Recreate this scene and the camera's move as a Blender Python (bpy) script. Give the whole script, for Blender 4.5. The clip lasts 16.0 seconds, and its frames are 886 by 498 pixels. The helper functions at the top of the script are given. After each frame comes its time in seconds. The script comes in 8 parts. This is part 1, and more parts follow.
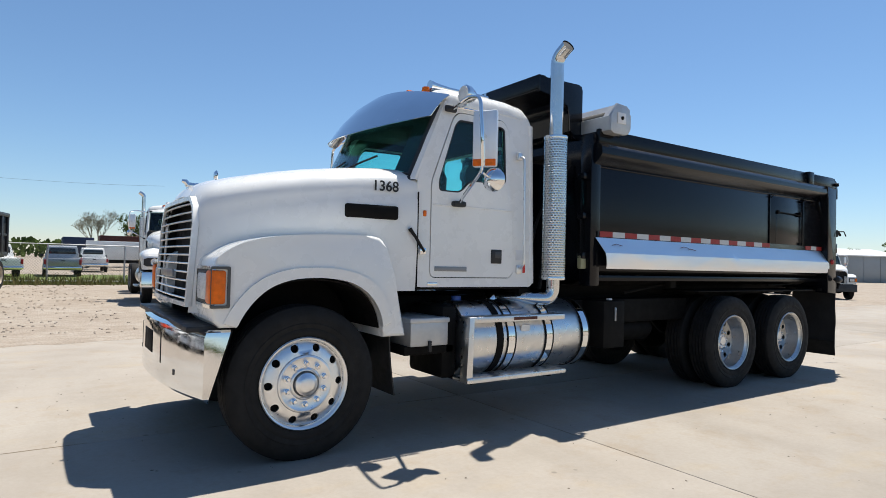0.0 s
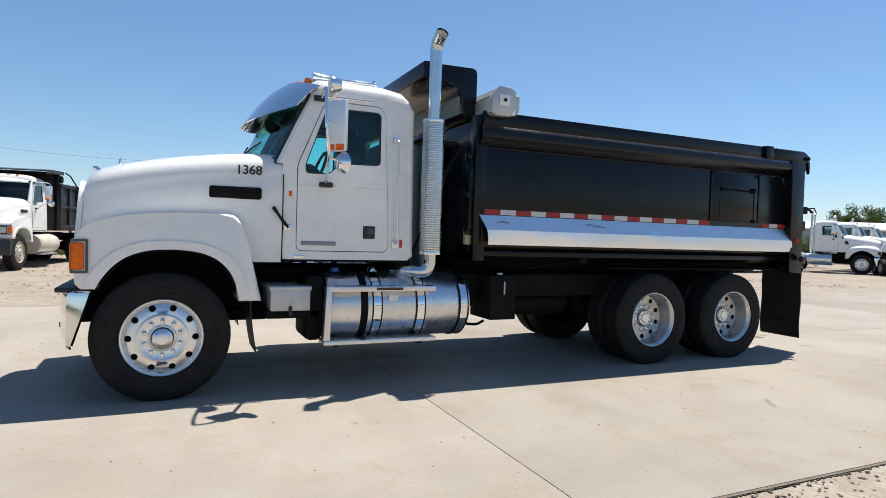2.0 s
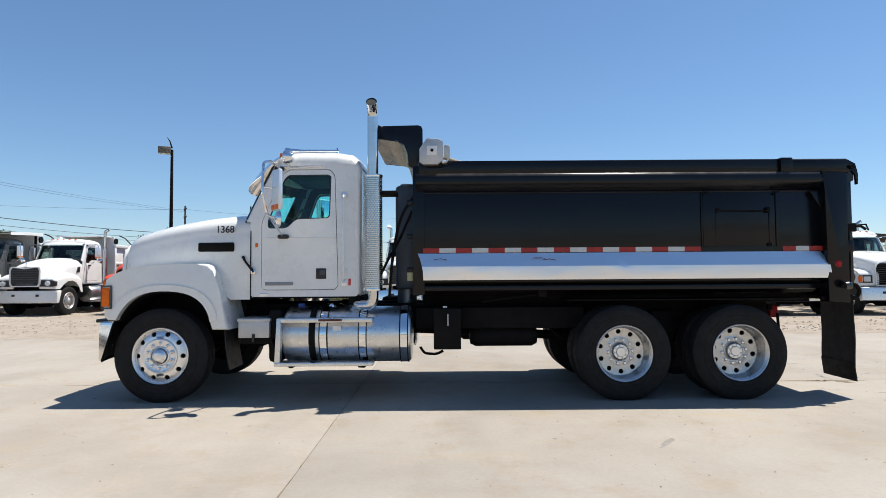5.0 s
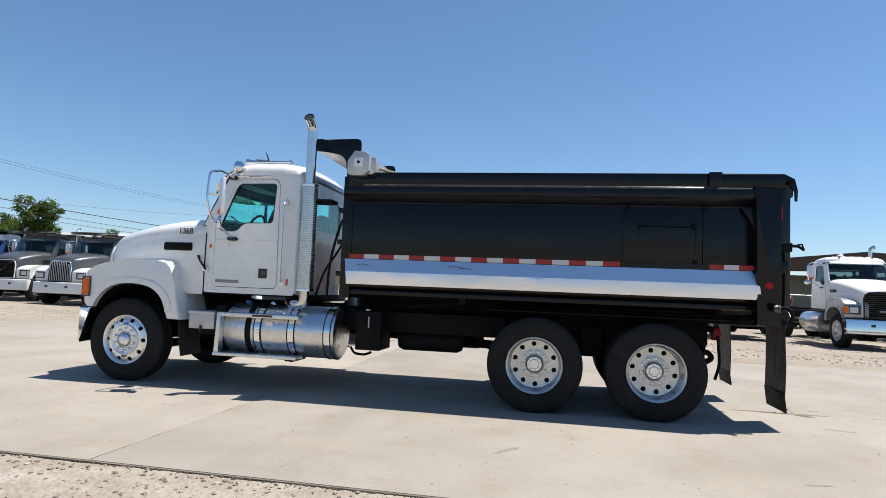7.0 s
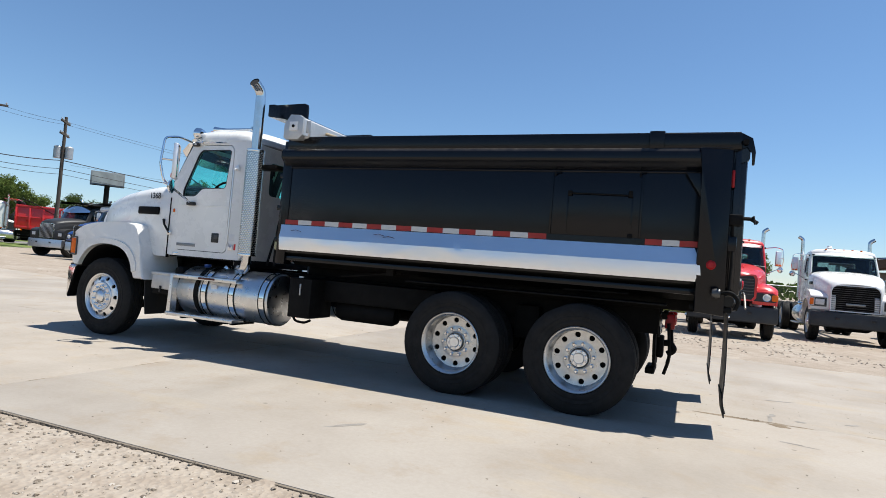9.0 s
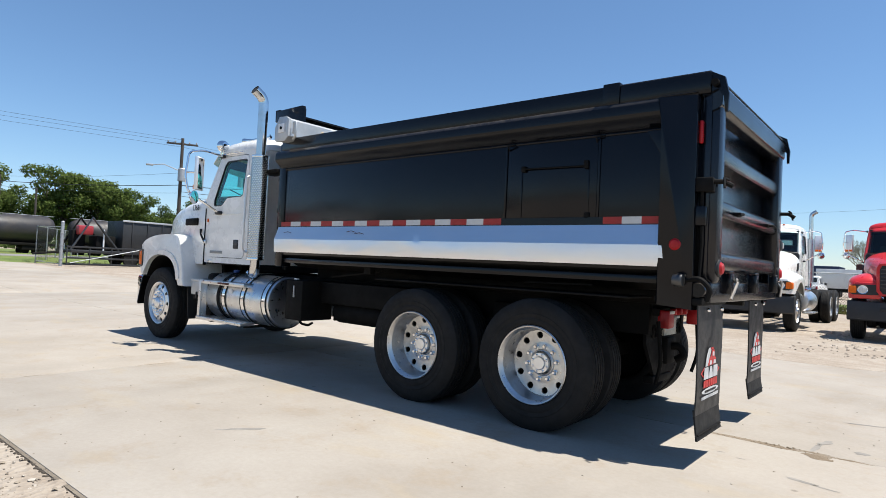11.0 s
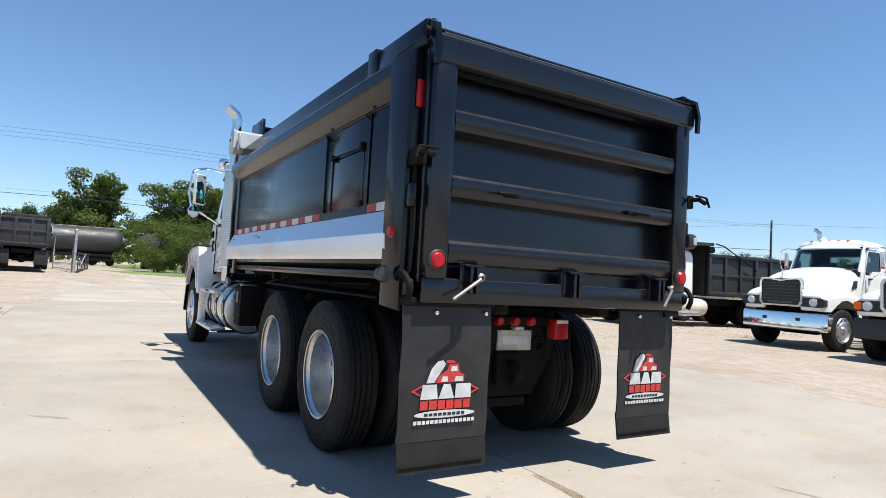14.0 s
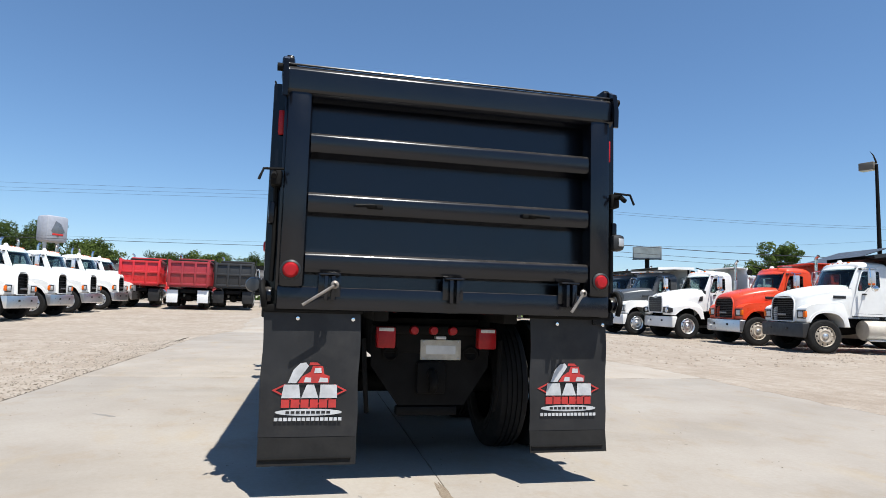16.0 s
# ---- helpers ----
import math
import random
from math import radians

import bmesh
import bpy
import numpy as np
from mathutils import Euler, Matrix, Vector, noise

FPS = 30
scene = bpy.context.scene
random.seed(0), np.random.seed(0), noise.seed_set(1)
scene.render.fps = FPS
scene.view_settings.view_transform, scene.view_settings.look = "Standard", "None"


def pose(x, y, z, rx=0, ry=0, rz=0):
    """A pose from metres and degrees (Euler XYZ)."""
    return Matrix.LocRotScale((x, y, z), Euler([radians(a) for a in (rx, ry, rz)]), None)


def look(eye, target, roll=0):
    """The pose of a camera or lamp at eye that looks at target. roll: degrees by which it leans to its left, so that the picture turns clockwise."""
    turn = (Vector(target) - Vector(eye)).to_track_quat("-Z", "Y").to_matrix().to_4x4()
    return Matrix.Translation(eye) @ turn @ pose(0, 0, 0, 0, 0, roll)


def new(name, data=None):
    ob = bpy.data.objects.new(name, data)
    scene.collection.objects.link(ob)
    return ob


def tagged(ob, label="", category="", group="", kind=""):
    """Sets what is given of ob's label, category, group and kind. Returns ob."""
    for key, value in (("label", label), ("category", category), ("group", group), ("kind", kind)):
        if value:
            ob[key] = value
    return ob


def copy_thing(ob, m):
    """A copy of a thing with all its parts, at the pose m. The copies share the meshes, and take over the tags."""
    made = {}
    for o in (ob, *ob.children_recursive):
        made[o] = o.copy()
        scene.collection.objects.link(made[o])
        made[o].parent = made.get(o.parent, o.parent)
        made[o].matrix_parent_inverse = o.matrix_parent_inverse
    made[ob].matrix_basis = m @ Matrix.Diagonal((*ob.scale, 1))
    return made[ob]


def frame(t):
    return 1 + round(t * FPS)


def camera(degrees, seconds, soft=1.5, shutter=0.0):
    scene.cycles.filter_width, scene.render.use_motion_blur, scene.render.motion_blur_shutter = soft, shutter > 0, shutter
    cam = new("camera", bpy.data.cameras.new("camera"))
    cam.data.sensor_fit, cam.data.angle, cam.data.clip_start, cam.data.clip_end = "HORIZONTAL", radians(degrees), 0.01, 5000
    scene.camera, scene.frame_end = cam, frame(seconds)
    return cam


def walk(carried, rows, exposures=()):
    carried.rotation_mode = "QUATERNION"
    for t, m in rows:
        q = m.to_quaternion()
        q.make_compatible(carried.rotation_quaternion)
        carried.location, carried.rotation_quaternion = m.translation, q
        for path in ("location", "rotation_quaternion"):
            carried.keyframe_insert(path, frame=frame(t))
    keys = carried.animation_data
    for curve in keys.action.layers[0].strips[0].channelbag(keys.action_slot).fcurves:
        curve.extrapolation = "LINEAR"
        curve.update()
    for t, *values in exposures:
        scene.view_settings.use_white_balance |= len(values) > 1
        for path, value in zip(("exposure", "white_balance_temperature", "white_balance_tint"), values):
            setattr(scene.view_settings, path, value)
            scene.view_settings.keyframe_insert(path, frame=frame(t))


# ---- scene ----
cam = camera(73.3, 16.0, 0.8)
PATH = [
    (0, (-1.578, -5.185, 1.425), (-0.46, -3.527, 1.468), 1.4),
    (0.5, (-1.191, -5.535, 1.39), (-0.161, -3.821, 1.404), 2.4),
    (1, (-0.822, -5.958, 1.421), (0.139, -4.206, 1.503), 0.4),
    (1.5, (-0.438, -6.39, 1.452), (0.463, -4.605, 1.459), -0.5),
    (2, (0.074, -6.669, 1.485), (0.898, -4.847, 1.437), 1.8),
    (2.5, (0.573, -7.041, 1.452), (1.261, -5.165, 1.53), 0.2),
    (3, (1.078, -7.319, 1.488), (1.624, -5.396, 1.541), 0.0),
    (3.5, (1.672, -7.497, 1.489), (2.12, -5.549, 1.548), -0.2),
    (3.7, (1.896, -7.604, 1.472), (2.264, -5.641, 1.568), -1.1),
    (5.8, (4.2, -8.187, 1.457), (4.09, -6.191, 1.501), 2.3),
    (6, (4.451, -8.194, 1.462), (4.35, -6.197, 1.46), 3.6),
    (6.5, (5.007, -8.242, 1.41), (4.781, -6.26, 1.557), 1.7),
    (7, (5.569, -8.205, 1.388), (5.2, -6.243, 1.519), 2.3),
    (7.5, (6.112, -8.011, 1.393), (5.574, -6.086, 1.463), 3.4),
    (8, (6.661, -7.818, 1.346), (5.966, -5.946, 1.463), 3.8),
    (8.5, (7.195, -7.496, 1.312), (6.455, -5.643, 1.454), 5.0),
    (8.7, (7.397, -7.35, 1.338), (6.654, -5.495, 1.427), 4.9),
    (10.8, (9.159, -5.733, 1.349), (7.927, -4.159, 1.414), 2.3),
    (11, (9.283, -5.514, 1.335), (8.01, -3.972, 1.388), 2.7),
    (11.5, (9.539, -4.977, 1.323), (8.236, -3.46, 1.355), 1.2),
    (12, (9.873, -4.497, 1.292), (8.528, -3.018, 1.361), 1.0),
    (12.5, (10.148, -4.035, 1.271), (8.707, -2.648, 1.321), 3.1),
    (13, (10.408, -3.571, 1.308), (8.955, -2.197, 1.353), 0.8),
    (13.5, (10.758, -3.191, 1.33), (9.115, -2.054, 1.42), 2.7),
    (14, (11.004, -2.723, 1.296), (9.287, -1.703, 1.396), 3.2),
    (14.5, (11.256, -2.31, 1.294), (9.479, -1.412, 1.482), 1.6),
    (15, (11.535, -1.892, 1.29), (9.659, -1.205, 1.384), 1.9),
    (15.5, (11.695, -1.39, 1.264), (9.811, -0.724, 1.355), 2.2),
    (16, (11.915, -0.907, 1.218), (9.969, -0.484, 1.401), 1.7),
]
walk(cam, [(t, look(eye, target, roll)) for t, eye, target, roll in PATH], [(0.0, 0.51, 6500, 9), (3.5, 0.54, 6480, 9), (7.0, 0.53, 6350, 9), (11.0, 0.69, 6350, 9), (13.0, 0.78, 6350, 9), (14.5, 0.77, 6300, 9), (16.0, 0.60, 6220, 9)])

# world, sun and exposure
world = bpy.data.worlds.new("world")
scene.world = world
world.use_nodes = True
wn = world.node_tree
sky = wn.nodes.new("ShaderNodeTexSky")
sky.sky_type, sky.sun_disc = "NISHITA", False
sky.sun_elevation, sky.sun_rotation = radians(67.5), radians(90 - 23.2)
sky.air_density, sky.dust_density, sky.ozone_density = 1.15, 0.0, 6.0
wn.nodes["Background"].inputs["Strength"].default_value = 0.082
where, part_xyz, tint, blend = (wn.nodes.new("ShaderNode" + k) for k in ("TexCoord", "SeparateXYZ", "ValToRGB", "MixRGB"))
wn.links.new(where.outputs["Generated"], part_xyz.inputs[0])
wn.links.new(part_xyz.outputs["Z"], tint.inputs[0])
tint.color_ramp.elements[0].position, tint.color_ramp.elements[0].color = 0.0, (0.90, 0.965, 1.12, 1)
tint.color_ramp.elements[1].position, tint.color_ramp.elements[1].color = 0.45, (0.94, 0.99, 1.01, 1)
haze = tint.color_ramp.elements.new(0.14)
haze.color = (0.92, 0.98, 1.05, 1)
blend.blend_type = "MULTIPLY"
blend.inputs[0].default_value = 1.0
wn.links.new(sky.outputs[0], blend.inputs[1])
wn.links.new(tint.outputs[0], blend.inputs[2])
wn.links.new(blend.outputs[0], wn.nodes["Background"].inputs["Color"])
sun = new("sun", bpy.data.lights.new("sun", "SUN"))
sun.data.energy, sun.data.angle, sun.data.color = 5.0, radians(0.53), (1.0, 0.95, 0.865)
sun.matrix_world = look((0.38 * 40, 0.163 * 40, 40), (0, 0, 0))


# ---- materials ----
def material(name):
    m = bpy.data.materials.new(name)
    m.use_nodes = True
    return m, m.node_tree, m.node_tree.nodes["Principled BSDF"]


def noise_node(nt, scale, detail=5.0, rough=0.55, vec=None):
    n = nt.nodes.new("ShaderNodeTexNoise")
    n.inputs["Scale"].default_value, n.inputs["Detail"].default_value, n.inputs["Roughness"].default_value = scale, detail, rough
    if vec is not None:
        nt.links.new(vec, n.inputs["Vector"])
    return n.outputs[0]


def coords(nt, stretch=(1, 1, 1), world_space=False):
    c = nt.nodes.new("ShaderNodeNewGeometry") if world_space else nt.nodes.new("ShaderNodeTexCoord")
    mp = nt.nodes.new("ShaderNodeMapping")
    mp.inputs["Scale"].default_value = stretch
    nt.links.new(c.outputs["Position"] if world_space else c.outputs["Object"], mp.inputs["Vector"])
    return mp.outputs[0]


def ramp(nt, fac, stops):
    r = nt.nodes.new("ShaderNodeValToRGB")
    el = r.color_ramp.elements
    while len(el) < len(stops):
        el.new(0.5)
    for e, (p, c) in zip(el, stops):
        e.position, e.color = p, (c if len(c) == 4 else (*c, 1))
    nt.links.new(fac, r.inputs[0])
    return r.outputs[0]


def mix(nt, fac, a, b, mode="MIX"):
    n = nt.nodes.new("ShaderNodeMix")
    n.data_type, n.blend_type = "RGBA", mode
    for sock, v in ((n.inputs[0], fac), (n.inputs[6], a), (n.inputs[7], b)):
        if isinstance(v, (int, float)):
            sock.default_value = v
        elif isinstance(v, tuple):
            sock.default_value = (*v, 1) if len(v) == 3 else v
        else:
            nt.links.new(v, sock)
    return n.outputs[2]


def bump(nt, b, height, strength=0.2, dist=0.01):
    n = nt.nodes.new("ShaderNodeBump")
    n.inputs["Strength"].default_value, n.inputs["Distance"].default_value = strength, dist
    nt.links.new(height, n.inputs["Height"])
    nt.links.new(n.outputs[0], b.inputs["Normal"])


def surface(name, col, rough=0.5, metal=0.0, coat=0.0, vary=0.12, scale=2.5, dirt=None, dirt_amount=0.35, grain=60.0, relief=0.03, rough_vary=0.12, stretch=(1, 1, 1), spec=0.5):
    """A general surface: base colour with broad variation, fine grain, optional dirt in patches."""
    m, nt, b = material(name)
    v = coords(nt, stretch)
    dark, light = tuple(c * (1 - vary) for c in col), tuple(min(1, c * (1 + vary * 0.6)) for c in col)
    c = ramp(nt, noise_node(nt, scale, 6, 0.6, v), [(0.3, dark), (0.7, light)])
    if dirt:
        c = mix(nt, ramp(nt, noise_node(nt, scale * 0.8, 8, 0.7, v), [(0.48, (0, 0, 0)), (0.75, (dirt_amount,) * 3)]), c, dirt)
    nt.links.new(c, b.inputs["Base Color"])
    fine = noise_node(nt, grain, 4, 0.6, v)
    nt.links.new(ramp(nt, noise_node(nt, scale * 3, 5, 0.6, v), [(0.3, (max(0.02, rough - rough_vary),) * 3), (0.7, (min(1, rough + rough_vary),) * 3)]), b.inputs["Roughness"])
    b.inputs["Metallic"].default_value = metal
    b.inputs["Specular IOR Level"].default_value = spec
    b.inputs["Coat Weight"].default_value, b.inputs["Coat Roughness"].default_value = coat, 0.04
    bump(nt, b, fine, relief, 0.004)
    return m


def glass(name, tint):
    m, nt, b = material(name)
    nt.nodes.remove(b)
    out = nt.nodes["Material Output"]
    tr, gl, mx, lw, pw, ad = (nt.nodes.new("ShaderNode" + k) for k in ("BsdfTransparent", "BsdfGlossy", "MixShader", "LayerWeight", "Math", "Math"))
    tr.inputs[0].default_value = (*tint, 1)
    gl.inputs["Roughness"].default_value = 0.03
    lw.inputs["Blend"].default_value = 0.5
    pw.operation, ad.operation = "POWER", "MULTIPLY_ADD"
    pw.inputs[1].default_value = 4.0
    ad.inputs[1].default_value, ad.inputs[2].default_value = 0.8, 0.035
    nt.links.new(lw.outputs["Facing"], pw.inputs[0])
    nt.links.new(pw.outputs[0], ad.inputs[0])
    nt.links.new(ad.outputs[0], mx.inputs[0])
    nt.links.new(tr.outputs[0], mx.inputs[1])
    nt.links.new(gl.outputs[0], mx.inputs[2])
    nt.links.new(mx.outputs[0], out.inputs[0])
    return m


def lens(name, col, rough=0.12):
    return surface(name, col, rough + 0.2, 0, 0.0, 0.2, 30, None, 0, 140, 0.06, 0.05, spec=0.3)


PAINT = {
    "white": surface("white_paint", (0.80, 0.79, 0.755), 0.28, 0, 0.5, 0.04, 1.5, (0.55, 0.52, 0.46), 0.10, 90, 0.01),
    "aged_white": surface("aged_white_paint", (0.76, 0.755, 0.73), 0.4, 0, 0.3, 0.06, 2.0, (0.45, 0.41, 0.34), 0.25, 60, 0.02),
    "black": surface("black_body_paint", (0.0035, 0.004, 0.006), 0.19, 0, 0.0, 0.3, 1.2, (0.03, 0.027, 0.023), 0.05, 50, 0.03, 0.06, spec=0.30),
    # the body's black again, glossier and bluer to brighten the gate's sky reflection
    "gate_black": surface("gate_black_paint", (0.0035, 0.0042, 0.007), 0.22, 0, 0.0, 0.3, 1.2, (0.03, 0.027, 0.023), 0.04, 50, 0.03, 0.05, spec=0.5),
    "orange": surface("orange_paint", (0.72, 0.062, 0.016), 0.35, 0, 0.4, 0.08, 2, (0.3, 0.15, 0.08), 0.15),
    "red": surface("red_paint", (0.55, 0.018, 0.02), 0.35, 0, 0.4, 0.08, 2, (0.25, 0.1, 0.08), 0.15),
    "maroon": surface("maroon_paint", (0.30, 0.022, 0.028), 0.4, 0, 0.3, 0.08, 2, (0.2, 0.1, 0.08), 0.2),
    "grey": surface("grey_paint", (0.075, 0.078, 0.082), 0.35, 0.2, 0.4, 0.08, 2),
    "silver": surface("silver_paint", (0.36, 0.365, 0.37), 0.35, 0.5, 0.4, 0.08, 2),
    "navy": surface("navy_paint", (0.012, 0.018, 0.05), 0.45, 0, 0.2, 0.1, 2),
    "blue": surface("blue_paint", (0.02, 0.065, 0.24), 0.3, 0.1, 0.5, 0.08, 2),
    "dull_black": surface("dull_black_paint", (0.02, 0.02, 0.021), 0.5, 0, 0.1, 0.3, 2, (0.06, 0.052, 0.043), 0.2),
}


def dust_lit_ledges(m, col, amount):
    """Settled dust on the faces that look up; its pale tint also paints the sunlit crest lines."""
    nt = m.node_tree
    b = nt.nodes["Principled BSDF"]
    old = b.inputs["Base Color"].links[0].from_socket
    geo, sep = nt.nodes.new("ShaderNodeNewGeometry"), nt.nodes.new("ShaderNodeSeparateXYZ")
    nt.links.new(geo.outputs["Normal"], sep.inputs[0])
    up = ramp(nt, sep.outputs["Z"], [(0.35, (0, 0, 0)), (0.95, (amount,) * 3)])
    patch = ramp(nt, noise_node(nt, 9, 6, 0.7, coords(nt)), [(0.35, (0.35, 0.35, 0.35)), (0.65, (1, 1, 1))])
    nt.links.new(mix(nt, mix(nt, 1.0, up, patch, "MULTIPLY"), old, col), b.inputs["Base Color"])


dust_lit_ledges(PAINT["black"], (0.27, 0.235, 0.195), 0.32)
dust_lit_ledges(PAINT["gate_black"], (0.27, 0.235, 0.195), 0.25)
CHASSIS = surface("chassis_black", (0.0085, 0.008, 0.0075), 0.7, 0, 0, 0.35, 3, (0.026, 0.023, 0.019), 0.25, 40, 0.1, spec=0.10)
PLASTIC = surface("black_plastic", (0.014, 0.014, 0.015), 0.5, 0, 0, 0.2, 5)
RUBBER = surface("tyre_rubber", (0.012, 0.0115, 0.011), 0.75, 0, 0, 0.3, 5, (0.028, 0.025, 0.021), 0.3, 70, 0.12, spec=0.25)
FLAP_RUBBER = surface("flap_rubber", (0.02, 0.02, 0.021), 0.5, 0, 0, 0.25, 4, (0.07, 0.065, 0.058), 0.3, 50, 0.05, spec=0.3)
CHROME = surface("chrome", (0.80, 0.81, 0.82), 0.08, 1, 0, 0.05, 3, None, 0, 40, 0.015, 0.05)
STACK_CHROME = surface("stack_chrome", (0.66, 0.665, 0.67), 0.15, 1, 0, 0.10, 4, (0.45, 0.42, 0.36), 0.35, 40, 0.02, 0.06)
# darker than POLISHED: the deep dish's shade is in this colour, besides the dirt
RIM_ALU = surface("brake_dusted_rim", (0.60, 0.60, 0.595), 0.36, 1, 0, 0.16, 7, (0.30, 0.28, 0.26), 0.45, 60, 0.05, 0.12)
POLISHED = surface("polished_aluminium", (0.82, 0.82, 0.82), 0.34, 1, 0, 0.06, 4, (0.55, 0.53, 0.5), 0.3, 60, 0.04, 0.08)
ALU = surface("aluminium", (0.70, 0.705, 0.71), 0.32, 1, 0, 0.08, 6, (0.45, 0.44, 0.42), 0.25, 80, 0.05, 0.08)
DULL_ALU = surface("weathered_aluminium", (0.55, 0.55, 0.545), 0.5, 0.7, 0, 0.12, 5, (0.35, 0.34, 0.32), 0.3)
STRIP = surface("dented_bright_strip", (0.86, 0.87, 0.88), 0.40, 1, 0, 0.05, 1.3, (0.6, 0.6, 0.58), 0.2, 2.6, 0.35, 0.06, (0.35, 1, 1))
BLACK_IN = surface("dark_interior", (0.016, 0.016, 0.017), 0.8)
SEAT = surface("grey_seat_cloth", (0.06, 0.06, 0.062), 0.9, 0, 0, 0.2, 8, None, 0, 200, 0.2)
RUST = surface("rusty_steel", (0.13, 0.045, 0.03), 0.75, 0.3, 0, 0.35, 6, (0.03, 0.03, 0.03), 0.5)
TEXT_BLACK = surface("decal_black", (0.012, 0.012, 0.012), 0.5)
DECAL_WHITE = surface("decal_white", (0.75, 0.75, 0.74), 0.55, 0, 0, 0.08, 8)
FLAP_PRINT = surface("faded_white_print", (0.50, 0.50, 0.50), 0.6, 0, 0, 0.2, 14, (0.2, 0.2, 0.2), 0.4)
FLAP_RED = surface("faded_red_print", (0.45, 0.03, 0.025), 0.6, 0, 0, 0.2, 14, (0.12, 0.04, 0.04), 0.4)
WORN_STEEL = surface("worn_steel", (0.27, 0.24, 0.21), 0.5, 0.5, 0, 0.3, 12, (0.12, 0.07, 0.045), 0.5)
DECAL_RED = surface("decal_red", (0.6, 0.03, 0.025), 0.55, 0, 0, 0.1, 8)
DECAL_GREY = surface("badge_grey", (0.25, 0.255, 0.26), 0.35, 0.6)
TAPE_RED = surface("tape_red", (0.32, 0.018, 0.012), 0.5, 0, 0.0, 0.15, 12)
TAPE_WHITE = surface("tape_white", (0.56, 0.56, 0.54), 0.5, 0, 0.0, 0.08, 12)
AMBER = lens("amber_lens", (0.80, 0.15, 0.004))
RED_LENS = lens("red_lens", (0.36, 0.010, 0.013))
CLEAR_LENS = lens("clear_lens", (0.62, 0.63, 0.62), 0.1)
BLUE_CAP = surface("blue_cap", (0.05, 0.12, 0.42), 0.4)
GLASS = glass("teal_tinted_glass", (0.70, 0.975, 0.945))
DARK_GLASS = glass("dark_tinted_glass", (0.66, 0.74, 0.74))
MIRROR = surface("mirror_glass", (0.85, 0.86, 0.87), 0.03, 1, 0, 0.02, 3, None, 0, 30, 0.0, 0.01)


# ---- mesh helpers ----
def part(name, bm, mat, parent=None, label="", sharp=35.0):
    """Links a bmesh as one mesh object, smooth but for its sharp edges."""
    bmesh.ops.recalc_face_normals(bm, faces=bm.faces)
    me = bpy.data.meshes.new(name)
    bm.to_mesh(me)
    bm.free()
    return linked(name, me, mat, parent, label, sharp)


def linked(name, me, mat, parent=None, label="", sharp=35.0):
    if mat and not me.materials:
        me.materials.append(mat)
        me.polygons.foreach_set("use_smooth", [True] * len(me.polygons))
        me.set_sharp_from_angle(angle=radians(sharp))
    ob = new(name, me)
    if parent:
        ob.parent = parent
    if label:
        ob["label"] = label
    return ob


def thing(name, label, category, m=None, group="", kind=""):
    ob = tagged(new(name), label, category, group, kind)
    if m is not None:
        ob.matrix_world = m
    return ob


def bx(x0, x1, y0, y1, z0, z1, b=0.008, bm=None, turn=None):
    """A bevelled box between two corners, turned about its middle if turn (a Matrix) is given."""
    out = bm or bmesh.new()
    tmp = bmesh.new()
    bmesh.ops.create_cube(tmp, size=1)
    c = Vector(((x0 + x1) / 2, (y0 + y1) / 2, (z0 + z1) / 2))
    d = (abs(x1 - x0), abs(y1 - y0), abs(z1 - z0))
    bmesh.ops.transform(tmp, matrix=Matrix.Diagonal((*d, 1)), verts=tmp.verts)
    if b:
        bmesh.ops.bevel(tmp, geom=tmp.edges[:], offset=min(b, min(d) * 0.45), segments=2, profile=0.5, affect="EDGES")
    m = Matrix.Translation(c) @ (turn.to_4x4() if turn else Matrix())
    return absorb(out, tmp, m)


def absorb(out, tmp, m=None):
    vs = {}
    for v in tmp.verts:
        vs[v] = out.verts.new(m @ v.co if m else v.co)
    for f in tmp.faces:
        out.faces.new([vs[v] for v in f.verts])
    tmp.free()
    return out


def fillet(pts, r, n=5):
    """A polyline with its inner corners rounded."""
    pts = [Vector(p) for p in pts]
    out = [pts[0]]
    for a, p, c in zip(pts, pts[1:], pts[2:]):
        u, w = (a - p), (c - p)
        k = min(r, u.length * 0.45, w.length * 0.45)
        s, e = p + u.normalized() * k, p + w.normalized() * k
        for i in range(n + 1):
            t = i / n
            out.append((1 - t) ** 2 * s + 2 * t * (1 - t) * p + t * t * e)
    return out + [pts[-1]]


def tube(pts, r, seg=10, bm=None, caps=True):
    """A round bar along a polyline. r: one radius, or one for each point."""
    bm = bm or bmesh.new()
    pts = [Vector(p) for p in pts]
    rs = r if isinstance(r, (list, tuple)) else [r] * len(pts)
    d0 = (pts[1] - pts[0]).normalized()
    side = d0.orthogonal().normalized()
    rings = []
    for i, p in enumerate(pts):
        d = (pts[min(i + 1, len(pts) - 1)] - pts[max(i - 1, 0)]).normalized()
        side = (side - d * side.dot(d)).normalized()
        up = d.cross(side)
        rings.append([bm.verts.new(p + (side * math.cos(a) + up * math.sin(a)) * rs[i]) for a in (2 * math.pi * k / seg for k in range(seg))])
    for a, b in zip(rings, rings[1:]):
        for k in range(seg):
            bm.faces.new((a[k], a[(k + 1) % seg], b[(k + 1) % seg], b[k]))
    if caps:
        bm.faces.new(rings[0][::-1])
        bm.faces.new(rings[-1])
    return bm


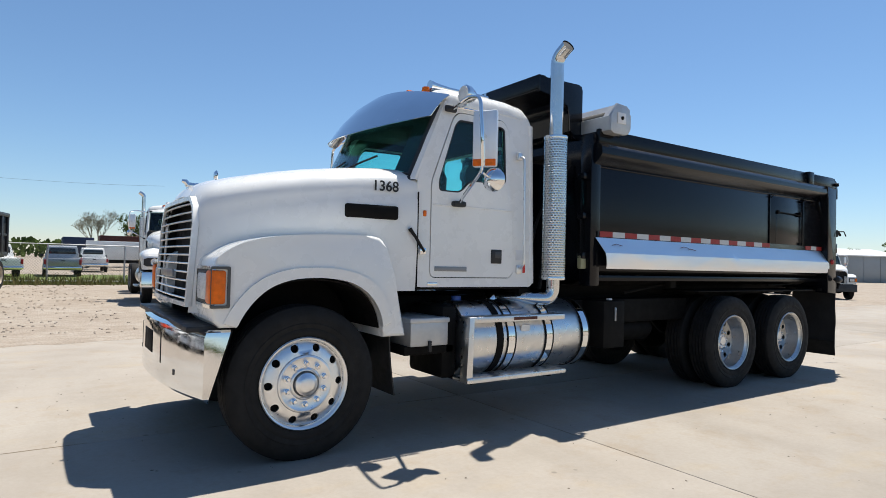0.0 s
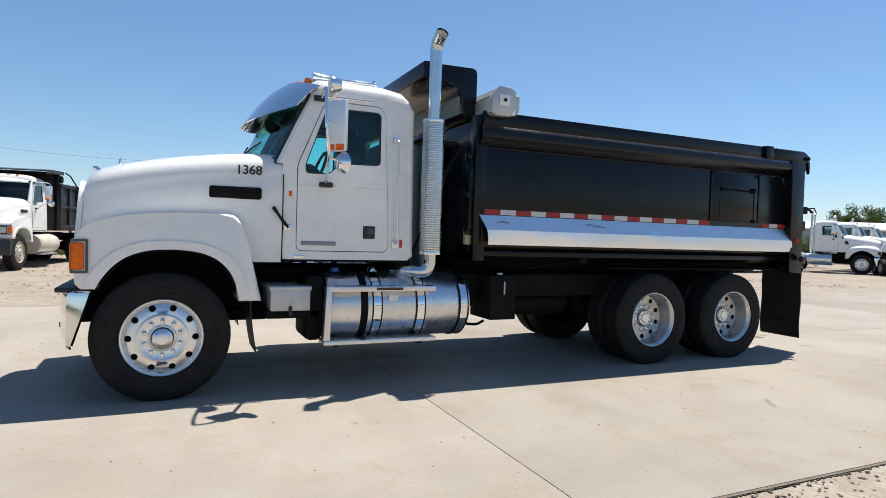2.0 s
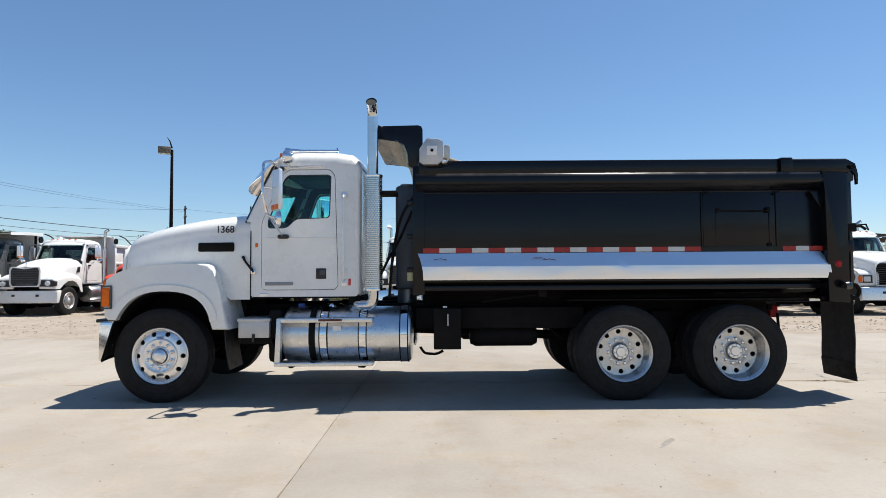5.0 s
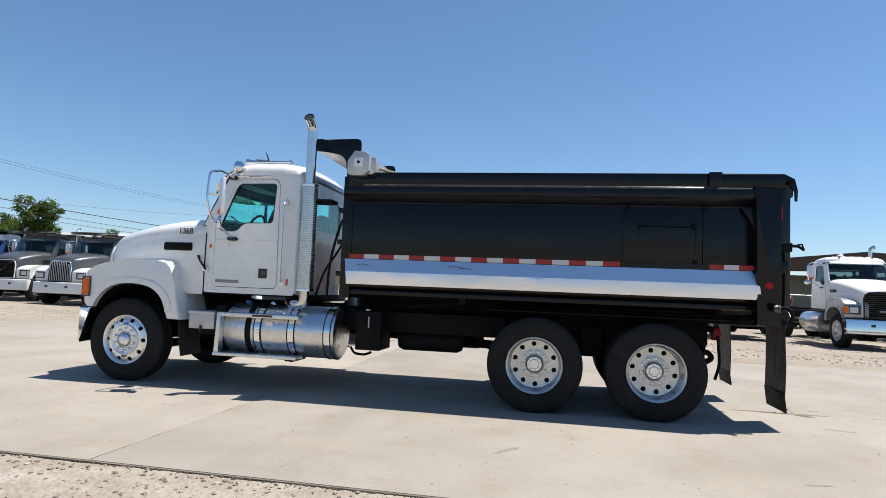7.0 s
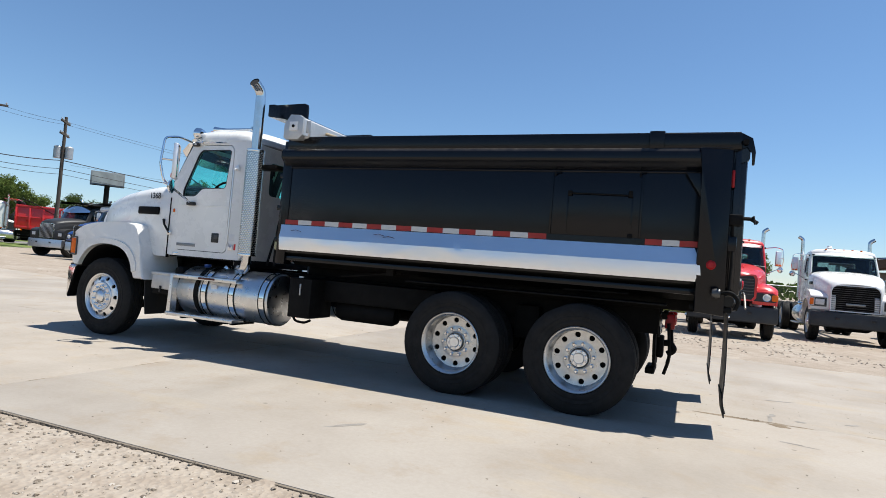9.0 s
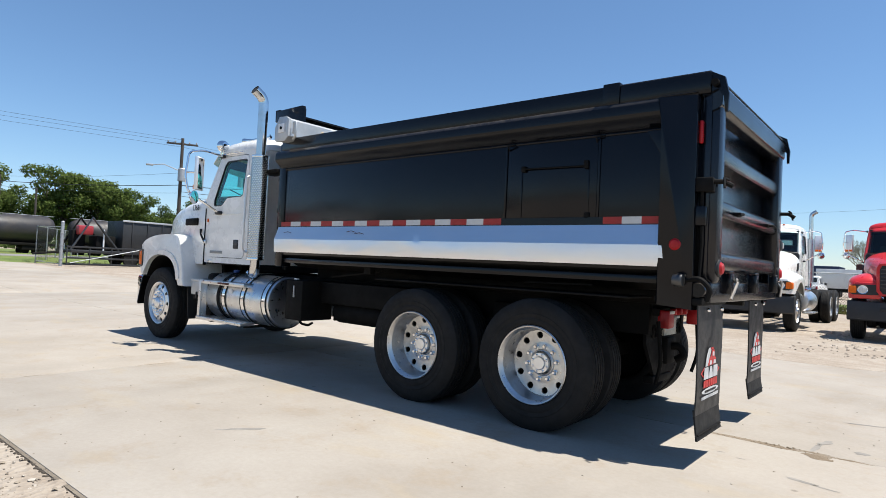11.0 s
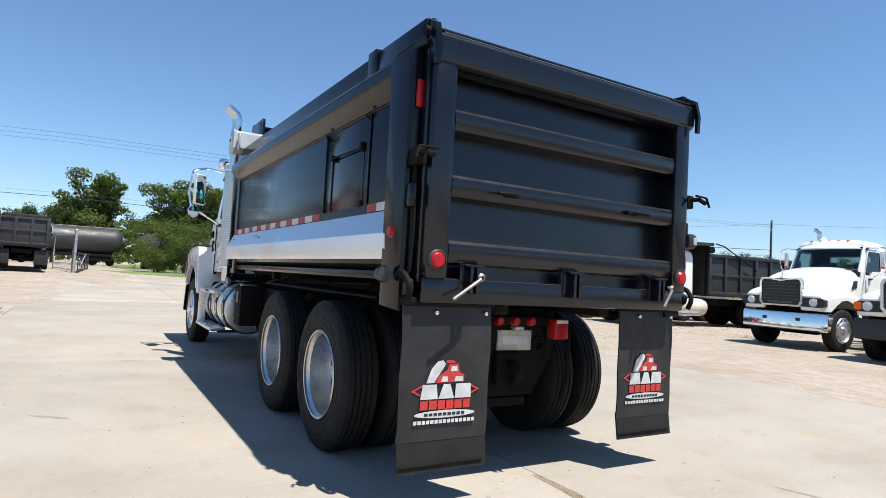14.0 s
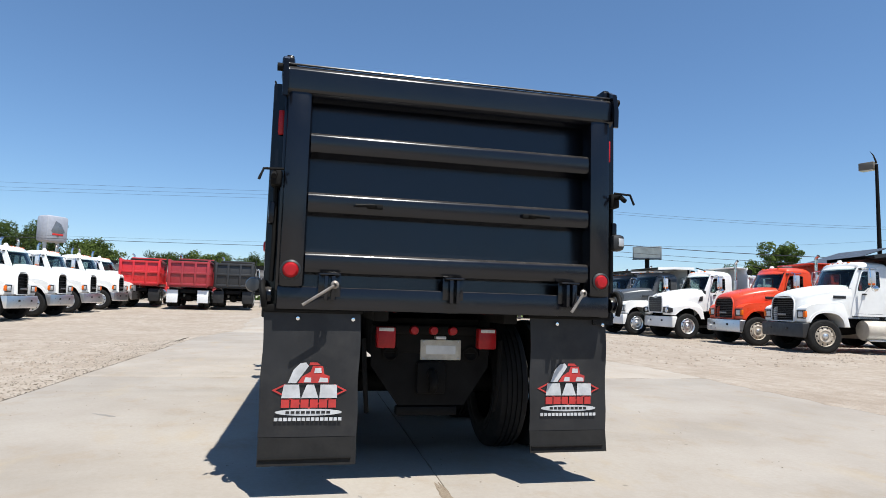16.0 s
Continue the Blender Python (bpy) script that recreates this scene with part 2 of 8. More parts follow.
def lathe(profile, seg=32, bm=None, centre=(0, 0, 0), axis="y", closed=False):
    """Turns a profile of (radius, height) about an axis through centre."""
    bm = bm or bmesh.new()
    c = Vector(centre)
    rings = []
    for r, h in profile:
        ring = []
        for k in range(seg if r > 1e-6 else 1):
            a = 2 * math.pi * k / seg
            u, w = r * math.cos(a), r * math.sin(a)
            ring.append(bm.verts.new(c + Vector({"y": (u, h, w), "x": (h, u, w), "z": (u, w, h)}[axis])))
        rings.append(ring)
    for a, b in list(zip(rings, rings[1:])) + ([(rings[-1], rings[0])] if closed else []):
        for k in range(seg):
            j = (k + 1) % seg
            q = [a[k % len(a)], a[j % len(a)], b[j % len(b)], b[k % len(b)]]
            q = list(dict.fromkeys(q))
            if len(q) > 2:
                bm.faces.new(q)
    return bm


def cyl(a, b, r, seg=16, bm=None):
    return tube([a, b], r, seg, bm)


def prism(poly, y0, y1, bevel=0.0, bm=None, axes="xz", seg=2):
    """A polygon drawn in two axes and carried along the third from y0 to y1, its far rim (at y1) bevelled."""
    tmp = bmesh.new()

    def at(u, w, h):
        return {"xz": (u, h, w), "yz": (h, u, w), "xy": (u, w, h)}[axes]
    n = len(poly)
    a, b = ([tmp.verts.new(at(u, w, h)) for u, w in poly] for h in (y0, y1))
    tmp.faces.new(a)
    far = tmp.faces.new(b[::-1])
    for i in range(n):
        tmp.faces.new((a[i], a[(i + 1) % n], b[(i + 1) % n], b[i]))
    if bevel:
        bmesh.ops.bevel(tmp, geom=list(far.edges), offset=bevel, segments=seg, profile=0.5, affect="EDGES", clamp_overlap=True)
    if bm is None:
        return tmp
    return absorb(bm, tmp)


def panel(outline, holes, at, thick):
    """A sheet with holes: outline and holes in (u, v), placed by at(u, v), thickened by the vector thick."""
    bm = bmesh.new()
    edges = []
    for loop in [outline] + holes:
        vs = [bm.verts.new((u, v, 0)) for u, v in loop]
        edges += [bm.edges.new((vs[i], vs[(i + 1) % len(vs)])) for i in range(len(vs))]
    bmesh.ops.triangle_fill(bm, use_beauty=True, edges=edges)
    for v in bm.verts:
        v.co = Vector(at(v.co.x, v.co.y))
    g = bmesh.ops.extrude_face_region(bm, geom=bm.faces[:])
    for v in g["geom"]:
        if isinstance(v, bmesh.types.BMVert):
            v.co += Vector(thick)
    return bm


def soften(loop, r=0.03, n=3):
    """Rounds the corners of a closed 2D outline."""
    out = []
    for i, p in enumerate(loop):
        a, p, c = Vector(loop[i - 1]), Vector(p), Vector(loop[(i + 1) % len(loop)])
        u, w = a - p, c - p
        k = min(r, u.length * 0.4, w.length * 0.4)
        s, e = p + u.normalized() * k, p + w.normalized() * k
        out += [tuple((1 - t) ** 2 * s + 2 * t * (1 - t) * p + t * t * e) for t in (j / n for j in range(n + 1))]
    return out


def divide(loop, step=0.12):
    """The same loop with its long edges cut into short ones, so that the sheet can bend."""
    out = []
    for (u0, v0), (u1, v1) in zip(loop, loop[1:] + loop[:1]):
        n = max(1, int(math.hypot(u1 - u0, v1 - v0) / step))
        out += [(u0 + (u1 - u0) * k / n, v0 + (v1 - v0) * k / n) for k in range(n)]
    return out


def loft(rows, bm=None, close=False):
    """A skin over rows of points."""
    bm = bm or bmesh.new()
    vs = [[bm.verts.new(p) for p in row] for row in rows]
    for a, b in zip(vs, vs[1:]):
        n = len(a)
        for k in range(n if close else n - 1):
            bm.faces.new((a[k], a[(k + 1) % n], b[(k + 1) % n], b[k]))
    return bm


def thicken(bm, t):
    bmesh.ops.recalc_face_normals(bm, faces=bm.faces)
    bmesh.ops.solidify(bm, geom=bm.faces[:], thickness=t)
    return bm


def lettering(body, size, m, mat, parent, label, name="lettering", bold=0.0):
    """Built-in font letters, turned into a mesh."""
    cu = bpy.data.curves.new(name, "FONT")
    cu.body, cu.size, cu.extrude, cu.align_x, cu.offset = body, size, 0.0008, "CENTER", bold
    tmp = bpy.data.objects.new(name, cu)
    scene.collection.objects.link(tmp)
    me = bpy.data.meshes.new_from_object(tmp.evaluated_get(bpy.context.evaluated_depsgraph_get()))
    bpy.data.objects.remove(tmp)
    me.transform(m)
    me.materials.clear()
    return linked(name, me, mat, parent, label)


# ---- wheels ----
TYRE_R, RIM_R = 0.552, 0.325


def tyre_mesh(width, seg):
    h = width / 2
    side = [(RIM_R - 0.012, h - 0.035), (RIM_R + 0.006, h - 0.012), (RIM_R + 0.03, h - 0.004), (RIM_R + 0.06, h), (RIM_R + 0.066, h - 0.003), (RIM_R + 0.10, h + 0.004), (RIM_R + 0.106, h),
            (TYRE_R - 0.085, h + 0.003), (TYRE_R - 0.05, h - 0.006), (TYRE_R - 0.02, h - 0.022), (TYRE_R - 0.006, h - 0.034)]
    tread = []
    for k in range(4):
        y = (h - 0.075) * (1 - 2 * k / 3)
        tread += [(TYRE_R, y + 0.006), (TYRE_R - 0.013, y + 0.004), (TYRE_R - 0.013, y - 0.004), (TYRE_R, y - 0.006)]
    prof = side + tread + [(r, -y) for r, y in reversed(side)]
    bm = lathe(prof, seg)
    for v in bm.verts:
        if v.co.z < -TYRE_R + 0.012:
            v.co.z = -TYRE_R + 0.012
            v.co.y *= 1.03
    return bm


def rim_mesh(seg, dish, out):
    """A ten-hole disc wheel. dish: how far the disc lies inside the rim's outer edge; out: the direction of the outer side along y."""
    def y(h):
        return out * h
    deep_rim = dish > 0.08
    r1, r0, n = RIM_R - (0.045 if deep_rim else 0.022), (0.18 if deep_rim else 0.205), 10
    prof = [(RIM_R - 0.012, 0.010), (RIM_R - 0.003, 0.014), (RIM_R + 0.004, 0.006), (RIM_R - 0.006, -0.005), (RIM_R - 0.017, -0.013)]
    prof += [(RIM_R - 0.03, -0.03), (RIM_R - 0.034, -dish + 0.03)] if deep_rim else []
    prof.append((r1, -dish))
    bm = lathe([(r, y(h)) for r, h in prof], seg)
    rh, bulge = (0.029, -0.01) if deep_rim else (0.028, 0.034)

    def face(r, a):
        s = min(1, max(0, (r1 - r) / (r1 - r0)))
        return (r * math.cos(a), y(-dish + bulge * math.sin(s * math.pi / 2)), r * math.sin(a))
    per = [(-1, -1), (-0.33, -1), (0.33, -1), (1, -1), (1, -0.33), (1, 0.33), (1, 1), (0.33, 1), (-0.33, 1), (-1, 1), (-1, 0.33), (-1, -0.33)]
    rm, da = (r1 + r0) / 2 + 0.005, math.pi / n
    for k in range(n):
        am = 2 * math.pi * k / n
        outer, inner, deep = [], [], []
        for u, w in per:
            r = (r1 + r0) / 2 + w * (r1 - r0) / 2
            outer.append(bm.verts.new(face(r, am + u * da)))
            t = math.atan2(w, u)
            ri, ai = rm + rh * math.sin(t), am + rh * math.cos(t) / rm
            inner.append(bm.verts.new(face(ri, ai)))
            p = Vector(face(ri, ai))
            deep.append(bm.verts.new(p - Vector((0, y(0.02), 0))))
        for i in range(12):
            j = (i + 1) % 12
            bm.faces.new((outer[i], outer[j], inner[j], inner[i]))
            bm.faces.new((inner[i], inner[j], deep[j], deep[i]))
    top = -dish + bulge
    lathe([(r0, y(top)), (r0 - 0.005, y(top + (0.0 if deep_rim else 0.012))), (r0 - 0.016, y(top + (0.002 if deep_rim else 0.016))), (0.16, y(top + 0.003)), (0.115, y(top + 0.004)), (0.108, y(top + 0.012)), (0.1, y(top + 0.014))], seg, bm)
    bmesh.ops.remove_doubles(bm, verts=bm.verts, dist=0.0015)
    return bm


def make_wheel_meshes(seg):
    d = {}
    for key, bm, mat in (
            ("tyre", tyre_mesh(0.275, seg), RUBBER),
            ("rim_front", rim_mesh(seg, 0.03, -1), POLISHED), ("rim_rear", rim_mesh(seg, 0.185, -1), RIM_ALU)):
        bmesh.ops.recalc_face_normals(bm, faces=bm.faces)
        me = bpy.data.meshes.new(key)
        bm.to_mesh(me)
        bm.free()
        d[key] = me
    hub = lathe([(0.0, -0.052), (0.04, -0.052), (0.058, -0.045), (0.068, -0.036), (0.08, -0.03), (0.086, -0.01), (0.092, -0.004), (0.106, -0.002), (0.106, 0.03)], max(12, seg // 2))
    d["hub_front"] = bpy.data.meshes.new("hub")
    hub.to_mesh(d["hub_front"])
    hub = lathe([(0.0, -0.068), (0.05, -0.068), (0.056, -0.062), (0.058, -0.055), (0.085, -0.053), (0.088, -0.045), (0.088, -0.01), (0.1, 0.0), (0.1, 0.05)], max(12, seg // 2))
    d["hub_rear"] = bpy.data.meshes.new("hub")
    hub.to_mesh(d["hub_rear"])
    nut = lathe([(0.0, -0.034), (0.012, -0.034), (0.017, -0.028), (0.0175, -0.006), (0.022, -0.004), (0.022, 0.004)], 8)
    d["nut"] = bpy.data.meshes.new("nut")
    nut.to_mesh(d["nut"])
    dark = lathe([(0.0, 0.0), (RIM_R - 0.03, 0.0), (RIM_R - 0.03, 0.1)], max(12, seg // 2))
    d["drum"] = bpy.data.meshes.new("drum")
    dark.to_mesh(d["drum"])
    return d


def wheel(ms, parent, x, y, side, rear=False, rim_mat=None, nuts=True):
    """One wheel under a truck, its outer sidewall at distance y from the middle; side is -1 or 1. Rear wheels are pairs."""
    w = new("wheel")
    w.parent = parent
    w.location = (x, side * (y - 0.1375), TYRE_R - 0.012)
    w.rotation_euler = (0, 0.4 * x, 0 if side < 0 else math.pi)
    linked("tyre", ms["tyre"], RUBBER, w)
    key = "rim_rear" if rear else "rim_front"
    if rim_mat:
        if key + rim_mat.name not in ms:
            ms[key + rim_mat.name] = ms[key].copy()
            ms[key + rim_mat.name].materials.clear()
        key += rim_mat.name
    disc = linked("rim", ms[key], rim_mat or (RIM_ALU if rear else POLISHED), w)
    disc.location.y = -0.125
    base = -0.125 + (0.195 if rear else -0.004)
    hub = linked("hub", ms["hub_rear" if rear else "hub_front"], POLISHED, w)
    hub.location.y = base
    drum = linked("brake_drum", ms["drum"], CHASSIS, w)
    drum.location.y = base + 0.05
    if nuts:
        for k in range(10):
            a = 2 * math.pi * (k + 0.5) / 10
            n = linked("nut", ms["nut"], CHROME, disc)
            n.location = (0.142 * math.cos(a), base + 0.125 - 0.006, 0.142 * math.sin(a))
    if rear and nuts:
        for k in range(8):
            a = 2 * math.pi * k / 8
            n = linked("axle_stud", ms["nut"], surface_dark_steel, hub)
            n.location, n.scale = (0.071 * math.cos(a), -0.052, 0.071 * math.sin(a)), (0.55, 0.5, 0.55)
    if rear:
        inner = linked("inner_tyre", ms["tyre"], None, w)
        inner.location.y = 0.33
        rim = linked("inner_rim", ms["drum"], None, w)
        rim.location.y = 0.30
    return w


FINE_WHEELS, PLAIN_WHEELS = make_wheel_meshes(56), make_wheel_meshes(28)


# ---- truck parts; a truck's front axle is at its origin and it faces -x ----
def smooth(pts, n=4):
    """A rounder curve through the same points."""
    out = []
    for i in range(len(pts) - 1):
        p = [Vector(pts[max(0, min(len(pts) - 1, i + d))]) for d in (-1, 0, 1, 2)]
        for k in range(n):
            t = k / n
            out.append(tuple(0.5 * (2 * p[1] + (p[2] - p[0]) * t + (2 * p[0] - 5 * p[1] + 4 * p[2] - p[3]) * t * t + (3 * p[1] - p[0] - 3 * p[2] + p[3]) * t ** 3)))
    return out + [tuple(pts[-1])]


def nose_lean(x, z):
    """How far the hood's front falls back towards its top."""
    return 0.06 * (z - 1.02) * max(0.0, min(1.0, (-0.2 - x) / 0.4))


def nose_bow(x, y, half):
    """How far the middle of the hood's front stands ahead of its corners."""
    return -0.02 * max(0.0, 1 - (y / half) ** 2) * max(0.0, min(1.0, (-0.1 - x) / 0.5))


def hood_part(truck, paint, front=0.56, top=1.92, rear_top=2.285, nose=-0.70, low=1.02, square=False):
    st = []
    for k, t in enumerate((0.0, 0.03, 0.09, 0.2, 0.35, 0.52, 0.7, 0.86, 1.0)):
        x = nose + (0.985 - nose) * t
        w = front + (0.985 - front) * (1 - (1 - t) ** (1.5 if square else 2.1))
        z = top + (rear_top - top) * (1 - (1 - t) ** 1.7)
        if k == 0:
            w, z = w - 0.045, z - 0.095
        elif k == 1:
            w, z = w - 0.012, z - 0.025
        st.append((x, w, z))
    rows = []
    for x, w, z in st:
        lowz = low if x < -0.6 else (low + 0.16 if x > 0.6 else low + 0.40)
        half = [(0, 0), (0.3, -0.006), (0.58, -0.022), (0.78, -0.05), (0.89, -0.085), (0.955, -0.125), (0.988, -0.175), (1.0, -0.24), (1.0, -0.30), (1.008, -0.315), (1.012, -0.45)]
        pts = [(x, -f * w, z + d) for f, d in half] + [(x, -1.015 * w, (z - 0.45 + lowz) / 2), (x, -1.0 * w, lowz)]
        pts = [(a + nose_lean(a, c) + (0 if square else nose_bow(a, b, w)), b, c) for a, b, c in pts]
        rows.append([(a, -b, c) for a, b, c in reversed(pts[1:])] + pts)
    bm = thicken(loft(rows), 0.03)
    return part("hood", bm, paint, truck, sharp=50)


FENDER_OUT = [(-0.60, 0.955), (-0.645, 1.0), (-0.655, 1.2), (-0.65, 1.36)] + smooth([(-0.635, 1.41), (-0.59, 1.45), (-0.50, 1.505), (-0.36, 1.55), (-0.15, 1.585), (0.2, 1.605), (0.50, 1.605)], 3) + [(0.55, 1.595), (0.585, 1.57), (0.612, 1.52), (0.69, 1.30), (0.80, 0.84), (0.605, 0.84)]
ARCH = smooth([(0.59, 0.92), (0.565, 1.02), (0.51, 1.12), (0.42, 1.205), (0.30, 1.26), (0.15, 1.285), (0.0, 1.288), (-0.14, 1.272), (-0.27, 1.225), (-0.37, 1.15), (-0.45, 1.05), (-0.50, 0.955)])


def fender_parts(truck, hood, paint, fine=True):
    for s in (-1, 1):
        f = part("fender", prism(FENDER_OUT + ARCH, s * 0.5, s * 1.175, 0.055, seg=4), paint, hood, sharp=40)
        ring = [(x * 1.0, z) for x, z in ARCH]
        wide = [((x - 0.04) * 1.16 + 0.04, 0.72 + (z - 0.72) * 1.13) for x, z in ARCH]
        wide = [(max(min(x, 0.66), -0.60), z) for x, z in wide]
        part("fender_lip", prism(ring + wide[::-1], s * 1.14, s * 1.192, 0.014), paint, f, sharp=40)
        if fine:
            part("wheel_well_liner", thicken(loft([[(x * 0.985, s * 0.55, z - 0.012) for x, z in ARCH], [(x * 0.985, s * 1.13, z - 0.012) for x, z in ARCH]]), 0.008), CHASSIS, f)
            part("splash_apron", bx(-0.55, 0.8, s * 0.5, s * 0.54, 0.72, 1.3, 0.01), CHASSIS, f)


def headlight_parts(truck, hood, fine=True, signal=True):
    for s in (-1, 1):
        frame_ring = part("headlight_frame", panel(soften([(0.735, 1.085), (1.172, 1.085), (1.172, 1.36), (0.735, 1.36)], 0.02), [soften([(0.755, 1.108), (1.16, 1.108), (1.16, 1.338), (0.755, 1.338)], 0.015)], lambda u, v: (-0.668, s * u, v), (0.03, 0, 0)), CHROME if fine else surface_dark_steel, hood)
        hl = part("headlight", bx(-0.674, -0.63, s * 0.79, s * 1.04, 1.13, 1.315, 0.03), CLEAR_LENS, hood, "clear rectangular headlight")
        part("reflector", bx(-0.664, -0.64, s * 0.757, s * 1.06, 1.11, 1.335, 0.01), PLASTIC, hl)
        if fine:
            part("side_frame", panel(soften([(-0.672, 1.088), (-0.548, 1.088), (-0.548, 1.36), (-0.672, 1.36)], 0.012), [soften([(-0.668, 1.106), (-0.566, 1.106), (-0.566, 1.342), (-0.668, 1.342)], 0.01)], lambda u, v: (u, s * 1.176, v), (0, s * 0.016, 0)), surface_dark_steel, frame_ring)
            part("turn_signal", bx(-0.680, -0.572, s * 1.07, s * 1.190, 1.112, 1.336, 0.02), AMBER, hood, "orange corner turn signal")
        elif signal:
            part("turn_signal", bx(-0.684, -0.60, s * 1.08, s * 1.185, 1.125, 1.325, 0.02), AMBER, hood, "orange corner turn signal")


def grille_parts(truck, hood, style, half=0.52, z0=1.02, z1=1.80, x=-0.70, bar_mat=None, rim_mat=None):
    lean_x = lambda z: x + nose_lean(x, z)
    bow = (lambda u: 0.0) if style in ("vertical", "slanted") else (lambda u: nose_bow(x, u, half))
    g = part("grille", prism([(lean_x(z0) + 0.10, z0), (lean_x(z1) + 0.10, z1), (lean_x(z1) + 0.13, z1), (lean_x(z0) + 0.13, z0)], -half, half, 0.004), CHASSIS, hood, "black grille with thin bright bars")
    def arch(out):
        """The grille's outline with its cut-off upper corners, grown by out."""
        right = [(half + out, z0 - out), (half + out, z1 - 0.18), (half - 0.05 + out, z1 - 0.06 + out * 0.5), (half - 0.14 + out * 0.5, z1 + out)]
        return right + [(-u, v) for u, v in reversed(right)]

    inner = arch(-0.004)
    part("grille_duct", panel(divide(arch(0.008)), [divide(inner)], lambda u, v: (lean_x(v) - 0.008 + bow(u), u, v), (0.115, 0, 0)), CHASSIS, g)
    part("grille_surround", panel(divide(arch(0.028)), [divide(inner)], lambda u, v: (lean_x(v) - 0.030 + bow(u), u, v), (0.04, 0, 0)), rim_mat or bar_mat or CHROME, g)
    if style == "vertical":
        n = 12
        for k in range(n):
            y = -half + (k + 0.5) * 2 * half / n
            part("grille_bar", bx(x - 0.02, x + 0.002, y - 0.012, y + 0.012, z0, z1 - (0.0 if abs(y) < half - 0.14 else 0.1), 0.005), bar_mat or CHROME, g)
        return
    n = 12 if style == "horizontal" else 7
    for k in range(n):
        z = z0 + (k + 0.5) * (z1 - z0) / n
        reach = half - 0.004 - 0.12 * max(0.0, z - z1 + 0.18) / 0.18
        part("grille_bar", tube([(lean_x(z) - 0.022 + bow(u * half), u * reach, z) for u in (-1, -0.75, -0.5, -0.25, 0, 0.25, 0.5, 0.75, 1)], 0.0075, 6), bar_mat or CHROME, g)
    if style == "slanted":
        part("slant_bar", prism([(-half, z1), (-half + 0.09, z1), (half, z0), (half - 0.09, z0)], x - 0.036, x - 0.022, 0.003, None, "yz"), CHROME, g)
        return
    zb = z0 + (z1 - z0) * 0.27
    part("badge", bx(lean_x(zb) + bow(0.1) - 0.044, lean_x(zb) + bow(0.1) - 0.028, -0.25, 0.25, zb - 0.03, zb + 0.03, 0.006), DECAL_GREY, g, "plain bright badge bar")


def bumper_part(truck, mat, fine=True, depth=0.16, z0=0.475, z1=0.945):
    rows = []
    for z, off in ((z0, 0.035), (z0 + 0.03, 0.0), (z1 - 0.05, 0.0), (z1 - 0.015, 0.012), (z1, 0.05)):
        xe = -0.67 + 0.14 * (z - z0) / (z1 - z0)
        row = [(xe, -1.185 + off * 0.5, z)]
        for k in range(17):
            y = -1.17 + 2.34 * k / 16
            row.append((-0.855 + depth * (abs(y) / 1.17) ** 2.2 + off, y * (1 - off * 0.2), z))
        row.append((xe, 1.185 - off * 0.5, z))
        rows.append(row)
    b = part("bumper", thicken(loft(rows), 0.006), mat, truck, "", 30)
    part("bumper_backing", thicken(loft([[(x + 0.016, y * 0.988, z) for x, y, z in row] for row in rows[1:]]), 0.003), CHASSIS, b)
    if fine:
        part("plate_recess", bx(-0.8575, -0.84, -0.17, 0.17, 0.68, 0.85, 0.004), CHASSIS, b)
        for s in (-1, 1):
            part("tow_slot", bx(-0.838, -0.80, s * 0.42, s * 0.455, 0.64, 0.87, 0.006), CHASSIS, b)
            part("bolt_hole", bx(-0.802, -0.775, s * 0.72, s * 0.75, 0.60, 0.64, 0.004), surface_dark_steel, b)
            part("bumper_bracket", bx(-0.75, -0.55, s * 0.42, s * 0.50, 0.6, 0.85, 0.01), CHASSIS, b)
        part("top_filler", bx(-0.79, -0.58, -1.08, 1.08, 0.925, 0.965, 0.01), PLASTIC, b)
    return b


surface_mirror_shell = surface("mirror_shell", (0.80, 0.81, 0.82), 0.45, 0.75, 0, 0.06, 4)


def lean(z, half=0.985):
    """The cab's side, leaning inwards above the belt."""
    return half - 0.07 * max(0.0, (z - 2.05) / 0.8) ** 1.4


DOOR = [(1.125, 1.295), (1.99, 1.295), (2.03, 1.34), (2.02, 1.7), (1.985, 2.66), (1.93, 2.735), (1.43, 2.735), (1.365, 2.68), (1.125, 2.10)]
WINDOW = [(1.195, 2.025), (1.42, 2.025), (1.53, 2.135), (1.935, 2.145), (1.945, 2.655), (1.905, 2.68), (1.425, 2.675), (1.375, 2.62), (1.19, 2.11)]
CAB_SIDE = [(0.985, 1.21), (2.25, 1.21), (2.285, 1.25), (2.285, 2.70), (2.24, 2.80), (2.14, 2.845), (1.36, 2.845), (1.265, 2.775), (0.985, 2.12)]


def grow(loop, d):
    c = Vector((sum(p[0] for p in loop) / len(loop), sum(p[1] for p in loop) / len(loop)))
    return [tuple(Vector(p) + (Vector(p) - c).normalized() * d) for p in loop]


def windscreen_at(y, z):
    return 0.955 + (z - 2.13) * 0.46 - 0.27 * (1 - (abs(y) / 0.96) ** 2.2)


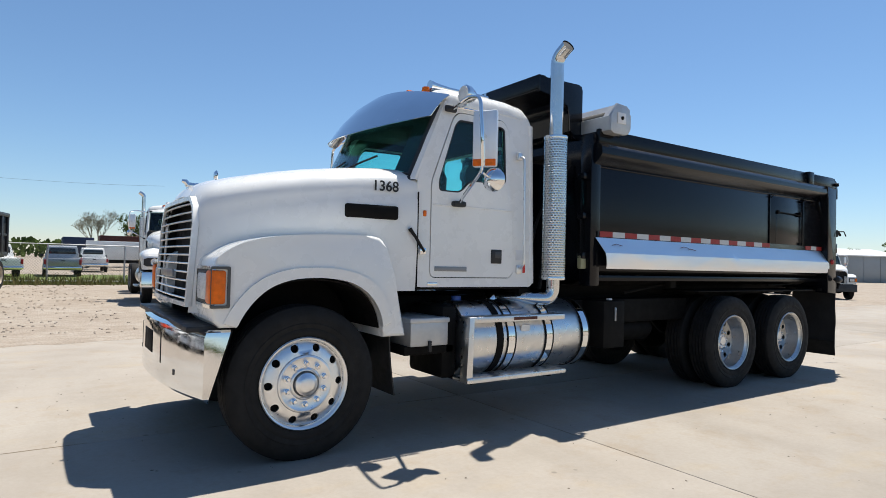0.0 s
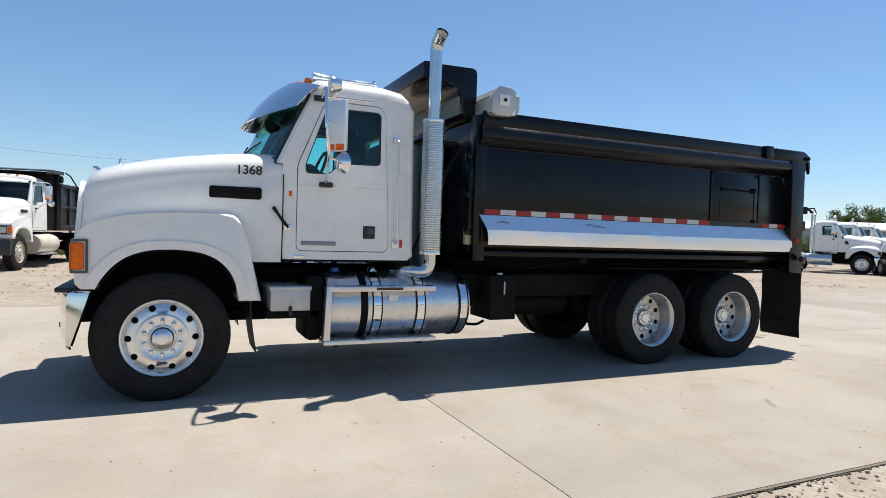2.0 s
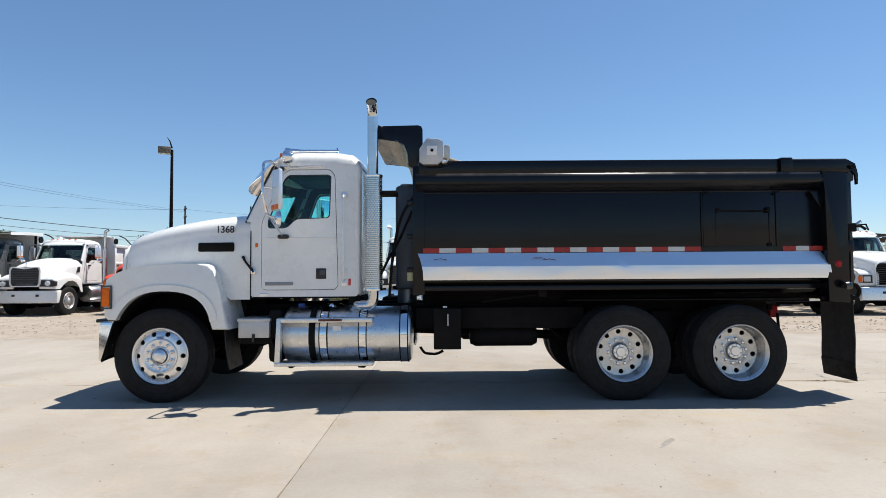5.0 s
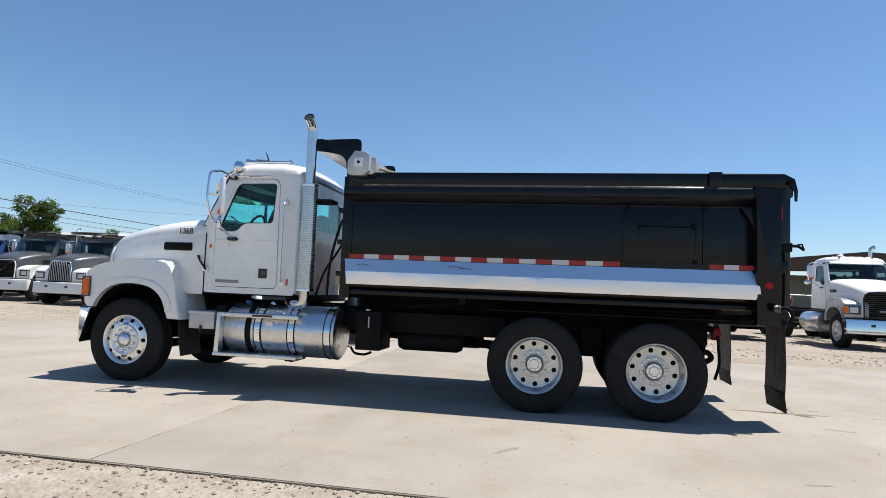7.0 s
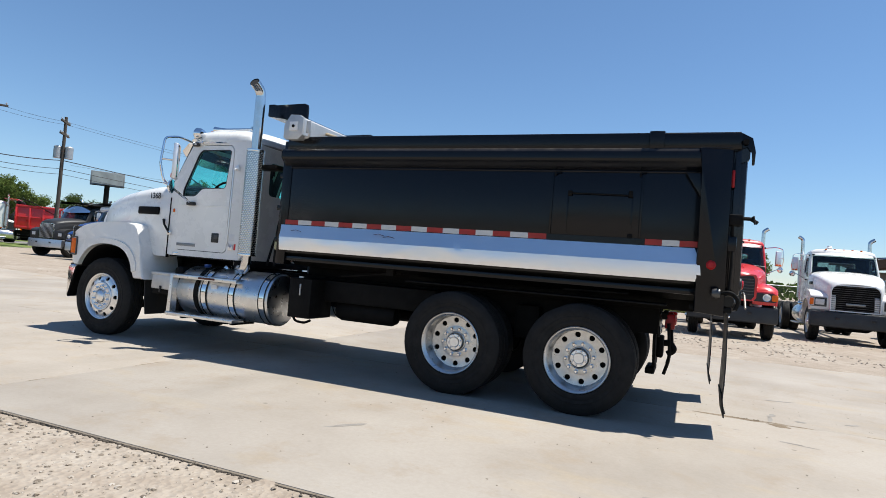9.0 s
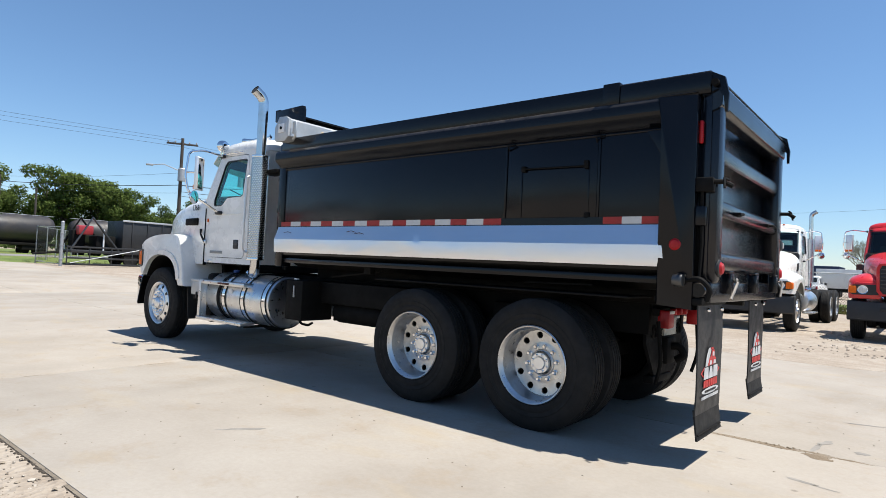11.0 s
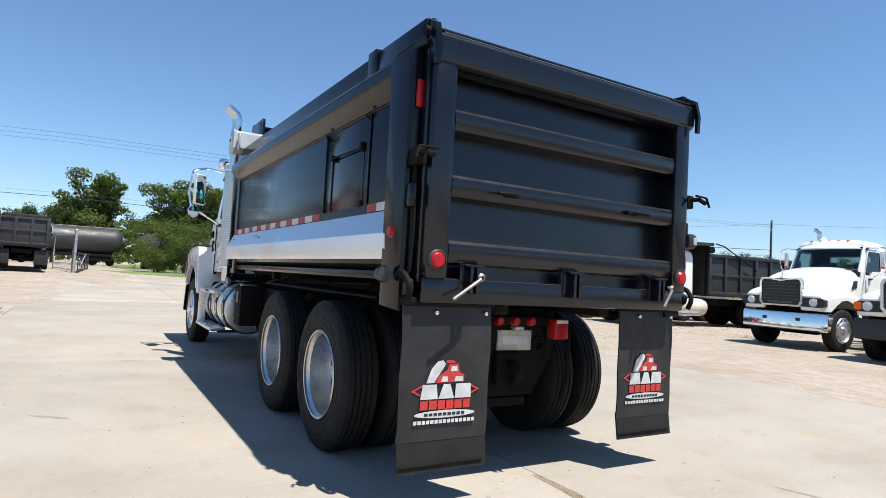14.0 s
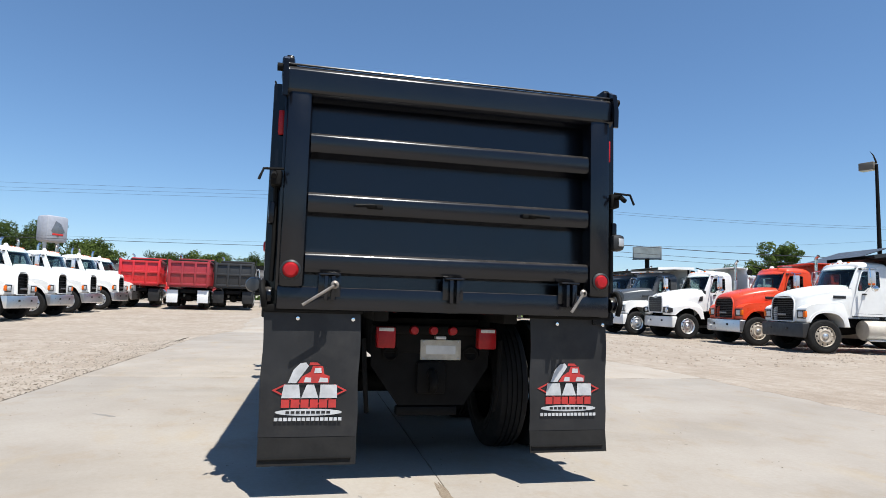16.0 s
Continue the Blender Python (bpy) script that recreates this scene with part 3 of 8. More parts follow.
def cab_parts(truck, paint, fine=True, visor=None, glass_mat=None):
    pane = glass_mat or GLASS
    cab = new("cab")
    cab.parent = truck
    for s in (-1, 1):
        at = lambda u, v: (u, s * lean(v), v)
        part("side_panel", panel(soften(CAB_SIDE, 0.05), [soften(grow(DOOR, 0.009), 0.06, 4)], at, (0, -s * 0.045, 0)), paint, cab)
        at2 = lambda u, v: (u, s * (lean(v) + 0.006), v)
        door = part("door", panel(soften(DOOR, 0.055, 4), [soften(WINDOW, 0.05, 4)], at2, (0, -s * 0.045, 0)), paint, cab)
        part("door_seal", panel(soften(grow(DOOR, 0.02), 0.06, 4), [soften(grow(DOOR, -0.03), 0.05, 4)], lambda u, v: (u, s * (lean(v) - 0.022), v), (0, -s * 0.02, 0)), PLASTIC, door)
        gl = part("window_glass", panel(soften(grow(WINDOW, 0.012), 0.05, 4), [], lambda u, v: (u, s * (lean(v) - 0.012), v), (0, -s * 0.004, 0)), pane, door)
        gl.visible_shadow = False
        part("window_seal", panel(soften(grow(WINDOW, 0.006), 0.05, 4), [soften(grow(WINDOW, -0.016), 0.05, 4)], lambda u, v: (u, s * (lean(v) + 0.002), v), (0, -s * 0.02, 0)), PLASTIC, door)
        if fine:
            y = s * 0.992
            part("door_handle", bx(1.77, 1.892, y - 0.006, y + 0.006, 1.42, 1.546, 0.02), PLASTIC, door, "black recessed door handle")
            part("handle_grip", bx(1.815, 1.88, y - s * 0.0 - 0.004, y + s * 0.012 + 0.004, 1.47, 1.525, 0.012), surface_dark_steel, door)
            part("crease", bx(1.14, 2.015, y - 0.004, y + 0.003, 2.0 - 0.10, 2.0 - 0.085, 0.003), paint, door)
            part("badge", bx(1.165, 1.50, y - 0.003, y + s * 0.004, 1.345, 1.385, 0.002), DECAL_GREY, door, "grey plain badge bar")
            # grab handle on the rear pillar
            part("grab_handle", tube(fillet([(2.10, s * 0.975, 2.42), (2.10, s * 1.045, 2.40), (2.105, s * 1.06, 1.42), (2.105, s * 1.0, 1.38)], 0.05), 0.012, 10), POLISHED, cab)
            part("handle_base", bx(2.07, 2.13, s * 0.965, s * 0.995, 2.385, 2.46, 0.012), POLISHED, cab)
            part("handle_base", bx(2.07, 2.14, s * 0.985, s * 1.0, 1.33, 1.41, 0.01), POLISHED, cab)
            part("warning_label", bx(2.065, 2.15, s * 0.984, s * 0.9875, 1.46, 1.55, 0.001), DECAL_WHITE, cab)
            part("warning_label", bx(2.155, 2.185, s * 0.984, s * 0.9875, 1.34, 1.42, 0.001), DECAL_RED, cab)
            part("side_lamp", bx(1.045, 1.075, s * 0.98, s * 0.998, 1.80, 1.85, 0.008), AMBER, cab)
            part("sill_trim", bx(1.10, 1.20, s * 0.985, s * 0.994, 1.225, 1.25, 0.003), CHROME, cab)
            part("corner_post", cyl((2.262, s * 0.955, 1.24), (2.262, s * 0.90, 2.74), 0.045, 12), paint, cab)
        # mirror
        m = part("mirror_arm", tube(fillet([(1.34, s * 0.94, 2.745), (1.30, s * 1.25, 2.79), (1.27, s * 1.44, 2.74), (1.27, s * 1.48, 2.40), (1.31, s * 1.44, 2.17), (1.38, s * 1.03, 1.935)], 0.06), 0.015, 8), CHROME, cab)
        part("mirror_foot", bx(1.32, 1.45, s * 0.985, s * 1.05, 1.90, 1.95, 0.018), PLASTIC, m)
        part("mirror_foot", bx(1.26, 1.38, s * 0.94, s * 0.975, 2.72, 2.78, 0.018), PLASTIC, m)
        part("mirror_brace", tube([(1.33, s * 0.96, 2.77), (1.85, s * 0.955, 2.775)], 0.012, 8), CHROME, m)
        swing = Matrix.Rotation(-s * radians(37.7), 3, "Z")
        hc, back_dir = Vector((1.40, s * 1.35, 0)), swing @ Vector((1, 0, 0))

        def on_head(off, thick, half, z0, z1, b, wide=0.0):
            c = hc + back_dir * off + swing @ Vector((0, wide, 0))
            return bx(c.x - thick / 2, c.x + thick / 2, c.y - half, c.y + half, z0, z1, b, None, swing)
        head = part("mirror_housing", on_head(0, 0.055, 0.103, 2.205, 2.67, 0.018), surface_mirror_shell, m)
        part("mirror_glass", on_head(0.026, 0.008, 0.09, 2.225, 2.65, 0.003), MIRROR, head)
        part("mirror_marker", on_head(-0.026, 0.02, 0.043, 2.212, 2.268, 0.006, -0.052), AMBER, head)
        part("mirror_marker", on_head(-0.026, 0.02, 0.043, 2.212, 2.268, 0.006, 0.052), AMBER, head)
        part("mirror_stay", tube([(1.28, s * 1.47, 2.45), (1.39, s * 1.37, 2.45)], 0.012, 6), CHROME, head)
        rnd = part("round_mirror", lathe([(0.0, -0.05), (0.05, -0.043), (0.085, -0.02), (0.098, 0.0), (0.09, 0.008), (0.0, 0.012)], 20, None, (0, 0, 0), "x"), CHROME, m)
        rnd.location, rnd.rotation_euler = (1.44, s * 1.42, 2.10), (0, 0, -s * radians(30))
        part("round_mirror_stay", tube([(1.31, s * 1.44, 2.14), (1.42, s * 1.42, 2.10)], 0.01, 6), CHROME, m)
    # windscreen, header, cowl
    ys = [-0.93 + 1.86 * k / 14 for k in range(15)]
    zs = [2.15 + 0.62 * k / 6 for k in range(7)]
    ws = part("windscreen", thicken(loft([[(windscreen_at(y, z), y * (1 - 0.06 * (z - 2.15)), z) for y in ys] for z in zs]), 0.005), pane, cab)
    ws.visible_shadow = False
    part("windscreen_seal", tube([(windscreen_at(y, 2.15) - 0.004, y, 2.15) for y in ys], 0.018, 6), PLASTIC, cab)
    for s in (-1, 1):
        part("screen_pillar", loft([[(0.955 + (z - 2.13) * 0.46 + dx, s * (lean(z) + dy), z) for dx, dy in ((-0.012, -0.07), (-0.02, -0.03), (0.01, 0.0), (0.06, -0.004), (0.06, -0.05), (0.02, -0.07))] for z in (2.10, 2.3, 2.5, 2.7, 2.82)], None, True), paint, cab)
    if fine:
        for s in (-1, 1):
            part("pillar_trim", thicken(loft([[(windscreen_at(y, z) + 0.035, s * y * (1 - 0.06 * (z - 2.15)), z) for y in (0.74, 0.80, 0.86, 0.91, 0.935)] for z in (2.14, 2.3, 2.5, 2.7, 2.78)]), 0.008), BLACK_IN, cab)
            part("screen_gasket", tube([(windscreen_at(0.925, z) - 0.004, s * 0.925 * (1 - 0.06 * (z - 2.15)), z) for z in (2.14, 2.3, 2.5, 2.7, 2.78)], 0.02, 8), PLASTIC, cab)
        part("header_trim", thicken(loft([[(windscreen_at(y, 2.62) + 0.05, y * 0.96, 2.62) for y in ys], [(windscreen_at(y, 2.76) + 0.03, y * 0.96, 2.76) for y in ys]]), 0.008), BLACK_IN, cab)
    part("cowl", bx(0.90, 1.10, -0.96, 0.96, 1.95, 2.135, 0.03), PLASTIC, cab)
    part("firewall", bx(0.98, 1.03, -0.95, 0.95, 1.2, 2.1, 0.01), paint, cab)
    rows = []
    for x, e, c in ((1.13, 2.80, 0.07), (1.17, 2.84, 0.11), (1.30, 2.86, 0.15), (1.6, 2.865, 0.165), (2.0, 2.86, 0.16), (2.18, 2.845, 0.14), (2.26, 2.80, 0.11), (2.29, 2.74, 0.07)):
        half = [(1.0, -0.06), (0.995, 0.0), (0.97, 0.28), (0.92, 0.5), (0.82, 0.72), (0.6, 0.9), (0.3, 0.98), (0.0, 1.0)]
        k = 0.925 if x < 2.25 else 0.915
        hp = [(x + 0.17 * f * f * max(0.0, 1.4 - x) / 0.27, -f * k, e + (d * c if d > 0 else d)) for f, d in half]
        rows.append(hp + [(a, -b, z) for a, b, z in reversed(hp[:-1])])
    part("roof", thicken(loft(rows), 0.03), paint, cab, sharp=50)
    part("header", thicken(loft([[(windscreen_at(y, 2.74) + 0.01, y * 0.965, 2.74) for y in ys], [(windscreen_at(y, 2.80) + 0.06, y * 0.955, 2.83) for y in ys], [(windscreen_at(y, 2.80) + 0.14, y * 0.945, 2.88) for y in ys]]), 0.02), paint, cab)
    back = [(-0.94, 1.21), (0.94, 1.21), (0.94, 2.2), (0.90, 2.78), (-0.90, 2.78), (-0.94, 2.2)]
    part("back_wall", panel(soften(back, 0.06), [soften([(-0.55, 2.12), (0.55, 2.12), (0.55, 2.58), (-0.55, 2.58)], 0.07)], lambda u, v: (2.285, u, v), (-0.04, 0, 0)), paint, cab)
    rear = part("rear_glass", bx(2.262, 2.266, -0.57, 0.57, 2.10, 2.60, 0), pane, cab)
    rear.visible_shadow = False
    part("floor", bx(1.0, 2.27, -0.95, 0.95, 1.19, 1.24, 0.01), CHASSIS, cab)
    part("headliner", bx(1.22, 2.25, -0.90, 0.90, 2.765, 2.80, 0.01), BLACK_IN, cab)
    part("rear_lining", panel(soften(grow(back, -0.03), 0.05), [soften([(-0.57, 2.10), (0.57, 2.10), (0.57, 2.60), (-0.57, 2.60)], 0.05)], lambda u, v: (2.238, u, v), (-0.012, 0, 0)), BLACK_IN, cab)
    for s in (-1, 1):
        part("side_lining", panel(soften(grow(CAB_SIDE, -0.05), 0.05), [soften(grow(WINDOW, 0.02), 0.05, 4)], lambda u, v: (u, s * (lean(v) - 0.052), v), (0, -s * 0.012, 0)), BLACK_IN, cab)
    part("dashboard", bx(1.0, 1.32, -0.93, 0.93, 1.75, 2.13, 0.06), BLACK_IN, cab)
    for s in (-1, 1):
        part("seat", bx(1.62, 2.10, s * 0.24, s * 0.72, 1.62, 1.80, 0.06), SEAT, cab)
        part("seat_back", bx(1.98, 2.14, s * 0.24, s * 0.72, 1.75, 2.42, 0.07), SEAT, cab)
    wheel_c = Vector((1.42, -0.48, 2.10))
    ring = [wheel_c + Vector((0.21 * math.cos(a) * 0.35, 0.21 * math.sin(a), 0.21 * math.cos(a) * 0.94)) for a in (2 * math.pi * k / 24 for k in range(25))]
    sw = part("steering_wheel", tube(ring, 0.016, 8), BLACK_IN, cab)
    part("steering_column", cyl((1.30, -0.48, 2.0), (1.43, -0.48, 2.10), 0.04, 10), BLACK_IN, sw)
    if visor:
        rows = []
        for t in (0, 0.33, 0.66, 1.0):
            row = []
            for k in range(21):
                y = -0.97 + 1.94 * k / 20
                e = (abs(y) / 0.97) ** 2
                top = Vector((1.11 + 0.21 * e, y * 0.965, 3.02 - 0.14 * e))
                low = Vector((0.70 + 0.40 * e, y * 1.01, 2.565 + 0.09 * e))
                p = top.lerp(low, t)
                p.z += 0.055 * math.sin(math.pi * t) * (1 - 0.6 * e)
                row.append(p)
            rows.append(row)
        part("sun_visor", thicken(loft(rows), 0.006), visor, cab, "polished stainless drop sun visor", 60)
    if fine:
        for y in (-0.42, -0.21, 0.0, 0.21, 0.42):
            part("clearance_lamp", loft([[(1.25 - 0.006 * k + dx * 0.8, y + dy * (1 - 0.25 * k), 2.98 + 0.015 * k) for dx, dy in ((-0.06, -0.03), (0.06, -0.035), (0.06, 0.035), (-0.06, 0.03))] for k in range(3)], None, True), AMBER, cab)
        for s in (-1, 1):
            lamp = part("work_lamp", lathe([(0.0, -0.05), (0.075, -0.045), (0.085, -0.03), (0.08, 0.01), (0.055, 0.06), (0.0, 0.075)], 20, None, (1.44, s * 1.03, 2.875), "x"), CHROME, cab, "round chrome roof lamp")
            part("lamp_lens", lathe([(0.0, -0.056), (0.07, -0.05), (0.072, -0.045)], 20, None, (1.44, s * 1.03, 2.875), "x"), CLEAR_LENS, lamp)
            part("lamp_bracket", tube([(1.44, s * 0.90, 2.80), (1.44, s * 1.03, 2.79), (1.44, s * 1.03, 2.84)], 0.012, 8), CHROME, lamp)
            horn = part("air_horn", tube([(1.31, s * 0.62, 3.03), (1.38, s * 0.62, 3.03), (1.52, s * 0.62, 3.03), (1.98, s * 0.62, 3.03)], [0.05, 0.036, 0.022, 0.018], 12), CHROME, cab, "chrome roof air horn")
            part("horn_bracket", cyl((1.95, s * 0.62, 2.93), (1.95, s * 0.62, 3.07), 0.014), CHROME, horn)
        part("strobe_lamp", lathe([(0.0, 0.045), (0.032, 0.04), (0.042, 0.0), (0.045, -0.03)], 14, None, (1.27, -0.62, 2.965), "z"), AMBER, cab)
        for s in (-1, 1):
            part("wiper", tube([(windscreen_at(y, z) - 0.016, y, z) for y, z in ((s * 0.25 + 0.2, 2.25), (s * 0.25 + 0.05, 2.27), (s * 0.25 - 0.1, 2.30), (s * 0.25 - 0.28, 2.34))], 0.009, 6), PLASTIC, cab)
        part("rear_skirt", bx(2.15, 2.29, -0.95, 0.95, 1.12, 1.22, 0.01), CHASSIS, cab)
    return cab


def stack_parts(truck, side=-1, x=2.46, y=1.08, top=3.32, fine=True):
    s = side
    ex = part("exhaust_pipe", tube(fillet([(2.05, s * 0.60, 1.10), (2.25, s * 0.98, 1.10), (x, s * y, 1.10), (x, s * y, 1.4)], 0.16, 6) + fillet([(x, s * y, 1.5), (x, s * y, top + 0.08), (x, s * (y + 0.14), top + 0.165)], 0.10, 8), 0.064 if fine else 0.06, 18, None, False), STACK_CHROME, truck, "chrome exhaust pipe with a turned-out tip")
    part("tip_inside", tube([(x, s * (y + 0.09), top + 0.135), (x, s * (y + 0.134), top + 0.1612)], 0.0585, 14), BLACK_IN, ex)
    if not fine:
        part("heat_shield", cyl((x, s * y, 1.3), (x, s * y, 2.63), 0.10, 18), ALU, ex)
        return
    part("muffler", cyl((x, s * y, 1.30), (x, s * y, 2.60), 0.088, 20), DULL_ALU, ex)
    # punched guard: a lattice of thin bars round the muffler
    bm = bmesh.new()
    R, n, rows = 0.112, 22, 58
    dz = (2.63 - 1.295) / rows

    def vert(k, j, dr):
        a = 2 * math.pi * k / n
        return bm.verts.new((x + (R + dr) * math.cos(a), s * y + (R + dr) * math.sin(a), 1.295 + j * dz))
    for j in range(rows):
        for k in range(n):
            o = 0.5 if j % 2 else 0.0
            c = [vert(k + o, j, 0), vert(k + o + 1, j, 0), vert(k + o + 1, j + 1, 0), vert(k + o, j + 1, 0)]
            h = [vert(k + o + 0.2, j + 0.34, 0), vert(k + o + 0.8, j + 0.34, 0), vert(k + o + 0.8, j + 0.80, 0), vert(k + o + 0.2, j + 0.80, 0)]
            for i in range(4):
                bm.faces.new((c[i], c[(i + 1) % 4], h[(i + 1) % 4], h[i]))
    part("punched_guard", bm, STACK_CHROME, ex, "punched chrome heat guard")
    for z in (1.295, 2.63):
        part("clamp", lathe([(R + 0.003, -0.014), (R + 0.006, 0), (R + 0.003, 0.014), (R - 0.02, 0.014), (R - 0.02, -0.014)], 24, None, (x, s * y, z), "z", True), CHROME, ex)
    part("stay", bx(x - 0.1, x + 0.28, s * y + 0.06, s * y + 0.30, 2.42, 2.47, 0.01), CHASSIS, ex)


surface_dark_steel = surface("dark_steel", (0.10, 0.10, 0.10), 0.45, 0.9)


def tank_parts(truck, fine=True, mat=None):
    for s in (-1, 1):
        c = s * 0.835
        tank = part("fuel_tank", lathe([(0.0, 1.40), (0.26, 1.40), (0.312, 1.412), (0.33, 1.44), (0.33, 2.87), (0.312, 2.898), (0.26, 2.91), (0.0, 2.91)], 40, None, (0, c, 0.755), "x"), mat or ALU, truck, "brushed aluminium round fuel tank")
        if not fine:
            part("step", bx(1.36, 2.5, s * 1.0, s * 1.24, 0.42, 0.46, 0.01), ALU, tank)
            continue
        for x, w in ((1.757, 0.036), (1.888, 0.045), (2.343, 0.045), (2.822, 0.045)):
            part("tank_strap", lathe([(0.332, x - w), (0.337, x - w), (0.337, x + w), (0.332, x + w)], 40, None, (0, c, 0.755), "x", True), CHROME if w > 0.04 else CHASSIS, tank)
            if w > 0.04:
                for d in (-w, w):
                    part("strap_edge", lathe([(0.333, x + d - 0.006), (0.340, x + d - 0.006), (0.340, x + d + 0.006), (0.333, x + d + 0.006)], 40, None, (0, c, 0.755), "x", True), RUBBER, tank)
        part("fuel_cap", cyl((1.55, c - s * 0.06, 1.06), (1.55, c - s * 0.06, 1.12), 0.045, 16), BLUE_CAP, tank, "blue fuel filler cap")
        part("filler_neck", cyl((1.55, c - s * 0.06, 1.04), (1.55, c - s * 0.06, 1.075), 0.055, 16), CHROME, tank)
        part("second_cap", lathe([(0.0, 0.05), (0.035, 0.045), (0.045, 0.02), (0.05, 0.0), (0.05, -0.04)], 16, None, (1.93, c - s * 0.02, 1.09), "z"), CHROME, tank, "chrome tank cap")
        part("tank_label", bx(2.0, 2.10, s * 1.150, s * 1.162, 0.80, 0.88, 0.001, None, Matrix.Rotation(s * -0.2, 3, "X")), DECAL_WHITE, tank)
        st = part("upper_step", bx(1.37, 2.47, s * 1.08, s * 1.235, 0.92, 0.972, 0.008), ALU, tank)
        part("lower_step", bx(1.345, 2.475, s * 1.04, s * 1.255, 0.425, 0.468, 0.008), ALU, tank)
        part("step_bracket", prism([(1.345, 0.43), (1.41, 0.43), (1.42, 0.96), (1.37, 0.965)], s * 1.14, s * 1.24, 0.006), ALU, tank)
        part("step_bracket", bx(2.30, 2.34, s * 1.08, s * 1.2, 0.40, 0.44, 0.006), CHASSIS, tank)
        for x in (1.48, 2.32):
            part("step_hanger", bx(x, x + 0.05, s * 0.7, s * 1.12, 0.385, 0.42, 0.006), CHASSIS, tank)
            part("tank_bracket", bx(x, x + 0.06, s * 0.40, s * 0.55, 0.42, 1.06, 0.01), CHASSIS, tank)
        part("step_pad", bx(1.85, 2.12, s * 1.236, s * 1.239, 0.934, 0.96, 0.0), RUST, st)


def frame_parts(truck, fine=True, end=7.62):
    for s in (-1, 1):
        rail = prism([(-0.62, 0.82), (end, 0.82), (end, 1.10), (-0.62, 1.10)], s * 0.38, s * 0.46, 0.008)
        part("frame_rail", rail, CHASSIS, truck)
    for x in (0.9, 2.4, 3.9, 4.7, 6.02, 7.35):
        part("cross_member", bx(x - 0.06, x + 0.06, -0.38, 0.38, 0.84, 1.06, 0.01), CHASSIS, truck)
    part("front_axle", tube(fillet([(0, -0.95, 0.52), (0, -0.6, 0.50), (0, -0.5, 0.42), (0, 0.5, 0.42), (0, 0.6, 0.50), (0, 0.95, 0.52)], 0.08), 0.065, 10), CHASSIS, truck)
    for s in (-1, 1):
        part("leaf_spring", thicken(loft([[(-0.6 + 1.4 * k / 10, s * 0.42 - 0.045, 0.60 + 0.12 * ((k - 5) / 5) ** 2) for k in range(11)], [(-0.6 + 1.4 * k / 10, s * 0.42 + 0.045, 0.60 + 0.12 * ((k - 5) / 5) ** 2) for k in range(11)]]), 0.07), CHASSIS, truck)
    part("engine", bx(-0.45, 1.0, -0.36, 0.36, 0.55, 1.5, 0.06), CHASSIS, truck)
    part("gearbox", tube([(1.0, 0, 0.85), (1.5, 0, 0.80), (2.1, 0, 0.78)], [0.32, 0.24, 0.12], 14), CHASSIS, truck)
    part("drive_shaft", cyl((2.1, 0, 0.78), (5.2, 0, 0.62), 0.06, 12), CHASSIS, truck)
    for x in (5.375, 6.70):
        ax = part("rear_axle", cyl((x, -0.95, 0.54), (x, 0.95, 0.54), 0.085, 14), CHASSIS, truck)
        part("differential", lathe([(0.0, -0.26), (0.14, -0.22), (0.23, -0.08), (0.24, 0.06), (0.17, 0.2), (0.0, 0.24)], 18, None, (x, 0.0, 0.56), "x"), CHASSIS, ax)
    for s in (-1, 1):
        part("walking_spring", thicken(loft([[(5.30 + 1.45 * k / 12, s * 0.5 - 0.05, 0.84 - 0.20 * ((k - 6) / 6) ** 2) for k in range(13)], [(5.30 + 1.45 * k / 12, s * 0.5 + 0.05, 0.84 - 0.20 * ((k - 6) / 6) ** 2) for k in range(13)]]), 0.12), CHASSIS, truck)
        part("trunnion", bx(5.9, 6.18, s * 0.40, s * 0.6, 0.62, 1.0, 0.03), CHASSIS, truck)
    if not fine:
        return
    bat = part("battery_box", bx(0.885, 1.25, -1.10, -0.55, 0.735, 0.955, 0.012), DULL_ALU, truck, "grey aluminium battery box")
    part("box_lid", bx(0.875, 1.26, -1.11, -0.54, 0.925, 0.965, 0.01), DULL_ALU, bat)
    part("latch", bx(1.05, 1.08, -1.118, -1.095, 0.69, 0.78, 0.006), PLASTIC, bat)
    part("box_tray", bx(0.86, 1.36, -1.05, -0.45, 0.66, 0.735, 0.01), CHASSIS, truck)
    part("front_mud_flap", thicken(loft([[(0.72 + 0.06 * (1 - k / 5) ** 2, y, 0.36 + 0.55 * k / 5) for k in range(6)] for y in (-1.06, -0.8, -0.6)]), 0.012), FLAP_RUBBER, truck)
    part("front_mud_flap", thicken(loft([[(0.72 + 0.06 * (1 - k / 5) ** 2, y, 0.36 + 0.55 * k / 5) for k in range(6)] for y in (1.06, 0.8, 0.6)]), 0.012), FLAP_RUBBER, truck)
    part("battery_side", bx(1.22, 1.385, -1.05, -0.5, 0.44, 1.06, 0.05), CHASSIS, truck)
    tb = part("tool_box", bx(3.17, 3.49, -1.09, -0.62, 0.585, 1.065, 0.012), CHASSIS, truck, "dull black frame-mounted box")
    part("latch", bx(3.33, 3.345, -1.105, -1.085, 0.86, 1.0, 0.004), DULL_ALU, tb)
    part("reflector", bx(3.28, 3.33, -1.06, -1.02, 1.07, 1.09, 0.004), DECAL_WHITE, tb)
    part("side_tray", bx(2.95, 5.0, -0.80, -0.46, 0.80, 1.06, 0.015), CHASSIS, truck)
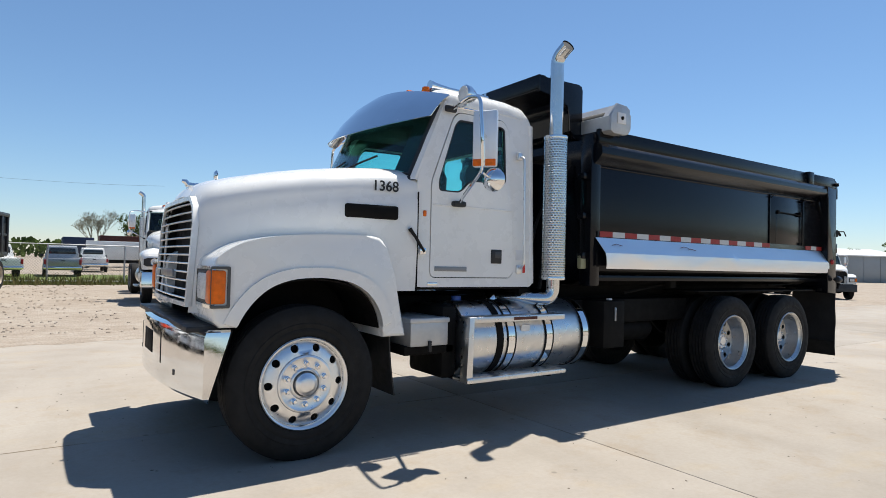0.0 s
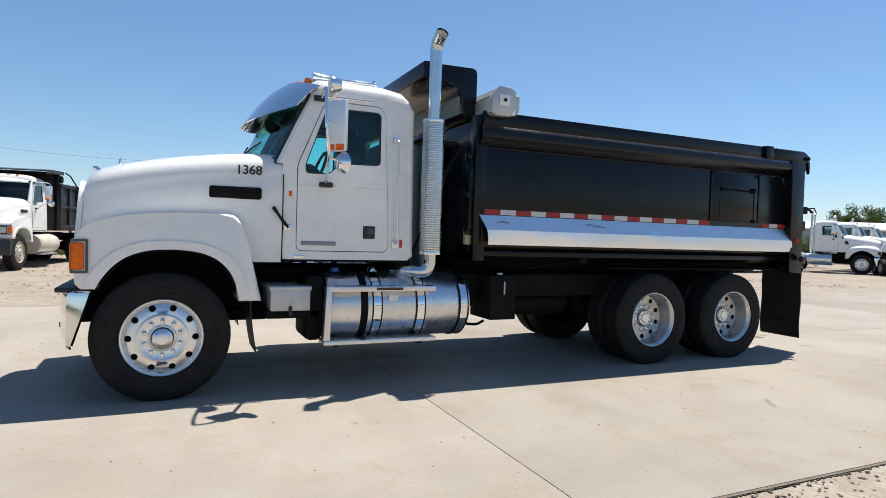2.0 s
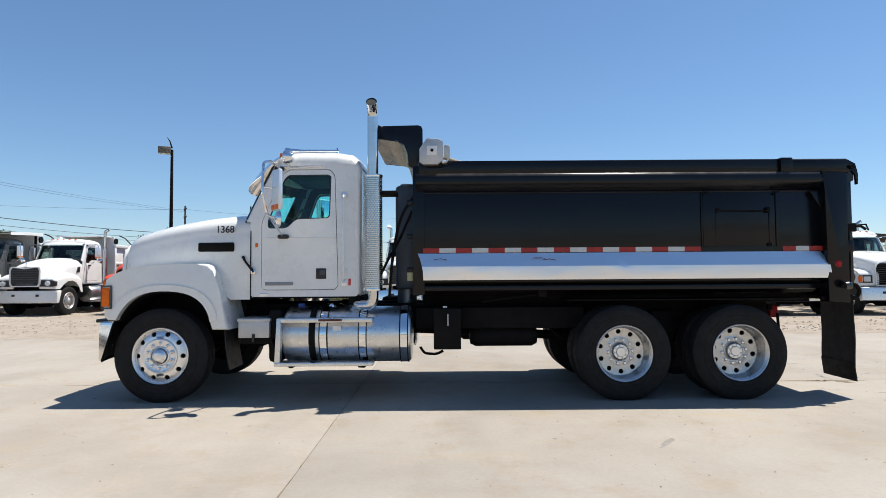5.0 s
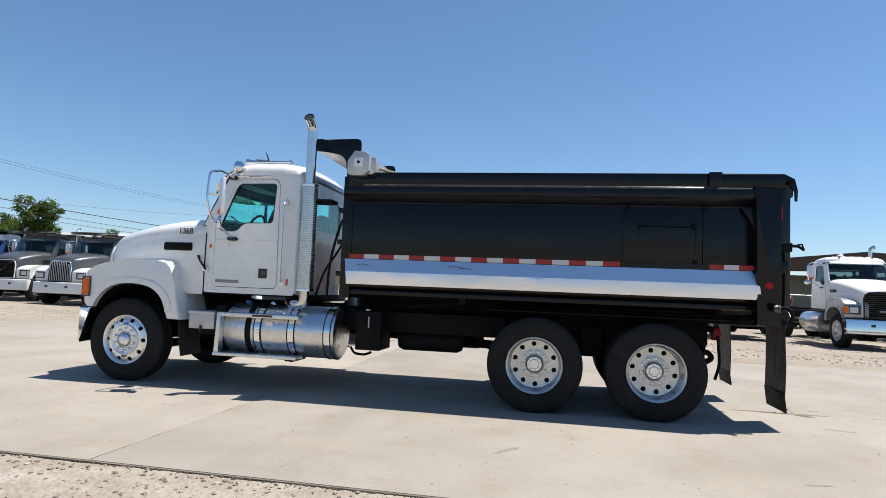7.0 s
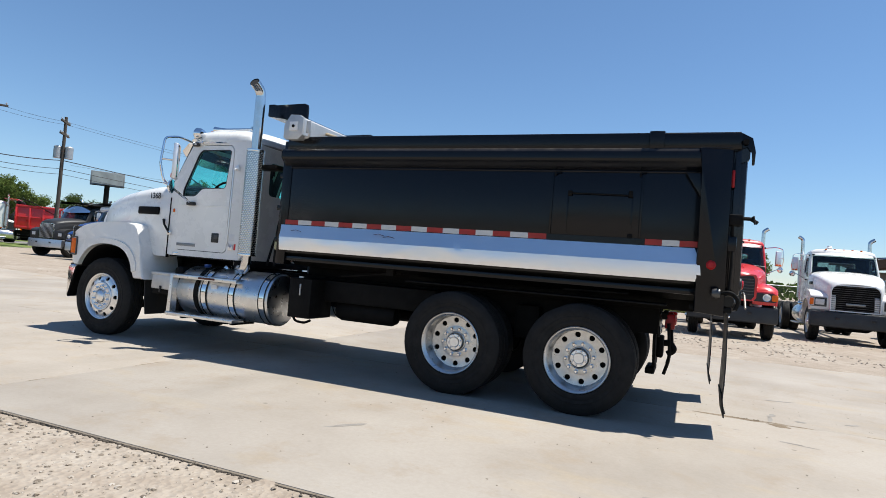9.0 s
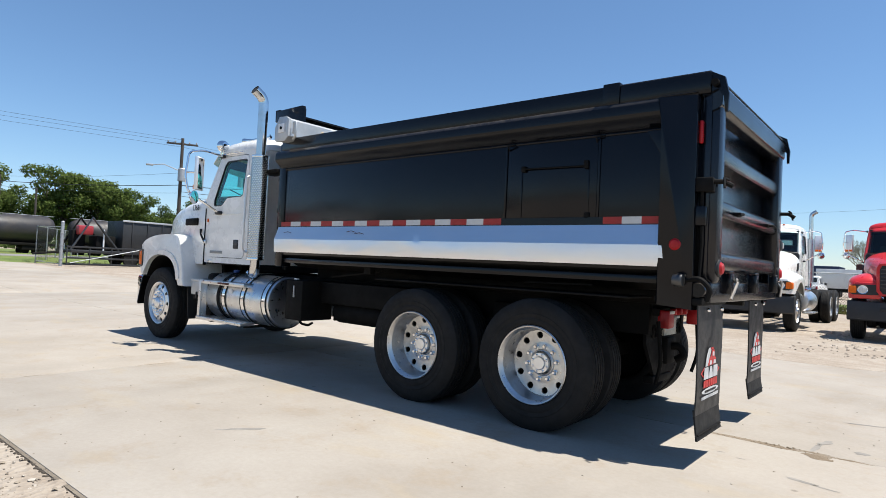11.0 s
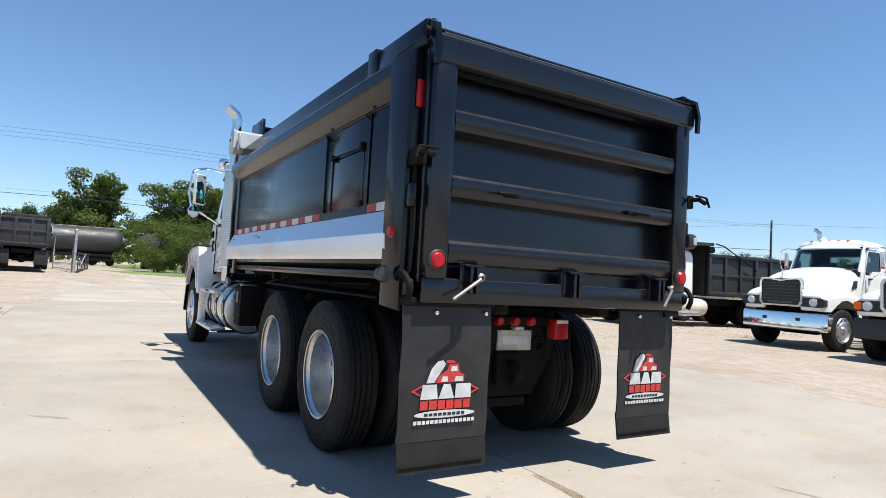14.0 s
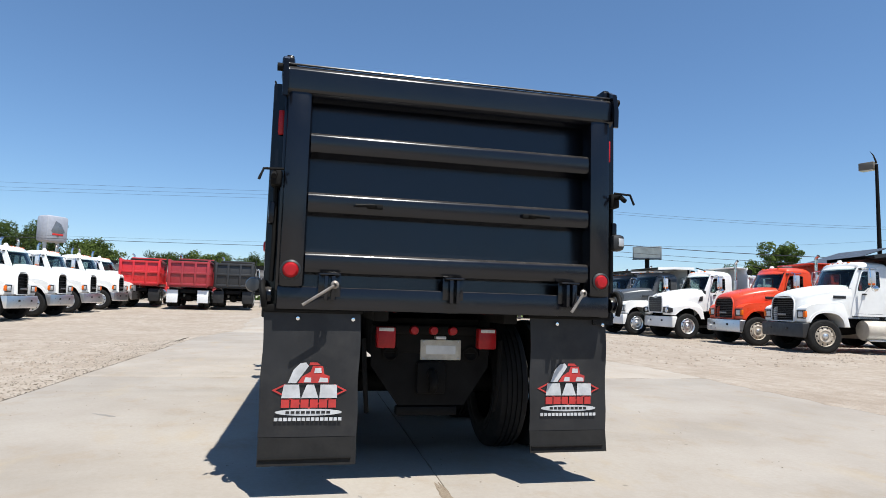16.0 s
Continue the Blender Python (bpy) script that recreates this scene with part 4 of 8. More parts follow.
    part("air_tank", lathe([(0.0, 3.6), (0.10, 3.62), (0.13, 3.68), (0.13, 4.38), (0.10, 4.44), (0.0, 4.46)], 18, None, (0, -0.62, 0.70), "x"), CHASSIS, truck)
    part("air_tank", lathe([(0.0, 3.5), (0.10, 3.52), (0.14, 3.58), (0.14, 4.5), (0.10, 4.56), (0.0, 4.58)], 18, None, (0, 0.62, 0.66), "x"), CHASSIS, truck)
    part("hydraulic_tank", bx(2.40, 2.82, 0.55, 1.10, 0.62, 1.15, 0.04), CHASSIS, truck)
    part("air_hose", tube(fillet([(4.6, -0.55, 0.8), (4.8, -0.58, 0.62), (5.0, -0.56, 0.60), (5.15, -0.54, 0.8)], 0.1), 0.014, 8), CHASSIS, truck)
    part("tow_hook", tube(fillet([(3.0, -0.75, 0.58), (3.05, -0.75, 0.50), (3.2, -0.75, 0.49), (3.28, -0.75, 0.53)], 0.04), 0.016, 8), CHASSIS, truck)
    # rear end of the frame: hitch plate, lamps, plate holder
    part("lamp_bar", bx(7.44, 7.50, -0.46, 0.46, 0.985, 1.05, 0.008), CHASSIS, truck)
    hp = part("hitch_plate", panel([(-0.46, 1.10), (0.46, 1.10), (0.46, 0.74), (0.27, 0.45), (-0.24, 0.45), (-0.45, 0.74)], [], lambda u, v: (7.40, u, v), (-0.03, 0, 0)), CHASSIS, truck)
    part("pintle_hook", tube(fillet([(7.44, 0.0, 0.69), (7.53, 0.0, 0.71), (7.59, 0.0, 0.63), (7.51, 0.0, 0.58)], 0.05), 0.035, 10), CHASSIS, hp)
    part("pintle_base", bx(7.40, 7.47, -0.11, 0.11, 0.54, 0.78, 0.02), CHASSIS, hp)
    for s in (-1, 1):
        tl = part("tail_lamp", bx(7.48, 7.58, (0.018 + s * 0.382) - 0.07, (0.018 + s * 0.382) + 0.07, 0.885, 1.04, 0.015), RED_LENS, hp, "square red tail lamp")
        part("lamp_window", bx(7.576, 7.586, (0.018 + s * 0.382) - 0.055, (0.018 + s * 0.382) + 0.055, 1.008, 1.034, 0.004), CLEAR_LENS, tl)
        part("chain_ring", lathe([(0.05, -0.012), (0.062, 0.0), (0.05, 0.012), (0.038, 0.0)], 16, None, (7.42, s * 0.31, 0.84), "x", True), CHASSIS, hp)
        part("safety_chain", tube(fillet([(7.52, s * 0.52, 0.95), (7.55, s * 0.5, 0.6), (7.5, s * 0.48, 0.42)], 0.1), 0.018, 6), CHASSIS, hp)
    for y in (-0.15, -0.002, 0.145):
        part("marker_lamp", lathe([(0.0, 0.03), (0.028, 0.024), (0.034, 0.0), (0.036, -0.02)], 16, None, (7.52, y, 1.016), "x"), RED_LENS, hp)
    pl = part("plate_holder", bx(7.40, 7.425, -0.082, 0.234, 0.79, 0.942, 0.006), surface("aged_plate", (0.52, 0.49, 0.42), 0.5, 0, 0, 0.15, 18, (0.3, 0.24, 0.16), 0.6), hp, "stained cream plate, lettering worn off")
    part("smudge", bx(7.4255, 7.4275, -0.04, 0.19, 0.835, 0.90, 0.0), DULL_ALU, pl)
    for y, z in ((-0.06, 0.93), (0.21, 0.93), (-0.06, 0.803), (0.21, 0.803)):
        part("bolt", lathe([(0.0, 0.008), (0.007, 0.006), (0.009, 0.0)], 8, None, (7.426, y, z), "x"), DULL_ALU, pl)
    part("plate_lamp", bx(7.43, 7.50, 0.02, 0.10, 0.95, 0.975, 0.006), DULL_ALU, pl)
    part("lower_beam", bx(7.30, 7.40, -0.25, 0.22, 0.37, 0.44, 0.015), CHASSIS, hp)


def dump_body(truck):
    """The black steel dump body of the near truck."""
    black = PAINT["black"]
    body = new("dump_body")
    body.parent = truck
    body.location.z = -0.03
    body["label"] = "glossy black steel dump body with ribbed tailgate"
    X0 = 3.02
    for s in (-1, 1):
        # smooth side wall with the access door's hole left plain
        part("side_wall", bx(X0, 7.78, s * 1.075, s * 1.10, 1.40, 2.60, 0.004), black, body)
        # top rail: ledge with sloping underside and sloping top
        prof = [(s * 1.09, 2.452), (s * 1.195, 2.545), (s * 1.208, 2.56), (s * 1.205, 2.63), (s * 1.18, 2.668), (s * 1.12, 2.682), (s * 1.05, 2.68), (s * 1.05, 2.47)]
        part("top_rail", prism(soften(prof, 0.012), X0 - 0.05, 7.76, 0.006, None, "yz"), black, body)
        part("rail_bead", tube([(X0 + 0.03, s * 1.102, 2.448), (7.72, s * 1.102, 2.448)], 0.008, 6), black, body)
        # sideboard on the rail
        part("sideboard", bx(X0 - 0.02, 8.05, s * 1.09, s * 1.14, 2.665, 2.828, 0.012), black, body)
        part("board_pocket", bx(7.25, 7.39, s * 1.085, s * 1.175, 2.66, 2.838, 0.01), black, body)
        part("board_cap", bx(7.37, 8.06, s * 1.085, s * 1.165, 2.655, 2.818, 0.02), black, body)
        # bright lower rail: upper part leans out, lower part hangs
        rows = []
        for k in range(121):
            x = X0 + (7.745 - X0) * k / 120
            worn = 1.0 if x < 5.4 else 0.45
            row = []
            for dx, y, z, give in ((-0.03, 1.12, 1.738, 0.1), (0.0, 1.165, 1.66, 0.3), (0.02, 1.212, 1.583, 0.35), (0.027, 1.214, 1.55, 0.7), (0.031, 1.215, 1.515, 1.0), (0.034, 1.213, 1.48, 1.0), (0.035, 1.211, 1.45, 1.0), (0.035, 1.205, 1.426, 0.9)):
                dent = 0.010 * noise.noise((x * 1.3, s * 3.0, z * 5.0)) + 0.006 * noise.noise((x * 4.1, s * 7.0, z * 11.0))
                row.append((x + dx, s * (y + worn * give * dent), z))
            rows.append(row)
        st = part("bright_rail", thicken(loft(rows), 0.004), STRIP, body, "dented bright metal lower rail", 25)
        for xd, zd in ((3.18, 1.665), (4.32, 1.675), (4.45, 1.655)):
            part("scuff", tube([(xd, s * 1.172, zd), (xd + 0.07, s * 1.166, zd + 0.012), (xd + 0.15, s * 1.175, zd - 0.004)], 0.003, 5), RUST, st)
        part("rail_support", bx(X0, 7.74, s * 1.09, s * 1.118, 1.44, 1.74, 0.01), black, body)
        part("rail_lip", prism([(s * 1.06, 1.74), (s * 1.12, 1.735), (s * 1.12, 1.80), (s * 1.06, 1.80)], X0, 7.74, 0.004, None, "yz"), black, body)
        # reflective tape, red and white in turn
        n, x0, x1 = 17, 3.05, 6.31
        for k in range(n):
            a, b = x0 + (x1 - x0) * k / n, x0 + (x1 - x0) * (k + 1) / n
            part("reflective_tape", bx(a, b, s * 1.119, s * 1.1235, 1.745, 1.80, 0), TAPE_RED if k % 2 == 0 else TAPE_WHITE, body)
        for k in range(3):
            a = 7.27 + 0.155 * k
            part("reflective_tape", bx(a, a + 0.155, s * 1.119, s * 1.1235, 1.745, 1.80, 0), TAPE_RED if k % 2 == 0 else TAPE_WHITE, body)
        # corner post
        post = part("corner_post", prism([(7.735, 1.15), (7.99, 1.13), (7.985, 2.648), (7.70, 2.668), (7.735, 2.44)], s * 1.05, s * 1.212, 0.012), black, body)
        part("post_edge", bx(7.72, 7.975, s * 1.200, s * 1.211, 2.66, 2.672, 0.004), black, post)
        part("side_marker", lathe([(0.0, s * 0.02), (0.03, s * 0.016), (0.04, 0.0), (0.045, -s * 0.004)], 20, None, (7.86, s * 1.214, 1.588), "y"), RED_LENS, post)
        part("work_light", lathe([(0.0, 0.03), (0.042, 0.026), (0.05, 0.0), (0.04, -0.04), (0.0, -0.05)], 18, None, (7.92, s * 1.275, 1.335), "x"), surface_dark_steel, post)
        part("tail_marker", bx(7.985, 8.013, s * 1.130, s * 1.172, 2.305, 2.47, 0.012), RED_LENS, post, "tall red oval tail lamp")
        if s > 0:
            edge_lamp = part("edge_lamp", bx(8.03, 8.12, 1.135, 1.232, 1.655, 1.77, 0.03), PLASTIC, post, "black rubber-mounted lamp")
            part("lamp_face", bx(8.118, 8.126, 1.175, 1.215, 1.685, 1.74, 0.012), DULL_ALU, edge_lamp)
        part("gusset", prism([(7.60, 2.44), (7.75, 2.44), (7.75, 2.2)], s * 1.09, s * 1.14, 0.004), black, post)
        # tailgate pivots and latches
        hook = part("gate_pivot", prism([(7.97, 2.72), (8.05, 2.815), (8.14, 2.765), (8.17, 2.64), (8.165, 2.52), (8.145, 2.52), (8.14, 2.63), (8.10, 2.69), (8.0, 2.64)], s * 1.115, s * 1.15, 0.005), black, post)
        part("pin", cyl((8.085, s * 1.07, 2.725), (8.085, s * 1.19, 2.725), 0.026, 12), CHASSIS, hook)
        lt = part("spreader_bracket", bx(7.96, 8.10, s * 1.13, s * 1.195, 1.96, 2.06, 0.01), CHASSIS, post)
        part("spreader_bar", tube([(8.0, s * 1.165, 2.03), (8.16, s * 1.17, 2.025), (8.22, s * 1.165, 1.99)], 0.017, 8), CHASSIS, lt)
        part("spreader_pin", tube([(8.18, s * 1.11, 2.045), (8.18, s * 1.23, 2.04), (8.19, s * 1.255, 1.97)], 0.009, 6), CHASSIS, lt)
        part("post_lug", bx(7.98, 8.06, s * 1.16, s * 1.2, 1.72, 1.86, 0.015), black, post)
        latch = part("gate_latch", tube(fillet([(7.93, s * 1.20, 1.33), (8.04, s * 1.215, 1.36), (8.11, s * 1.20, 1.28), (8.08, s * 1.19, 1.20)], 0.05), 0.018, 10), CHASSIS, post)
        part("latch_plate", lathe([(0.0, -0.02), (0.05, -0.02), (0.055, 0.0), (0.05, 0.02), (0.0, 0.02)], 18, None, (8.02, s * 1.175, 1.27), "y"), black, latch)
        part("chain", tube([(8.02, s * 1.165, 2.0), (8.03, s * 1.16, 1.6), (8.02, s * 1.165, 1.36)], 0.012, 6), CHASSIS, post)
    # coal-door style access panel on the driver's side
    door = part("access_door", bx(6.35, 7.20, -1.106, -1.098, 1.765, 2.43, 0.006), black, body)
    part("door_strap", bx(6.325, 6.345, -1.113, -1.10, 1.76, 2.445, 0.006), black, door)
    part("door_strap", bx(7.205, 7.225, -1.113, -1.10, 1.76, 2.445, 0.006), black, door)
    part("door_rod", tube([(6.52, -1.125, 2.225), (7.12, -1.125, 2.215)], 0.007, 8), CHASSIS, door)
    part("rod_lug", bx(7.09, 7.13, -1.135, -1.105, 2.195, 2.26, 0.006), CHASSIS, door)
    part("rod_lug", bx(6.50, 6.54, -1.13, -1.105, 2.20, 2.25, 0.006), CHASSIS, door)
    for x in (6.50, 7.13):
        part("inner_edge", bx(x - 0.006, x + 0.006, -1.111, -1.104, 1.80, 2.215, 0.002), black, door)
    for x in (6.36, 7.19):
        part("hinge_hook", tube(fillet([(x, -1.105, 2.40), (x, -1.135, 2.44), (x + 0.06, -1.125, 2.445)], 0.015), 0.006, 8), CHASSIS, door)
    part("door_lug", bx(7.10, 7.15, -1.12, -1.10, 1.79, 1.84, 0.006), CHASSIS, door)
    # front wall, canopy over the cab, floor
    part("front_wall", bx(X0 - 0.03, X0 + 0.03, -1.10, 1.10, 1.30, 2.80, 0.01), black, body)
    for s in (-1, 1):
        part("front_post", bx(X0 - 0.09, X0 + 0.05, s * 0.96, s * 1.11, 1.25, 2.78, 0.015), black, body)
        for z in (1.55, 1.95, 2.35):
            part("post_lug", bx(X0 - 0.16, X0 - 0.08, s * 0.99, s * 1.07, z - 0.03, z + 0.03, 0.008), black, body)
        cp = [(2.44, 3.315), (2.99, 3.325), (3.03, 3.31), (3.045, 3.27), (3.045, 2.72), (2.95, 2.76), (2.87, 2.83), (2.86, 3.00), (2.83, 3.08), (2.74, 3.135), (2.44, 3.16)]
        part("canopy_side", prism(cp, s * 0.835, s * 0.865, 0.006), black, body)
    part("canopy_top", bx(2.43, 2.52, -0.865, 0.865, 3.30, 3.328, 0.006), black, body)
    part("canopy_lip", bx(2.42, 2.45, -0.865, 0.865, 3.17, 3.325, 0.006), black, body)
    part("canopy_sheet", thicken(loft([[(2.44, y, 3.17), (2.60, y, 3.155), (2.745, y, 3.13), (2.83, y, 3.075), (2.862, y, 3.00), (2.875, y, 2.83), (2.96, y, 2.77), (3.03, y, 2.74)] for y in (-0.84, 0, 0.84)]), 0.008), black, body)
    part("floor", bx(X0, 7.98, -1.09, 1.09, 1.30, 1.36, 0.01), black, body)
    part("inner_lining", bx(X0 + 0.04, 7.9, -1.07, -1.06, 1.46, 2.58, 0), RUST, body)
    part("inner_lining", bx(X0 + 0.04, 7.9, 1.06, 1.07, 1.46, 2.58, 0), RUST, body)
    for s in (-1, 1):
        part("under_rail", bx(X0, 7.95, s * 0.40, s * 0.50, 1.12, 1.31, 0.01), CHASSIS, body)
        part("slope_sheet", thicken(loft([[(X0, s * 1.09, 1.41), (X0, s * 0.80, 1.26), (X0, s * 0.45, 1.24)], [(7.80, s * 1.09, 1.41), (7.80, s * 0.80, 1.26), (7.80, s * 0.45, 1.24)]]), 0.008), CHASSIS, body)
        part("fender_guard", bx(4.75, 7.5, s * 0.62, s * 1.12, 1.175, 1.19, 0.004), CHASSIS, body)
    for k in range(12):
        x = X0 + 0.25 + k * 0.4
        part("cross_sill", bx(x - 0.035, x + 0.035, -0.40, 0.40, 1.18, 1.30, 0.008), CHASSIS, body)
    part("body_prop", tube([(3.75, -0.86, 1.16), (4.55, -0.82, 1.26)], 0.014, 8), CHASSIS, body)
    part("prop_bracket", bx(4.42, 4.52, -0.98, -0.90, 1.22, 1.38, 0.008), CHASSIS, body)
    part("light_bar", tube([(6.5, -1.0, 1.25), (7.15, -1.0, 1.26)], 0.009, 6), CHASSIS, body)
    # hoist cylinder between cab and body
    hoist = part("hoist_cylinder", lathe([(0.0, 0.95), (0.13, 0.95), (0.13, 2.0), (0.11, 2.02), (0.11, 2.62), (0.09, 2.64), (0.09, 2.72), (0.0, 2.72)], 22, None, (2.80, 0.0, 0), "z"), surface("grey_cylinder", (0.28, 0.31, 0.35), 0.35, 0.6), body, "grey hydraulic hoist cylinder")
    part("hoist_cover", bx(2.66, 2.94, -0.24, 0.24, 1.3, 2.68, 0.05), surface("hoist_cover_paint", (0.10, 0.125, 0.16), 0.4), hoist)
    part("hydraulic_hose", tube(fillet([(2.62, -0.72, 1.2), (2.66, -0.78, 1.7), (2.75, -0.70, 2.2), (2.95, -0.8, 2.5)], 0.3), 0.018, 8), RUBBER, body)
    part("hydraulic_hose", tube(fillet([(2.40, -0.60, 1.2), (2.55, -0.66, 1.6), (2.72, -0.55, 1.9), (2.9, -0.6, 2.3)], 0.3), 0.016, 8), RUBBER, body)
    part("ladder_lamp", bx(2.86, 2.93, -1.06, -1.0, 1.42, 1.56, 0.01), surface("yellowed_reflector", (0.35, 0.34, 0.2), 0.5), body)
    # tailgate
    gate = new("tailgate")
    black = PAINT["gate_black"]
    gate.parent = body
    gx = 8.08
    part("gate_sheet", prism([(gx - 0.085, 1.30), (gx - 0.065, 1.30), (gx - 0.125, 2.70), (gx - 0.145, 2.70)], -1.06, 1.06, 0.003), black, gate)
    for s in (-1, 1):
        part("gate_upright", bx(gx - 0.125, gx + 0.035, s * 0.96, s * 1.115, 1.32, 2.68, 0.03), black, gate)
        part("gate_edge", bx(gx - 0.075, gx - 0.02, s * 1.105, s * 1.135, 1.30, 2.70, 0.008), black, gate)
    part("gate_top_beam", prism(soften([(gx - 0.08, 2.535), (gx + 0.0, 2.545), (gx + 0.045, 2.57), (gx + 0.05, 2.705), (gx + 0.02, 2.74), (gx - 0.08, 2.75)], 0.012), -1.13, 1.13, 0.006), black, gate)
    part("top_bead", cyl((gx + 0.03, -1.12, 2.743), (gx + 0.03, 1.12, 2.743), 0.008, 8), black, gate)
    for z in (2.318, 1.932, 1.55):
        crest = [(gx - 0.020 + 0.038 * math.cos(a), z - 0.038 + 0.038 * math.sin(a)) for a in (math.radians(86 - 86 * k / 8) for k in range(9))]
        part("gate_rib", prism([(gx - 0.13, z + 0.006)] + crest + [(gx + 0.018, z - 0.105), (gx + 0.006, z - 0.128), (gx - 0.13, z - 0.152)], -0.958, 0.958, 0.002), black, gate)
    part("gate_sill", bx(gx - 0.17, gx + 0.01, -1.12, 1.12, 1.185, 1.33, 0.012), black, body)
    for y, d in ((-0.535, -0.13), (0.515, 0.13)):
        h = part("gate_handle", tube(fillet([(gx + 0.02, y, 1.855), (gx + 0.07, y, 1.858), (gx + 0.07, y + d, 1.852)], 0.02), 0.011, 8), CHASSIS, gate)
        part("handle_base", bx(gx + 0.012, gx + 0.045, y - 0.05, y + 0.05, 1.842, 1.872, 0.006), CHASSIS, h)
    # chain brackets: two cheeks with a lip
    for y in (-0.80, 0.0, 0.81):
        br = part("chain_bracket", bx(gx + 0.0, gx + 0.012, y - 0.07, y + 0.07, 1.27, 1.415, 0.004), black, body)
        part("bracket_lip", bx(gx + 0.01, gx + 0.065, y - 0.065, y + 0.065, 1.405, 1.417, 0.003), black, br)
        for d in (-0.022, 0.022):
            part("bracket_cheek", bx(gx + 0.01, gx + 0.07, y + d - 0.012, y + d + 0.012, 1.25, 1.40, 0.004), black, br)
    for y, d in ((-0.86, -0.10), (0.80, 0.0)):
        lever = part("gate_lever", tube([(gx + 0.05, y + 0.10, 1.355), (gx + 0.10, y + 0.08, 1.335), (gx + 0.10, y + d, 1.215)], 0.010, 8), WORN_STEEL, body)
        part("lever_end", lathe([(0.012, -0.012), (0.026, 0.0), (0.012, 0.012)], 12, None, (gx + 0.09, y + 0.09, 1.345), "x"), lever.data.materials[0], lever)
    for s in (-1, 1):
        part("tail_lamp", lathe([(0.0, 0.03), (0.035, 0.026), (0.048, 0.008), (0.056, 0.0), (0.056, -0.01)], 22, None, (gx + 0.038, s * 1.042, 1.43), "x"), RED_LENS, body, "round red tail lamp")
        part("lamp_ring", lathe([(0.05, 0.012), (0.062, 0.006), (0.064, -0.012), (0.05, -0.012)], 22, None, (gx + 0.038, s * 1.042, 1.43), "x", True), PLASTIC, body)
    # roll tarp housing across the front
    tarp = new("tarp_housing")
    tarp.parent = body
    tarp["label"] = "bare aluminium roll tarp housing"
    hp = [(3.03, 2.80), (3.065, 2.775), (3.225, 2.775), (3.28, 2.83), (3.28, 3.02), (3.235, 3.05), (3.115, 3.06), (3.03, 2.94)]
    part("housing_shell", prism(hp, -1.24, 1.24, 0.004), DULL_ALU, tarp)
    for s in (-1, 1):
        part("end_plate", prism([(3.02, 2.79), (3.06, 2.765), (3.23, 2.765), (3.295, 2.82), (3.295, 3.03), (3.245, 3.06), (3.105, 3.07), (3.02, 2.945)], s * 1.24, s * 1.27, 0.006), DULL_ALU, tarp)
        part("shaft_plate", bx(3.105, 3.225, s * 1.27, s * 1.282, 2.87, 2.98, 0.004), DECAL_WHITE, tarp)
        part("shaft", cyl((3.165, s * 1.27, 2.925), (3.165, s * 1.292, 2.925), 0.018, 10), CHASSIS, tarp)
        part("tarp_lever", tube(fillet([(3.28, s * 1.19, 2.80), (3.33, s * 1.2, 2.80), (3.36, s * 1.21, 2.84), (3.35, s * 1.21, 2.98)], 0.03), 0.014, 8), DULL_ALU, tarp)
        part("lever_pad", bx(3.305, 3.375, s * 1.20, s * 1.222, 2.85, 3.0, 0.02), DULL_ALU, tarp)
    part("tarp_roll", cyl((3.12, -1.15, 2.92), (3.12, 1.15, 2.92), 0.09, 18), surface("tarp_cloth", (0.09, 0.085, 0.075), 0.9), tarp)
    part("tarp_apron", bx(3.233, 3.246, -1.14, 1.14, 2.815, 3.03, 0.004), surface("tarp_apron_cloth", (0.045, 0.043, 0.04), 0.9), tarp)
    part("tarp_bow", tube([(3.27, -0.75, 2.95), (3.95, -0.72, 2.765)], 0.02, 8), surface("tan_canvas", (0.42, 0.33, 0.2), 0.8), tarp)
    part("tarp_arm", tube([(3.25, 1.16, 2.97), (4.05, 1.14, 2.765)], 0.022, 8), DULL_ALU, tarp)
    return body


